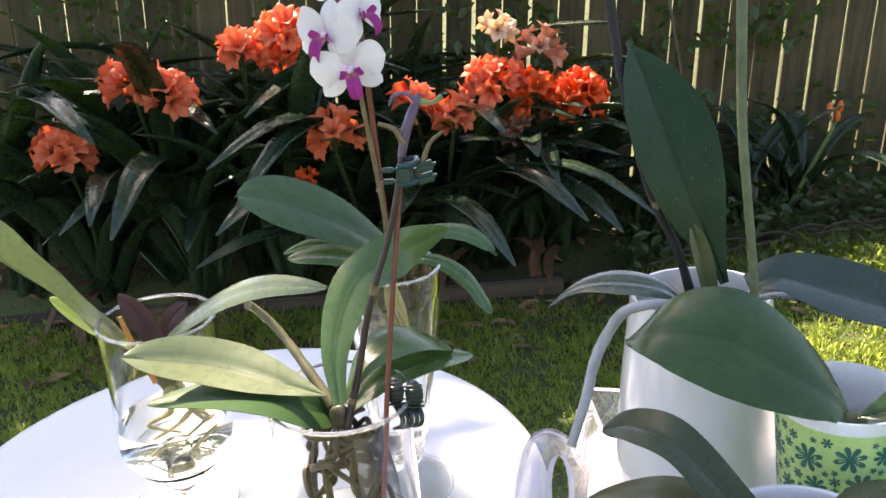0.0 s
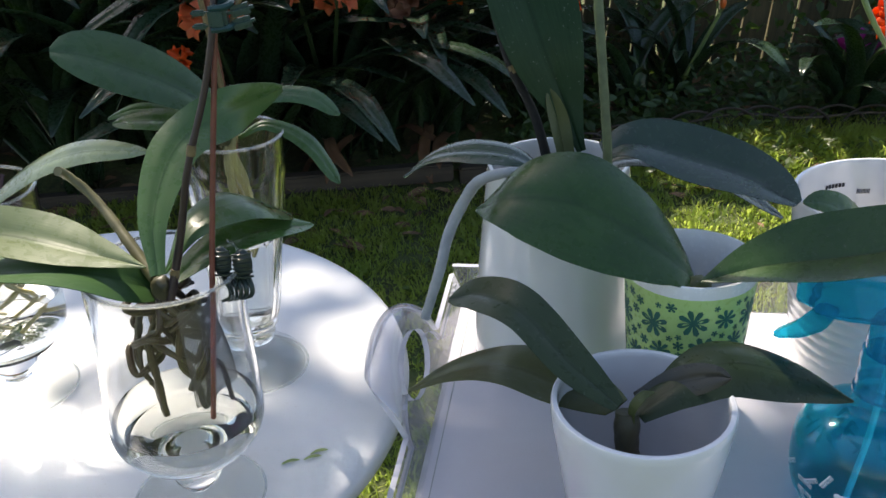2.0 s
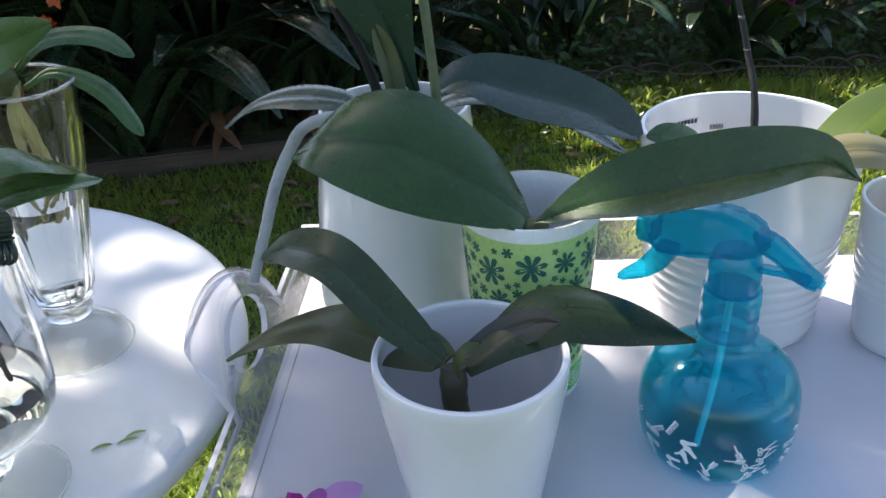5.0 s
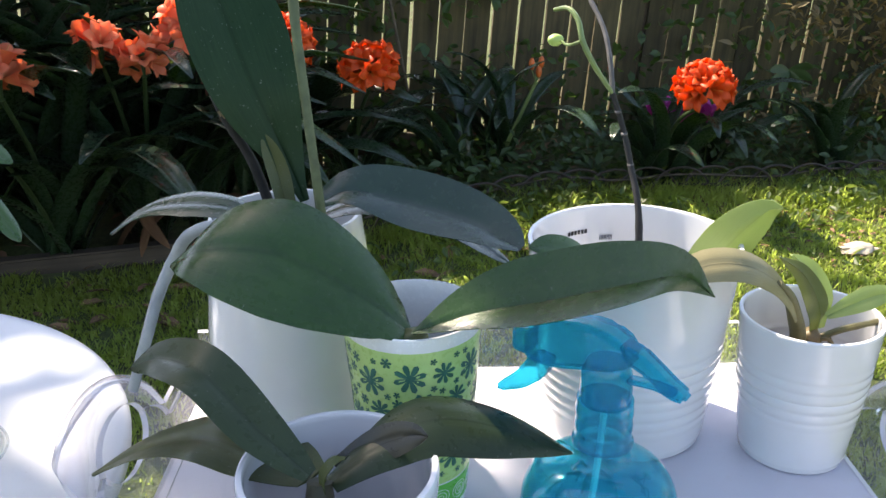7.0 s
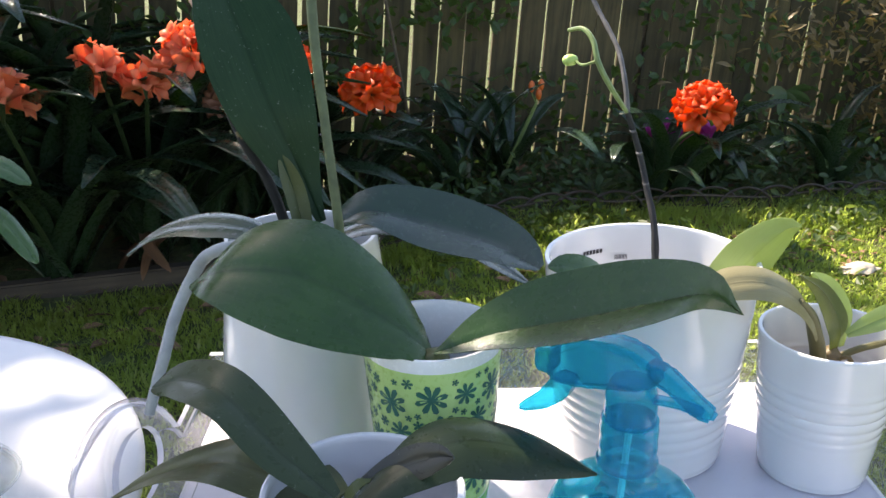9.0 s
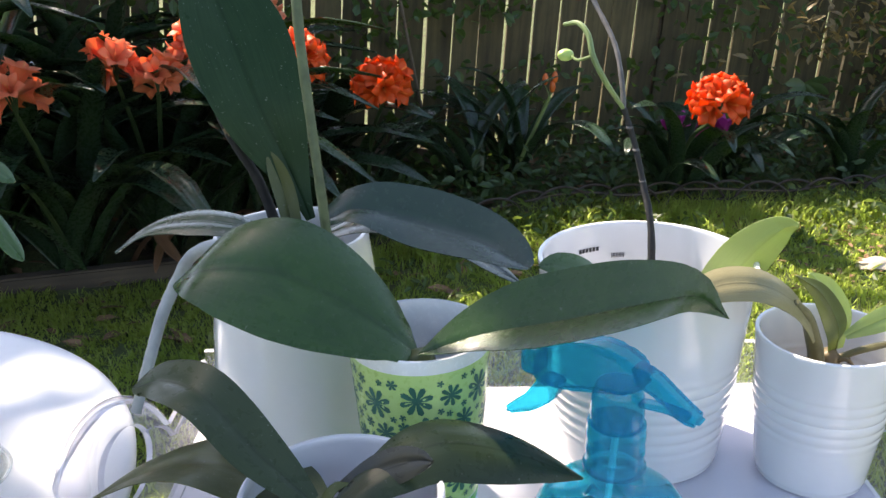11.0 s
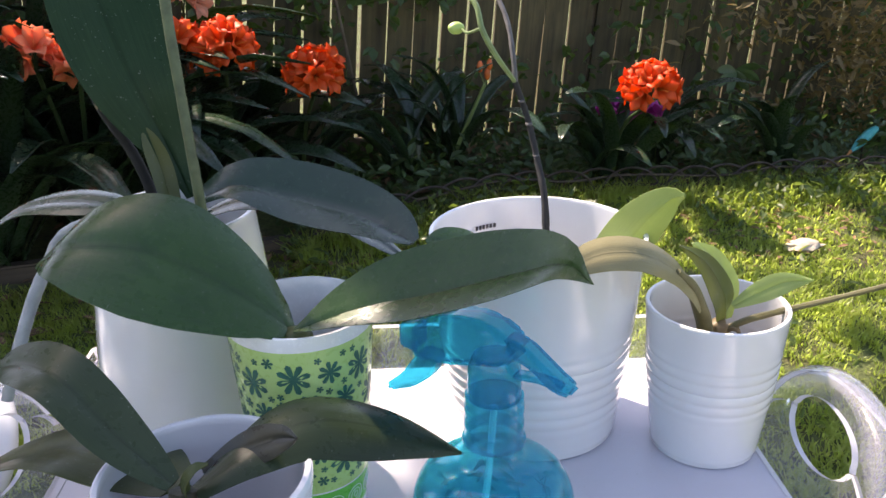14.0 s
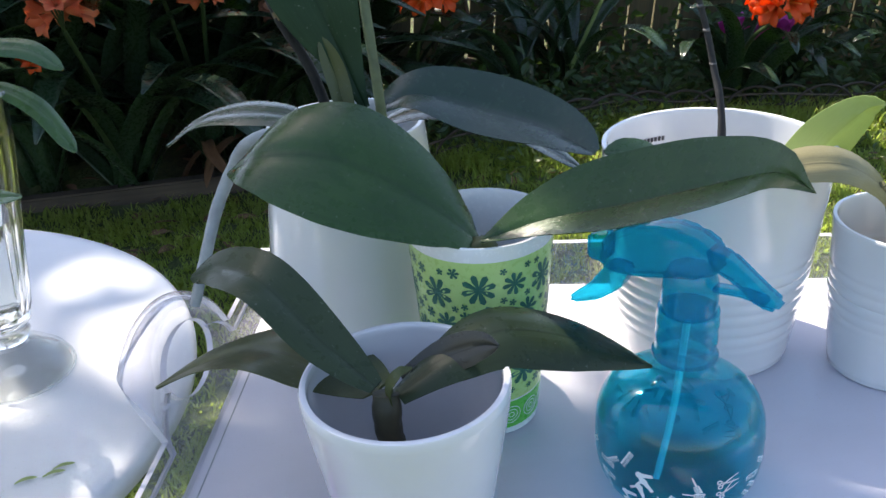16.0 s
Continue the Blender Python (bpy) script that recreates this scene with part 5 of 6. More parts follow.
def build_big_pot():
    x, y = 0.2112, 0.7035
    prof = smooth_profile([(0.0705, 0.0), (0.0735, 0.003), (0.0738, 0.02), (0.0695, 0.08), (0.0628, 0.145), (0.0588, 0.182)], 30)
    pot_body(x, y, TRAY_Z, prof, 0.004, 0.03, M_bigpot, "tall_white_pot", "tall glossy white pot tapering to the top")
    p = plant_thing("orchid_plant", (x, y, TRAY_Z + 0.15), "large orchid with blue-green leaves and one upright leaf")
    part("leaf", leaf([(0.2248, 0.6802, 0.8066), (0.2128, 0.6899, 0.8426), (0.1939, 0.6982, 0.8963), (0.1796, 0.7181, 0.946), (0.1635, 0.7438, 0.9958)], 0.0383, (0.979, -0.117, 0.167), (0.883, 0.467, -0.053), side_mid=(0.962, 0.266, -0.054), fold=(0.239, 0.252), base=0.0938, rise=1.39, widest=0.644, tip=1.96, round_tip=0.767, nu=28, nv=6, thick=0.0024, crease=0.12), M_leafG, p, "large upright dark leaf")
    part("leaf", leaf([(0.1935, 0.6866, 0.7885), (0.1737, 0.6936, 0.8013), (0.1398, 0.705, 0.8052), (0.1078, 0.7079, 0.8014), (0.0824, 0.705, 0.7871)], 0.0206, (0.254, 0.942, 0.22), (0.254, 0.943, 0.216), side_mid=(0.301, 0.938, 0.171), fold=(-0.0809, 0.035), base=0.422, rise=1.01, widest=0.496, tip=1.05, round_tip=0.903, crease=0.2), M_leafD, p)
    part("leaf", leaf([(0.2337, 0.6502, 0.815), (0.2561, 0.6476, 0.8217), (0.2933, 0.6423, 0.8105), (0.3358, 0.6219, 0.7979), (0.3633, 0.5906, 0.7857)], 0.0287, (0.342, 0.86, 0.378), (0.535, 0.829, 0.162), side_mid=(0.414, 0.694, 0.59), fold=(0.266, 0.214), base=0.366, rise=1.06, widest=0.495, tip=2.12, round_tip=0.454, nu=26, nv=5, crease=0.2), M_leafD, p)
    part("leaf", leaf([(0.225, 0.665, 0.795), (0.262, 0.655, 0.806), (0.31, 0.638, 0.798), (0.362, 0.606, 0.768)], 0.018, (0.2, 0.85, 0.1), fold=0.1, base=0.35), M_leafD, p)
    part("leaf", leaf([(0.212, 0.672, 0.792), (0.207, 0.684, 0.828), (0.199, 0.690, 0.858)], 0.008, (0.9, 0.1, 0.1), fold=0.5, base=0.7, nu=12), M_leafolive, p, "folded leaf base")
    part("dry_spike", tube([(0.202, 0.695, 0.79), (0.1903, 0.6996, 0.8337), (0.1695, 0.7, 0.8807), (0.1554, 0.7188, 0.9468), (0.150, 0.74, 1.0), (0.146, 0.755, 1.06)], (0.0042, 0.0036, 0.0034, 0.004, 0.005), 9, 40, knobby=0.05), M_darkstem, p, "dark dry flower spike")
    part("node", tube([(0.1745, 0.699, 0.870), (0.172, 0.6995, 0.876)], (0.0044, 0.0042), 9), M_tan, p)
    part("air_root", tube([(0.185, 0.664, 0.796), (0.163, 0.655, 0.804), (0.1394, 0.665, 0.7945), (0.1245, 0.668, 0.7725), (0.1125, 0.660, 0.752), (0.104, 0.645, 0.733), (0.0955, 0.638, 0.712), (0.0884, 0.6354, 0.6925)], (0.0034, 0.0042, 0.0046, 0.0048, 0.0046, 0.0042, 0.0038), 10, 48, knobby=0.05), M_airroot, p, "long silvery air root hanging over the rim")
    part("crown", blob(0.014, (0.214, 0.670, 0.794), (1.2, 1, 0.9), 0.2, 6), M_leafolive, p)
    part("stem", tube([(0.208, 0.682, 0.645), (0.213, 0.672, 0.792)], (0.01, 0.011), 10), M_root, p)
    cane = thing("green_cane", (0.230, 0.622, 0.80), "mottled green flower spike tied up like a cane", "plant stem")
    part("rod", tube([(0.230, 0.622, 0.80), (0.2282, 0.6235, 0.835), (0.2255, 0.634, 0.89), (0.2235, 0.6472, 0.9534), (0.2265, 0.665, 1.05)], (0.0036, 0.0034, 0.0036, 0.0042), 10, 36, knobby=0.03), M_greenstake, cane)


def ribbed_profile(base_r, mid_r, top_r, height, ribs_from, ribs_to, count, depth):
    out = [(base_r - 0.004, 0.0), (base_r - 0.0005, 0.0012), (base_r, 0.004)]
    n = 90
    for i in range(1, n + 1):
        z = 0.004 + (height - 0.004) * i / n
        f = z / height
        r = base_r + (mid_r - base_r) * min(1, f * 2) if f < 0.5 else mid_r + (top_r - mid_r) * (f - 0.5) * 2
        if ribs_from < f < ribs_to:
            ph = (f - ribs_from) / (ribs_to - ribs_from) * count
            r += depth * (abs(math.sin(math.pi * ph)) ** 0.6 - 0.6) * min(1.0, (f - ribs_from) * 14, (ribs_to - f) * 14)
        out.append((r, z))
    return out


def build_ribbed_pots():
    x, y = 0.4695, 0.6235
    pot_body(x, y, TRAY_Z, ribbed_profile(0.0665, 0.0752, 0.0822, 0.1605, 0.12, 0.60, 8, 0.0012), 0.0042, 0.02, M_whitepot, "large_ribbed_pot", "large white ceramic pot with ribbed lower half", seg=96)
    # the printed mark and the sticker on the inner wall are plain bars
    label = thing("pot_label", (0.456, 0.691, 0.748), "small black printed mark inside the white pot", "label")
    def mark(name, a0, a1, z0, z1, rad, material, parent):
        bm = bmesh.new()
        k = 5
        low = [bm.verts.new((x + math.cos(a0 + (a1 - a0) * i / k) * rad, y + math.sin(a0 + (a1 - a0) * i / k) * rad, z0)) for i in range(k + 1)]
        up = [bm.verts.new((x + math.cos(a0 + (a1 - a0) * i / k) * rad, y + math.sin(a0 + (a1 - a0) * i / k) * rad, z1)) for i in range(k + 1)]
        for i in range(k):
            bm.faces.new((low[i], low[i + 1], up[i + 1], up[i]))
        return part(name, bm, material, parent)
    a = math.atan2(0.691 - y, 0.456 - x)
    for k in range(6):
        mark("bar", a + 0.115 - k * 0.045, a + 0.115 - k * 0.045 - 0.034, 0.7460, 0.7498, 0.0757, M_label, label)
    for k in range(9):
        mark("bar", a - 0.30 - k * 0.017, a - 0.30 - k * 0.017 - 0.009, 0.7385, 0.7430, 0.0752, M_label, label)
    p = plant_thing("orchid_plant", (0.48, 0.63, TRAY_Z + 0.05), "bare orchid spike with one green bud in a white pot")
    spike = part("flower_spike", tube([(0.478, 0.625, 0.66), (0.4913, 0.657, 0.7659), (0.4925, 0.6800, 0.8083), (0.4885, 0.692, 0.8398), (0.4795, 0.696, 0.8672)], (0.0036, 0.0033, 0.0028, 0.0024), 9, 36, knobby=0.06), M_darkstem, p, "charcoal dry spike")
    part("spike_top", tube([(0.4795, 0.696, 0.867), (0.4803, 0.7034, 0.8876), (0.4815, 0.723, 0.9147), (0.4765, 0.755, 0.945), (0.468, 0.775, 0.975)], (0.0022, 0.002, 0.0018), 8, 30, knobby=0.08), M_greystem, p, "grey dry spike end")
    shoot = part("green_shoot", tube([(0.4795, 0.696, 0.867), (0.4615, 0.693, 0.8901), (0.4522, 0.6975, 0.9091), (0.4512, 0.7065, 0.9246), (0.4478, 0.719, 0.9325), (0.4425, 0.735, 0.930)], (0.0018, 0.0022, 0.0024, 0.0022, 0.0016), 8, 36), M_greenstem, p, "green side shoot")
    part("bud_stalk", tube([(0.4525, 0.699, 0.910), (0.446, 0.712, 0.905), (0.4445, 0.722, 0.9065)], (0.0014, 0.0011), 7, 8), M_greenstem, shoot)
    part("bud", blob(0.0058, (0.4415, 0.7277, 0.9069), (1.15, 0.9, 0.85), 0.06, 3), M_bud, shoot, "small pale green bud")
    for q, s in (((0.4895, 0.690, 0.834), 0.003), ((0.4845, 0.694, 0.852), 0.0028), ((0.4925, 0.681, 0.81), 0.003)):
        part("node", blob(s, q, (1, 1, 0.7), 0.2, 5, 2), M_greystem, spike)
    part("leaf", leaf([(0.5012, 0.6075, 0.7217), (0.5244, 0.5956, 0.7566), (0.5403, 0.5884, 0.7808), (0.5553, 0.5803, 0.7987), (0.5602, 0.5715, 0.8025)], 0.0194, (-0.658, 0.237, 0.715), (-0.639, 0.244, 0.729), side_mid=(-0.655, 0.236, 0.717), fold=(0.25, 0.124), base=0.385, rise=1.02, widest=0.506, tip=1.84, round_tip=0.747), M_leafyellow, p, "bright lime-green leaf")
    part("leaf", leaf([(0.452, 0.605, 0.72), (0.42, 0.605, 0.762), (0.395, 0.605, 0.778), (0.376, 0.605, 0.780)], 0.013, (0.1, 0.7, 0.6), fold=0.1), M_leafB, p)
    part("crown", blob(0.012, (0.476, 0.618, 0.70), (1, 1, 1.2), 0.2, 2), M_leafolive, p)
    part("stem", tube([(0.47, 0.62, 0.634), (0.476, 0.618, 0.70)], 0.008, 10), M_root, p)

    x, y = 0.580, 0.5473
    pot_body(x, y, TRAY_Z, ribbed_profile(0.040, 0.0470, 0.0515, 0.117, 0.34, 0.78, 6, 0.0011), 0.0035, 0.05, M_whitepot, "small_ribbed_pot", "small white ceramic pot with ribbed middle", seg=80)
    p = plant_thing("orchid_plant", (0.585, 0.55, TRAY_Z + 0.06), "small orchid with lime and fading leaves in a white pot")
    part("leaf", leaf([(0.5558, 0.5336, 0.7299), (0.5422, 0.5251, 0.7488), (0.5208, 0.516, 0.7721), (0.4912, 0.5101, 0.7905), (0.4618, 0.5093, 0.7949), (0.4335, 0.5043, 0.7892)], 0.0126, (0.466, 0.655, 0.595), (0.126, 0.79, 0.6), side_mid=(0.333, 0.707, 0.623), fold=(-0.118, -0.0865), base=0.223, rise=1.08, widest=0.689, tip=2.33, round_tip=0.569), M_leafbeige, p, "fading beige leaf")
    part("leaf_stalk", tube([(0.575, 0.549, 0.69), (0.5685, 0.545, 0.712), (0.5585, 0.539, 0.730), (0.5435, 0.529, 0.752), (0.522, 0.515, 0.772)], (0.0062, 0.0058, 0.0046, 0.002), 9, 20), M_olivestem, p, "brown-green leaf stalk")
    part("leaf", leaf([(0.5861, 0.5485, 0.7084), (0.5794, 0.5399, 0.733), (0.5604, 0.5391, 0.7627), (0.5347, 0.5347, 0.7816)], 0.0101, (0.812, 0.042, 0.583), (0.755, 0.201, 0.624), side_mid=(0.776, 0.19, 0.602), fold=(0.0501, 0.0733), base=0.388, rise=0.939, widest=0.348, tip=1.46, round_tip=0.907), M_leafH, p, "dull olive-green leaf")
    part("leaf", leaf([(0.5932, 0.5487, 0.7113), (0.5906, 0.5453, 0.7335), (0.5729, 0.5439, 0.7578), (0.5475, 0.5385, 0.78)], 0.0112, (0.816, 0.33, 0.475), (0.791, 0.386, 0.474), side_mid=(0.797, 0.376, 0.472), fold=(0.0875, 0.1), base=0.411, rise=0.987, widest=0.521, tip=1.78, round_tip=0.823), M_leafyellow, p, "bright lime-green leaf")
    part("leaf", leaf([(0.5899, 0.5426, 0.7234), (0.6045, 0.5352, 0.7348), (0.6202, 0.5279, 0.7438), (0.6347, 0.5158, 0.7484)], 0.0086, (-0.391, 0.609, 0.69), (-0.38, 0.62, 0.687), side_mid=(-0.39, 0.608, 0.691), fold=(0.0973, 0.0977), base=0.296, rise=1.01, widest=0.538, tip=1.54, round_tip=0.914), M_leafyellow, p, "bright lime-green leaf")
    part("old_stem", tube([(0.588, 0.549, 0.700), (0.6, 0.543, 0.7085), (0.612, 0.536, 0.7150), (0.637, 0.52, 0.727), (0.656, 0.505, 0.738), (0.690, 0.480, 0.757)], (0.0028, 0.0024, 0.002, 0.0019), 8, 30, knobby=0.08), M_olivestem, p, "long green-brown stem")
    part("crown", blob(0.008, (0.584, 0.549, 0.703), (1, 1, 1), 0.3, 8), M_tan, p)
    rng = random.Random(9)
    for k in range(6):
        a = rng.uniform(0, 6.28)
        part("root", tube([(0.585, 0.548, 0.700), (0.585 + math.cos(a) * 0.01, 0.546 + math.sin(a) * 0.01, 0.706), (0.585 + math.cos(a) * 0.016, 0.546 + math.sin(a) * 0.016, 0.698)], 0.0016, 6, 8, knobby=0.2, seed=k), M_tan, p)
    part("stem", tube([(0.585, 0.548, 0.664), (0.588, 0.552, 0.703)], 0.007, 8), M_root, p)
    part("potting_bark", lathe([(0.0, 0.052), (0.03, 0.0515), (0.0412, 0.0505)], 24, centre=(x, y, TRAY_Z)), M_litter, p)


# ---- spray bottle ----
def build_sprayer():
    x, y = 0.378, 0.476
    s = thing("spray_bottle", (x, y, TRAY_Z), "translucent blue spray bottle half full of water", "spray bottle")
    outer = smooth_profile([(0.0, 0.002), (0.031, 0.0015), (0.0415, 0.003), (0.0472, 0.012), (0.05, 0.026), (0.0504, 0.042), (0.0487, 0.056), (0.0425, 0.068), (0.031, 0.0755), (0.0205, 0.079), (0.0172, 0.085), (0.0168, 0.100)], 60)
    inner = [(max(0.0, r - 0.0018), z + (0.0018 if z < 0.02 else 0)) for r, z in outer][::-1]
    part("bottle", lathe(outer + inner, 64, centre=(x, y, TRAY_Z)), M_blue, s, "clear blue bottle").visible_shadow = False
    wz = 0.041
    w = [(r - 0.0011, z + 0.0011) for r, z in outer if 0.0 <= z < wz - 0.002 and r > 0.004]
    part("water", lathe([(0.0, w[0][1])] + w + [(w[-1][0] + 0.0002, wz), (0.0, wz)], 48, centre=(x, y, TRAY_Z)), M_bluewater, s, "blue tinted water").visible_shadow = False
    part("dip_tube", tube([(x, y, TRAY_Z + 0.115), (x - 0.006, y - 0.004, TRAY_Z + 0.06), (x - 0.016, y - 0.008, TRAY_Z + 0.008)], 0.0022, 8, 16), M_print, s, "pale dip tube")
    collar = []
    for i in range(27):
        z = 0.092 + i * 0.0012
        collar.append((0.0176 + (0.0004 if (i % 9) < 4 else 0.0) + (0.0012 if i < 3 else 0), z))
    part("collar", lathe([(0.0155, 0.092)] + collar + [(0.0150, 0.1245), (0.0, 0.1245)], 48, centre=(x, y, TRAY_Z)), M_bluehead, s, "ridged blue screw collar")
    frame_ = Matrix.Translation((x, y, TRAY_Z)) @ Matrix.Rotation(math.atan2(-0.788, 0.6156), 4, 'Z')

    def slab(name, outline, width, bevel, label=""):
        bm = bmesh.new()
        a = [bm.verts.new((q, -width / 2, z)) for q, z in outline]
        b = [bm.verts.new((q, width / 2, z)) for q, z in outline]
        bm.faces.new(a)
        bm.faces.new(b[::-1])
        n = len(outline)
        for i in range(n):
            bm.faces.new((a[i], b[i], b[(i + 1) % n], a[(i + 1) % n]))
        bmesh.ops.recalc_face_normals(bm, faces=bm.faces)
        bmesh.ops.bevel(bm, geom=list(bm.edges), offset=bevel, segments=2, affect='EDGES', clamp_overlap=True)
        bmesh.ops.transform(bm, matrix=frame_, verts=bm.verts)
        return part(name, bm, M_bluehead, s, label)
    part("neck", lathe([(0.0, 0.122), (0.0158, 0.122), (0.0162, 0.132), (0.0155, 0.142), (0.013, 0.149), (0.0, 0.150)], 32, centre=(x, y, TRAY_Z)), M_bluehead, s)
    slab("spray_head", [(-0.053, 0.135), (-0.056, 0.149), (-0.050, 0.160), (-0.034, 0.169), (-0.014, 0.174), (0.002, 0.173), (0.016, 0.166), (0.020, 0.156), (0.010, 0.147), (-0.016, 0.141), (-0.030, 0.137)], 0.022, 0.004)
    slab("nozzle_tip", [(-0.064, 0.140), (-0.064, 0.156), (-0.052, 0.157), (-0.052, 0.139)], 0.016, 0.002)
    slab("trigger", [(-0.050, 0.140), (-0.036, 0.139), (-0.042, 0.124), (-0.056, 0.112), (-0.074, 0.104), (-0.078, 0.107), (-0.064, 0.120)], 0.013, 0.002, "curved blue trigger")
    slab("tail", [(0.008, 0.166), (0.022, 0.164), (0.046, 0.147), (0.052, 0.144), (0.051, 0.139), (0.040, 0.139), (0.026, 0.149), (0.012, 0.154)], 0.014, 0.003)
    slab("strut", [(0.014, 0.139), (0.014, 0.143), (0.030, 0.145), (0.044, 0.144), (0.044, 0.140), (0.030, 0.141)], 0.008, 0.001)
    # white printed pictures of combs and scissors, as simple shapes
    rng = random.Random(77)
    def rad(z):
        for (r0, z0), (r1, z1) in zip(outer, outer[1:]):
            if z0 <= z <= z1 and z1 > 0.004:
                return r0 + (r1 - r0) * (z - z0) / max(1e-6, z1 - z0)
        return 0.0485
    bm = bmesh.new()

    def put(a, z):
        r = rad(z) + 0.0004
        return bm.verts.new((x + math.cos(a) * r, y + math.sin(a) * r, TRAY_Z + z))

    def shape(a, z, t, pts):
        c, q = math.cos(t), math.sin(t)
        bm.faces.new([put(a + (c * u - q * v) / 0.048, z + q * u + c * v) for u, v in pts])

    def bar(a, z, t, u0, u1, v0, v1):
        shape(a, z, t, [(u0, v0), (u1, v0), (u1, v1), (u0, v1)])

    def ring(a, z, t, u, v, r0, r1):
        for i in range(8):
            p, w = i * math.pi / 4, (i + 1) * math.pi / 4
            shape(a, z, t, [(u + math.cos(k) * r, v + math.sin(k) * r) for k, r in ((p, r0), (p, r1), (w, r1), (w, r0))])

    def comb(a, z, t):
        bar(a, z, t, -0.0065, 0.0065, 0.0008, 0.0018)
        for i in range(13):
            u = -0.0062 + i * 0.001
            bar(a, z, t, u, u + 0.0005, -0.0016, 0.0008)

    def scissors(a, z, t):
        for sg in (-1, 1):
            shape(a, z, t, [(-0.001, 0.0), (0.0075, sg * 0.0022), (0.0075, sg * 0.0027), (-0.0005, sg * 0.0012)])
            shape(a, z, t, [(0.0005, sg * 0.0004), (-0.003, -sg * 0.0012), (-0.0034, -sg * 0.0006), (0.0, sg * 0.0010)])
            ring(a, z, t, -0.0045, -sg * 0.0018, 0.0009, 0.0017)

    def brush(a, z, t):
        bar(a, z, t, -0.0065, 0.0, -0.0005, 0.0005)
        bar(a, z, t, 0.0, 0.006, 0.0006, 0.0016)
        for i in range(6):
            u = i * 0.001
            bar(a, z, t, u, u + 0.0006, -0.0020, 0.0006)

    def dryer(a, z, t):
        shape(a, z, t, [(-0.003 + math.cos(k * 0.785) * 0.0026, math.sin(k * 0.785) * 0.0024) for k in range(8)])
        shape(a, z, t, [(-0.001, 0.0017), (-0.001, -0.0013), (0.0048, -0.0009), (0.0048, 0.0012)])
        shape(a, z, t, [(-0.0042, -0.002), (-0.0025, -0.0022), (-0.0012, -0.0062), (-0.0030, -0.0062)])
    for k in range(66):
        a, z, t = -3.14 + 0.475 * (k % 13) + 0.09 * (k // 13) + rng.uniform(-0.1, 0.1), 0.0105 + 0.0062 * (k // 13) + rng.uniform(-0.0015, 0.0015), rng.uniform(-1.3, 1.3)
        (comb, scissors, brush, dryer)[(k * 7 + k // 13) % 4](a, z, t)
    part("printed_pattern", bm, M_print, s, "white printed combs and scissors", smooth=False)


def build_fallen_flower():
    c = Vector((0.1004, 0.470, TRAY_Z))
    f = thing("fallen_orchid_flower", c, "fallen pink orchid flower lying on the tray", "flower")
    for a, ln, w in ((20, 0.044, 0.009), (165, 0.036, 0.014), (250, 0.03, 0.012), (310, 0.034, 0.013), (200, 0.04, 0.012)):
        d = Vector((math.cos(radians(a)), math.sin(radians(a)), 0))
        part("petal", leaf([c + Vector((0, 0, 0.006)) + d * 0.004, c + d * ln * 0.55 + Vector((0, 0, 0.011)), c + d * ln + Vector((0, 0, 0.006 if a != 20 else 0.012))], w, (-d.y, d.x, 0.15), fold=0.15, thick=0.0008, base=0.3, nu=12, wave=0.1), M_pink, f)
    for dx in (-0.012, 0.011):
        part("petal", leaf([c + Vector((dx, 0.004, 0.006)), c + Vector((dx * 1.15, 0.002, 0.018)), c + Vector((dx * 0.9, 0.0, 0.028))], 0.007, (0.9, 0.3, 0), fold=0.3, thick=0.0008, base=0.5, nu=10), M_lilac, f, "upright purple lobe")
    part("lip", leaf([c + Vector((0, 0.002, 0.008)), c + Vector((-0.001, -0.002, 0.022)), c + Vector((-0.003, 0, 0.031))], 0.006, (1, 0.2, 0), fold=0.4, thick=0.001, base=0.6, nu=10, wave=0.5), M_magenta, f, "frilled magenta lip")
    part("column", blob(0.0055, c + Vector((0.001, -0.004, 0.012)), (0.9, 0.9, 1.5), 0.05, 1), M_orchidwhite, f, "pale column")
    bm = leaf([(0.535, 0.655, TRAY_Z + 0.001), (0.545, 0.650, TRAY_Z + 0.003), (0.556, 0.652, TRAY_Z + 0.001)], 0.003, (0.2, 1, 0), thick=0.0006, nu=8, nv=2)
    tagged(mesh_object("yellow_leaf_scrap", bm, M_leafyellow), "small yellow leaf scrap on the tray", "plant scrap")


# ---- the flower bed ----
def clivia_meshes():
    out = []
    rng = random.Random(2)
    for k in range(8):
        ln = 0.36 + 0.06 * k
        droop = 0.25 + 0.09 * k
        pts = []
        for i in range(6):
            f = i / 5
            ang = radians(72 - 108 * droop * f ** 1.5)
            if not pts:
                pts.append(Vector((0, 0, 0)))
                continue
            pts.append(pts[-1] + Vector((math.cos(ang), rng.uniform(-0.05, 0.05), math.sin(ang))) * ln / 5)
        out.append(shared("clivia_leaf", leaf(pts, rng.uniform(0.030, 0.040), (0, 1, 0), fold=0.28, thick=0.002, base=0.7, widest=0.5, tip=2.6, nu=12, nv=2, round_tip=0.7), M_clivialeaf))
    return out


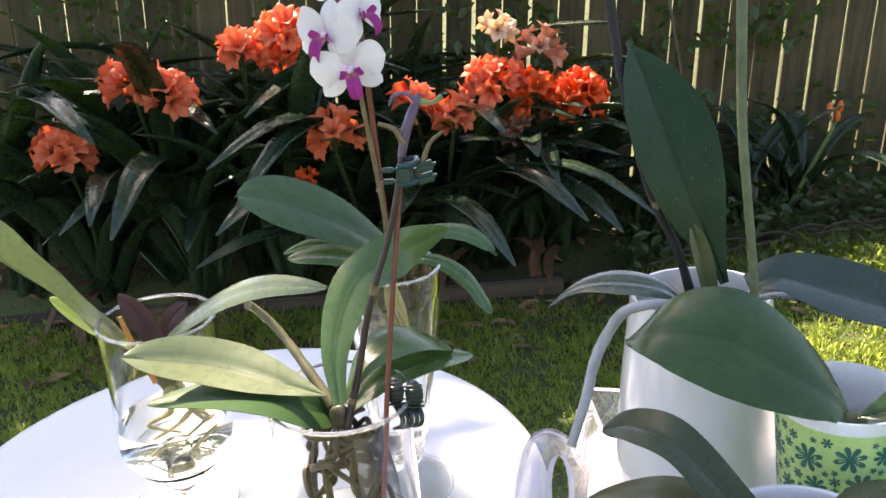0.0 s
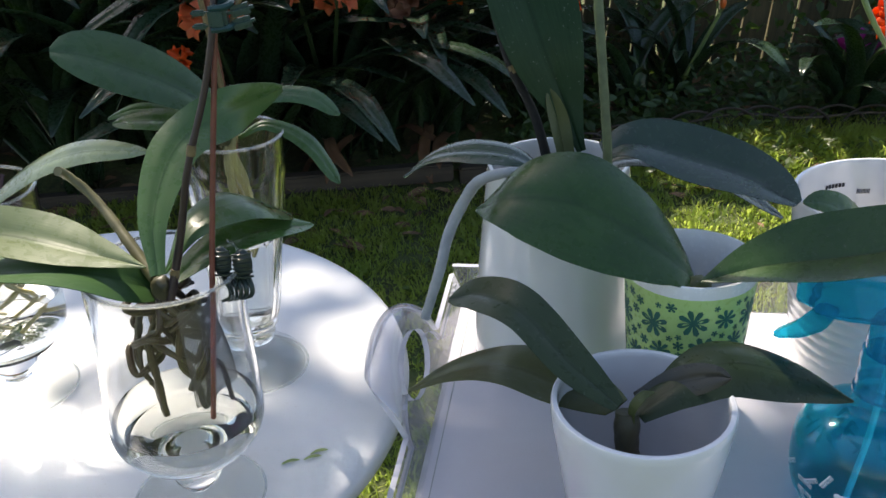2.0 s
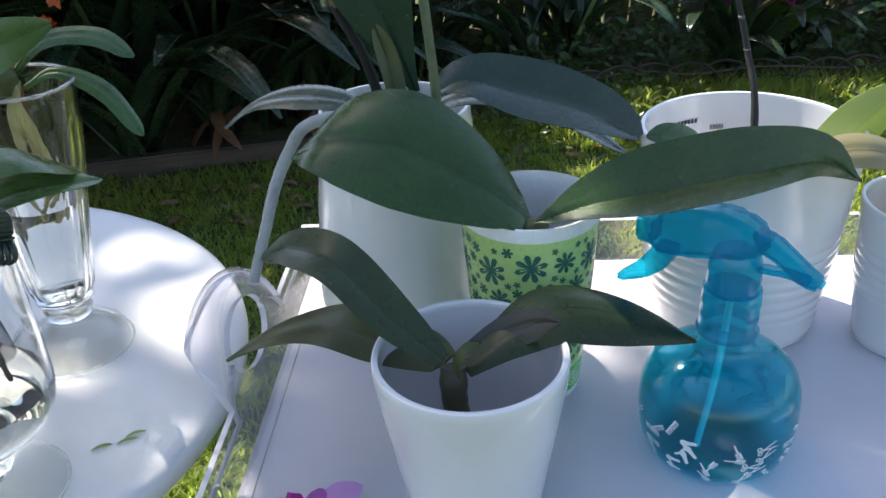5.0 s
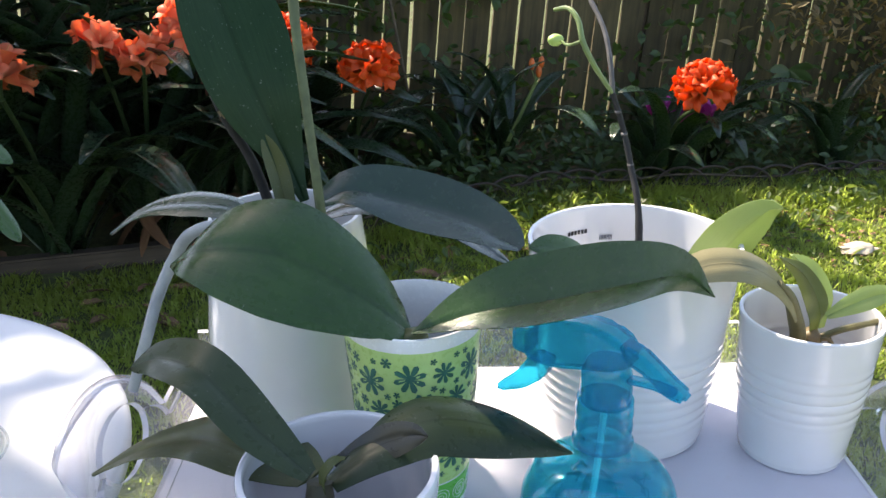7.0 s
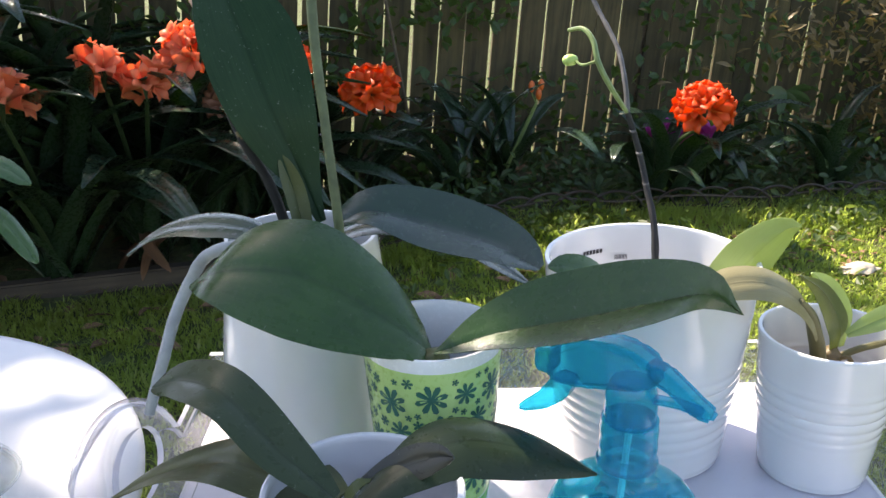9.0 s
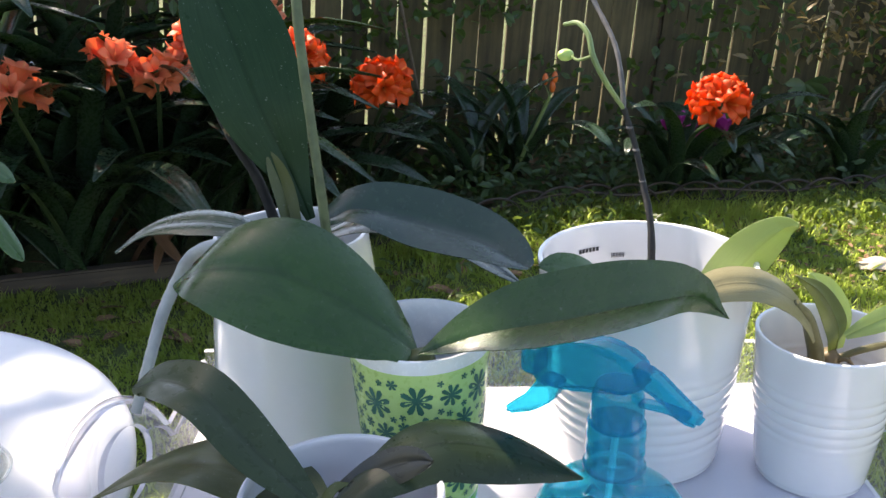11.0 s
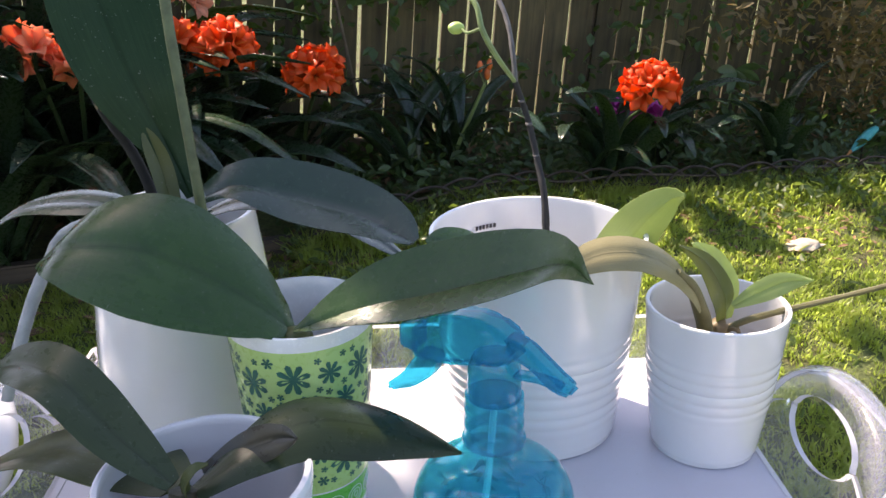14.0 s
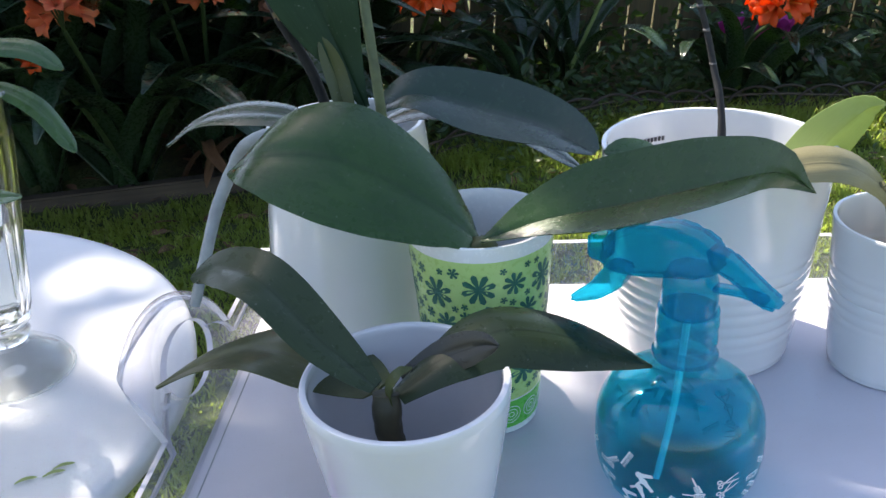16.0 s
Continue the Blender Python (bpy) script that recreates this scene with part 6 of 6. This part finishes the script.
def clivia_flower_mesh(material):
    parts = []
    for k in range(6):
        a = 2 * math.pi * k / 6
        d = Vector((math.cos(a), math.sin(a), 0))
        z = Vector((0, 0, 1))
        w = 0.0145 if k % 2 else 0.012
        b = leaf([z * 0.0 + d * 0.002, z * 0.02 + d * 0.008, z * 0.037 + d * 0.018, z * 0.045 + d * 0.034], w, (-d.y, d.x, 0), fold=0.25, thick=0.0008, base=0.3, widest=0.66, tip=1.7, round_tip=0.95, nu=7, nv=1)
        me = bpy.data.meshes.new("tmp")
        b.to_mesh(me)
        b.free()
        parts.append(me)
    bm = bmesh.new()
    for me in parts:
        bm.from_mesh(me)
        bpy.data.meshes.remove(me)
    tube([(0, 0, 0.005), (0.002, 0, 0.03), (0.004, 0, 0.05)], 0.0012, 4, 3, bm)
    return shared("clivia_flower", bm, material)


CLIVIA_LEAVES = clivia_meshes()
CLIVIA_FLOWERS = [clivia_flower_mesh(m) for m in (M_orange, M_salmon, M_peach, M_cream)]
DEAD_LEAF = shared("withered_leaf", leaf([(0, 0, 0.03), (0.07, 0.01, 0.05), (0.15, 0.0, 0.03), (0.24, 0.03, -0.02)], 0.02, (0, 1, 0), fold=0.35, thick=0.0015, base=0.7, nu=10, nv=2), M_deadleaf)


def clivia(x, y, count, size, seed, heads=(), dead=0, toward=-90, spread=130, label="clump of dark green strap-leaved clivia", lift=0.0):
    """A clump of strap leaves with flower heads: (place, radius, flowers, colour)."""
    z = ground_z(x, y) - 0.01
    rng = random.Random(seed)
    p = thing("clivia_plant", (x, y, z), label, "clivia", "clivia clumps")
    for i in range(count):
        a = toward + rng.uniform(-spread, spread)
        me = rng.choice(CLIVIA_LEAVES[2:])
        s = size * rng.uniform(0.75, 1.15)
        piece("leaf", me, pose(rng.uniform(-0.04, 0.04), rng.uniform(-0.04, 0.04), rng.uniform(0, 0.05), rng.uniform(-16, 16), rng.uniform(-22, 12) - lift, a) @ Matrix.Diagonal((s, s * min(1.0, 1.0 / s) * 1.15, s, 1)), p)
    for i in range(dead):
        piece("dead_leaf", DEAD_LEAF, pose(rng.uniform(-0.1, 0.1), rng.uniform(-0.15, 0), rng.uniform(0, 0.1), 0, rng.uniform(-10, 50), toward + rng.uniform(-80, 80)), p)["label"] = "withered brown leaf"
    for c, r, flowers, tone in heads:
        o = Vector((x, y, z))
        top = Vector(c)
        stalk = part("flower_stalk", tube([o + Vector((0, 0, 0.02)), o.lerp(top, 0.5) + Vector((0, 0.03, 0.04)), top + Vector((0, 0.01, -r * 0.75))], (0.008, 0.007, 0.006), 8, 12), M_cliviastalk, p, "thick green flower stalk")
        for i in range(flowers):
            f = (i + 0.5) / flowers
            ph = i * 2.39996 + rng.uniform(-0.2, 0.2)
            cz = 1 - 1.35 * f
            sz = math.sqrt(max(0, 1 - cz * cz))
            d = Vector((math.cos(ph) * sz, math.sin(ph) * sz, cz)).normalized()
            m = Matrix.Translation(top - o + d * max(0.0, r - 0.055) + Vector((0, 0, -0.1 * r))) @ d.to_track_quat('Z', 'X').to_matrix().to_4x4() @ Matrix.Rotation(rng.uniform(0, 6), 4, 'Z')
            s = rng.uniform(1.0, 1.45) * min(1.0, r / 0.055)
            piece("flower", CLIVIA_FLOWERS[tone], m @ Matrix.Diagonal((s, s, s, 1)), p)
        for i in range(min(flowers, 8)):
            d = Vector((rng.uniform(-1, 1), rng.uniform(-1, 1), rng.uniform(0.2, 1))).normalized()
            part("pedicel", tube([top + Vector((0, 0.01, -r * 0.78)), top + d * r * 0.25], 0.0022, 5, 3), M_cliviastalk, p)
    return p


CLIVIA_HEADS = {
    0: [((-1.081, 2.40, 0.626), 0.085, 15, 1)],
    1: [((-0.89, 2.50, 0.785), 0.085, 15, 1), ((-0.796, 2.49, 0.746), 0.075, 12, 1)],
    2: [((-0.594, 2.60, 0.843), 0.062, 9, 1)],
    3: [((-0.455, 2.60, 0.88), 0.085, 14, 1), ((-0.484, 2.61, 0.808), 0.05, 7, 1)],
    4: [((-0.313, 2.32, 0.627), 0.075, 8, 1), ((-0.394, 2.3, 0.521), 0.035, 3, 0)],
    5: [((-0.093, 2.50, 0.661), 0.07, 8, 1), ((0.01, 2.45, 0.629), 0.062, 7, 1)],
    # The second, low head gets the dull tone as painted shade.
    6: [((0.145, 2.65, 0.675), 0.098, 20, 1), ((0.227, 2.7, 0.528), 0.075, 10, 2), ((0.167, 2.72, 0.833), 0.06, 4, 3), ((0.293, 2.72, 0.764), 0.07, 6, 2)],
    7: [((0.385, 2.60, 0.629), 0.088, 22, 0), ((0.26, 2.62, 0.644), 0.07, 9, 0)],
}


def build_bed():
    bases = [(-1.22, 2.78), (-0.98, 2.86), (-0.70, 2.9), (-0.48, 2.92), (-0.30, 2.72), (-0.05, 2.82), (0.14, 2.92), (0.42, 3.02),
             (-1.5, 2.82), (-0.85, 2.7), (-0.55, 2.74), (-0.12, 2.98), (0.10, 2.86), (-1.1, 3.0), (-0.65, 3.05), (0.30, 2.86)]
    for i, (x, y) in enumerate(bases):
        clivia(x, y, 25 if i < 7 else 17, (1.42 if x < 0 else 1.12) if i < 7 else (1.75 if x < 0 else 1.0), 40 + i, CLIVIA_HEADS.get(i, ()), 2 if i in (5, 12, 15, 0) else 0, lift=0 if i < 7 else 10)
    clivia(0.62, 2.92, 10, 0.75, 70, [((0.640, 2.63, 0.537), 0.085, 22, 0)], label="clivia with one dense orange flower head")
    clivia(1.62, 2.62, 13, 0.75, 71, [((1.640, 2.40, 0.464), 0.088, 24, 0)], label="clivia with one dense orange flower head", spread=170)
    clivia(1.15, 2.92, 12, 0.72, 72, (), label="young clivia with an orange bud cluster", spread=170)
    clivia(2.32, 2.62, 9, 0.72, 73, (), spread=170)
    clivia(0.98, 2.88, 9, 0.66, 74, (), spread=170)
    clivia(1.95, 2.78, 8, 0.6, 75, (), spread=170)
    buds = thing("clivia_bud_cluster", (1.15, 2.90, ground_z(1.15, 2.9)), "cluster of closed orange clivia buds on a stalk", "flower")
    part("stalk", tube([(1.15, 2.90, ground_z(1.15, 2.9)), (1.18, 2.84, 0.25), (1.24, 2.79, 0.425)], (0.008, 0.006), 8), M_greenstem, buds)
    for dx, dz in ((-0.022, 0.062), (0.012, 0.066), (0.004, 0.035)):
        q = Vector((1.243 + dx, 2.785, 0.425 + dz))
        part("pedicel", tube([(1.24, 2.79, 0.425), tuple(q - Vector((0, 0, 0.02)))], 0.002, 5, 4), M_greenstem, buds)
        part("bud", blob(0.021, q, (0.5, 0.5, 1.0), 0.06, 2, 2), M_budorange, buds, "closed orange bud")


def build_edging():
    e = thing("garden_edging", (1.6, 2.5, 0.1), "low woven dark wire hoop edging along the bed", "garden edging")
    x = 0.62
    k = 0
    while x < 3.1:
        y = bed_edge(x) - 0.02
        z = ground_z(x, y)
        w = 0.22
        pts = []
        for i in range(9):
            t = math.pi * i / 8
            xx = x + w / 2 - math.cos(t) * w / 2
            pts.append((xx, bed_edge(xx) - 0.02 + 0.008 * (k % 2), ground_z(xx, y) - 0.01 + 0.125 * math.sin(t) ** 0.8))
        part("hoop", tube(pts, 0.0042, 6, 20, knobby=0.12, seed=k), M_wire, e)
        x += 0.115
        k += 1
    for dz in (0.05, 0.085):
        pts = [(0.6 + i * 0.1, bed_edge(0.6 + i * 0.1) - 0.016 + 0.006 * math.sin(i * 2.1), ground_z(0.6 + i * 0.1, 2.5) + dz + 0.006 * math.sin(i * 1.3)) for i in range(26)]
        part("rail", tube(pts, 0.0045, 6, 110, knobby=0.15, seed=4), M_wire, e, "twisted dark rail")
    s = thing("timber_edge", (-0.6, 2.68, 0.0), "low dark timber sleeper edging the flower bed", "garden edging")
    part("sleeper", box((2.1, 0.05, 0.06), (-0.72, 2.665, ground_z(-0.5, 2.66) + 0.012), 0.006), M_sleeper, s)
    part("sleeper", box((0.42, 0.05, 0.06), (0.56, 2.655, ground_z(0.5, 2.66) + 0.012), 0.006), M_sleeper, s)


def build_background_plants():
    rng = random.Random(6)
    spots = []
    for k in range(2200):
        x = rng.uniform(0.75, 4.0)
        z = 0.1 + rng.random() ** 1.4 * 1.0
        dens = noise.noise(Vector((x * 2.2, z * 2.2, 5)))
        if dens < -0.15 + 0.2 * (z > 0.5):
            continue
        spots.append((x, fence_y(x) - rng.uniform(0.03, 0.16), z))
    for k in range(800):
        x, z = rng.uniform(0.35, 1.4), rng.uniform(0.25, 1.1)
        if noise.noise(Vector((x * 3.1, z * 3.1, 33))) > 0.04:
            spots.append((x, fence_y(x) - rng.uniform(0.03, 0.16), z))
    for k in range(2200):
        x, z = rng.uniform(-2.0, 0.75), rng.uniform(0.45, 1.35)
        if noise.noise(Vector((x * 2.6, z * 2.6, 15))) < -0.08:
            continue
        spots.append((x, fence_y(x) - rng.uniform(0.03, 0.2), z))
    scatter_leaves("fence_creeper", "dark green creeper leaves growing on the fence", "creeper", spots, 0.05, M_vine, 3, 1.2, broad=0.6)
    spots = []
    for k in range(2600):
        x, z = rng.gauss(2.95, 0.4), abs(rng.gauss(0.35, 0.26)) + 0.08
        if noise.noise(Vector((x * 4, z * 4, 9))) < -0.12:
            continue
        spots.append((x, rng.uniform(2.75, 3.05), z))
    scatter_leaves("russet_shrub", "fine-leaved reddish-brown shrub against the fence", "shrub", spots, 0.055, M_russet, 5, 1.0, broad=0.32)
    spots = []
    for k in range(2800):
        x = rng.uniform(0.5, 3.2)
        spots.append((x, rng.uniform(bed_edge(x) + 0.05, 3.1), ground_z(x, 2.8) + abs(rng.gauss(0.03, 0.08))))
    scatter_leaves("bed_groundcover", "low dark green groundcover in the flower bed", "groundcover", spots, 0.05, M_cover, 8, 0.9)
    spots = []
    for k in range(2600):
        x = rng.uniform(0.5, 3.2)
        d = abs(rng.gauss(0, 0.17))
        if noise.noise(Vector((x * 5, d * 5, 21))) < -0.15:
            continue
        y = bed_edge(x) - d
        spots.append((x, y, ground_z(x, y) + rng.uniform(0.01, 0.11) * max(0.2, 1 - d * 2)))
    for k in range(1500):
        x, y = rng.uniform(0.1, 3.2), rng.uniform(1.3, 2.55)
        if noise.noise(Vector((x * 4, y * 4, 41))) > 0.12:
            spots.append((x, y, ground_z(x, y) + rng.uniform(0.012, 0.028)))
    scatter_leaves("lawn_weeds", "leafy green weeds growing along the bed edge", "weeds", spots, 0.036, M_weed, 23, 1.0, broad=0.45)
    spots = []
    for k in range(460):
        x = rng.uniform(-1.8, 3.2)
        y = rng.uniform(2.2, 3.1)
        spots.append((x, y, ground_z(x, y) + 0.012))
    scatter_leaves("leaf_litter", "dry brown fallen leaves on the soil", "leaf litter", spots, 0.075, M_litter, 12, 0.35, broad=0.4)
    spots = []
    for k in range(240):
        x, y = rng.gauss(2.1, 0.4), rng.gauss(2.12, 0.12)
        spots.append((x, y, ground_z(x, y) + 0.016))
    scatter_leaves("lawn_litter", "small dry brown scraps lying in the grass", "leaf litter", spots, 0.03, M_litter, 14, 0.3, broad=0.4)
    spots = [(rng.uniform(-2.6, -1.5), rng.uniform(2.9, 3.2), rng.uniform(0.1, 1.15)) for k in range(700)]
    scatter_leaves("corner_shrub", "dark green shrub in the shaded fence corner", "shrub", spots, 0.06, M_vine, 18, 1.1, broad=0.5)
    f = thing("cyclamen_plant", (1.75, 2.92, ground_z(1.75, 2.9)), "small magenta flowers in the shaded bed", "flower")
    for k in range(14):
        c = Vector((1.76 + rng.uniform(-0.17, 0.2), 2.78 + rng.uniform(-0.05, 0.05), 0.255 + rng.uniform(-0.03, 0.03)))
        fl = part("flower", tube([(c.x, c.y, ground_z(c.x, c.y)), (c.x, c.y, c.z)], 0.002, 5, 4), M_greenstem, f, "magenta flower")
        for q in range(5):
            a = q * 1.257 + k
            d = Vector((math.cos(a), math.sin(a), 0.5))
            part("petal", leaf([c, c + d * 0.018 + Vector((0, 0, 0.01)), c + d * 0.034 + Vector((0, 0, 0.03))], 0.017, (-d.y, d.x, 0), thick=0.0008, nu=5, nv=1), M_fuchsia, fl)
    h = thing("palmate_plant", (2.28, 2.95, ground_z(2.28, 2.95)), "young plant with one palmate green leaf", "plant")
    stem = part("stem", tube([(2.28, 2.95, ground_z(2.28, 2.95)), (2.30, 2.92, 0.2), (2.311, 2.9, 0.378)], (0.006, 0.003), 6), M_greenstem, h)
    for a in (-150, -110, -60, -20, 20, 160):
        d = Vector((math.cos(radians(a)), -0.2, math.sin(radians(a)) * 0.7))
        c = Vector((2.311, 2.9, 0.378))
        part("leaflet", leaf([c, c + d * 0.05, c + d * 0.105 + Vector((0, 0, -0.015))], 0.017, (d.z, 0.3, -d.x), thick=0.001, base=0.3, nu=8, nv=2), M_vine, h)
    cane = thing("bare_cane", (0.86, 3.1, ground_z(0.86, 3.1)), "thin bare brown cane leaning by the fence", "cane")
    part("rod", tube([(0.91, 3.08, ground_z(0.86, 3.1)), (0.85, 3.1, 0.45), (0.745, 3.12, 1.1)], 0.006, 7, 10), M_rail, cane)
    b = thing("garden_ornament", (2.675, 2.58, ground_z(2.675, 2.58)), "teal metal bird ornament on a rod in the bed", "ornament")
    part("rod", tube([(2.675, 2.58, ground_z(2.675, 2.58)), (2.675, 2.58, 0.155)], 0.003, 6, 3), M_wire, b)
    part("body", tube([(2.605, 2.56, 0.115), (2.645, 2.57, 0.14), (2.695, 2.58, 0.17), (2.735, 2.59, 0.185)], (0.006, 0.017, 0.02, 0.012), 10, 14), M_teal, b)
    part("beak", tube([(2.58, 2.555, 0.1), (2.607, 2.562, 0.117)], (0.001, 0.008), 7, 4), M_rust, b)
    tagged(mesh_object("flat_stone", blob(0.055, (1.95, 2.0, ground_z(1.95, 2.0) + 0.012), (1.1, 0.6, 0.3), 0.5, 4), M_stone), "flat pale stone lying in the lawn", "stone")


def build_tree():
    """The unseen tree added past the fence to throw the broken shade."""
    t = thing("tree", (-1.6, 5.6, 0.0), "unseen leafy tree added beyond the fence to cast dappled shade", "tree")
    trunk = tube([(-1.6, 5.6, -0.05), (-1.55, 5.5, 1.7), (-1.5, 5.3, 2.8), (-1.2, 4.9, 4.2)], (0.18, 0.14, 0.11, 0.05), 12, 24, knobby=0.05)
    for p in (((-1.52, 5.4, 2.4), (-2.3, 5.0, 3.4), (-3.0, 4.6, 4.0)), ((-1.5, 5.3, 2.8), (-0.5, 4.9, 3.6), (0.7, 4.7, 4.1)), ((-1.5, 5.3, 2.8), (-1.2, 4.3, 3.8), (-1.0, 3.5, 4.0)), ((-1.55, 5.45, 2.2), (-2.0, 5.9, 3.6), (-2.3, 6.1, 4.3))):
        tube(p, (0.065, 0.04, 0.012), 8, 12, trunk)
    part("trunk", trunk, M_bark, t)
    rng = random.Random(90)
    spots = []
    drift = Vector((-TO_SUN.x / TO_SUN.z, -TO_SUN.y / TO_SUN.z))
    for k in range(26000):
        gx, gy, z = rng.uniform(-2.4, 3.2), rng.uniform(0.2, 3.3), rng.uniform(3.3, 4.9)
        if rng.random() > crown_density(gx, gy):
            continue
        spots.append((gx - drift.x * (z - 0.7), gy - drift.y * (z - 0.7), z))
    crown = scatter_leaves("crown", "", "", spots, 0.115, M_treeleaf, 91, 0.8, broad=0.6)
    crown.parent = t
    crown.matrix_parent_inverse = Matrix.Translation(-t.location)


# Gaps left in the unseen crown so that sun falls on chosen places.
LIT_SPOTS = [(-0.36, 0.57, 0.11, 0.10), (-0.22, 0.80, 0.06, 0.06), (-0.032, 0.872, 0.052, 0.05), (-0.012, 0.76, 0.05, 0.055), (-0.01, 0.612, 0.055, 0.03), (-0.19, 0.63, 0.065, 0.05), (-0.068, 0.535, 0.05, 0.04), (0.30, 0.462, 0.07, 0.06), (0.09, 2.66, 0.15, 0.2), (-0.30, 1.74, 0.15, 0.13), (0.42, 2.95, 0.22, 0.09), (0.78, 2.86, 0.2, 0.12)]
LIT_HEADS = [(c[0] - 0.39 * (0.7 - c[2]), c[1] + 0.744 * (0.7 - c[2]), 0.10, 0.08) for i in (0, 1, 3, 4, 5, 6, 7) for c, r, n, tone in CLIVIA_HEADS[i]]


def crown_density(x, y):
    """How thick the crown is along the sun's ray that comes down at x, y: clumps with gaps between, set to place sun
    and shade.
    """
    n = noise.noise(Vector((x * 5.5, y * 5.5, 2.2))) * 0.6 + noise.noise(Vector((x * 2.0, y * 2.0, 7.7))) * 0.5
    for gx, gy, rx, ry in LIT_SPOTS + LIT_HEADS:
        if ((x - gx) / rx) ** 2 + ((y - gy) / ry) ** 2 < 1:
            return 0.0
    if y > 2.84 and x > 0.62:
        return 0.85 if n > -0.22 else 0.0
    if y > 1.5 and x > -1.0:
        if y > 2.45 and x < 0.9:
            if x < 0.05:
                return 0.9 if noise.noise(Vector((x * 5.5, y * 5.5, 12.0))) < -0.15 else 0.0
            return 0.7 if n > 0.4 else 0.0
        return 0.8 if n > (-0.3 if x < 0.6 else (0.3 if y > 1.95 else -0.32)) else 0.0
    if 0.08 < x < 0.3 and 0.55 < y < 0.76:
        return 1.0
    if 0.06 < x < 0.46 and 0.3 < y < 0.74 - 0.22 * x:
        return 1.0
    if x <= 0.06 and y < 1.2:
        n += 0.3 * noise.noise(Vector((x * 11, y * 11, 4.4)))
        return 0.9 if n > (-0.06 if x < -0.13 else -0.15) else 0.0
    if x < 0.2:
        return 0.8 if n > -0.05 else 0.0
    if y > 0.98:
        return 0.85 if n > -0.32 else 0.0
    return 0.7 if n > 0.34 else 0.0


build_fence()
build_round_table()
build_tray()
build_left_orchid()
build_front_orchid()
build_back_orchid()
build_front_pot()
build_mug()
build_big_pot()
build_ribbed_pots()
build_sprayer()
build_fallen_flower()
build_bed()
build_edging()
build_background_plants()
build_tree()
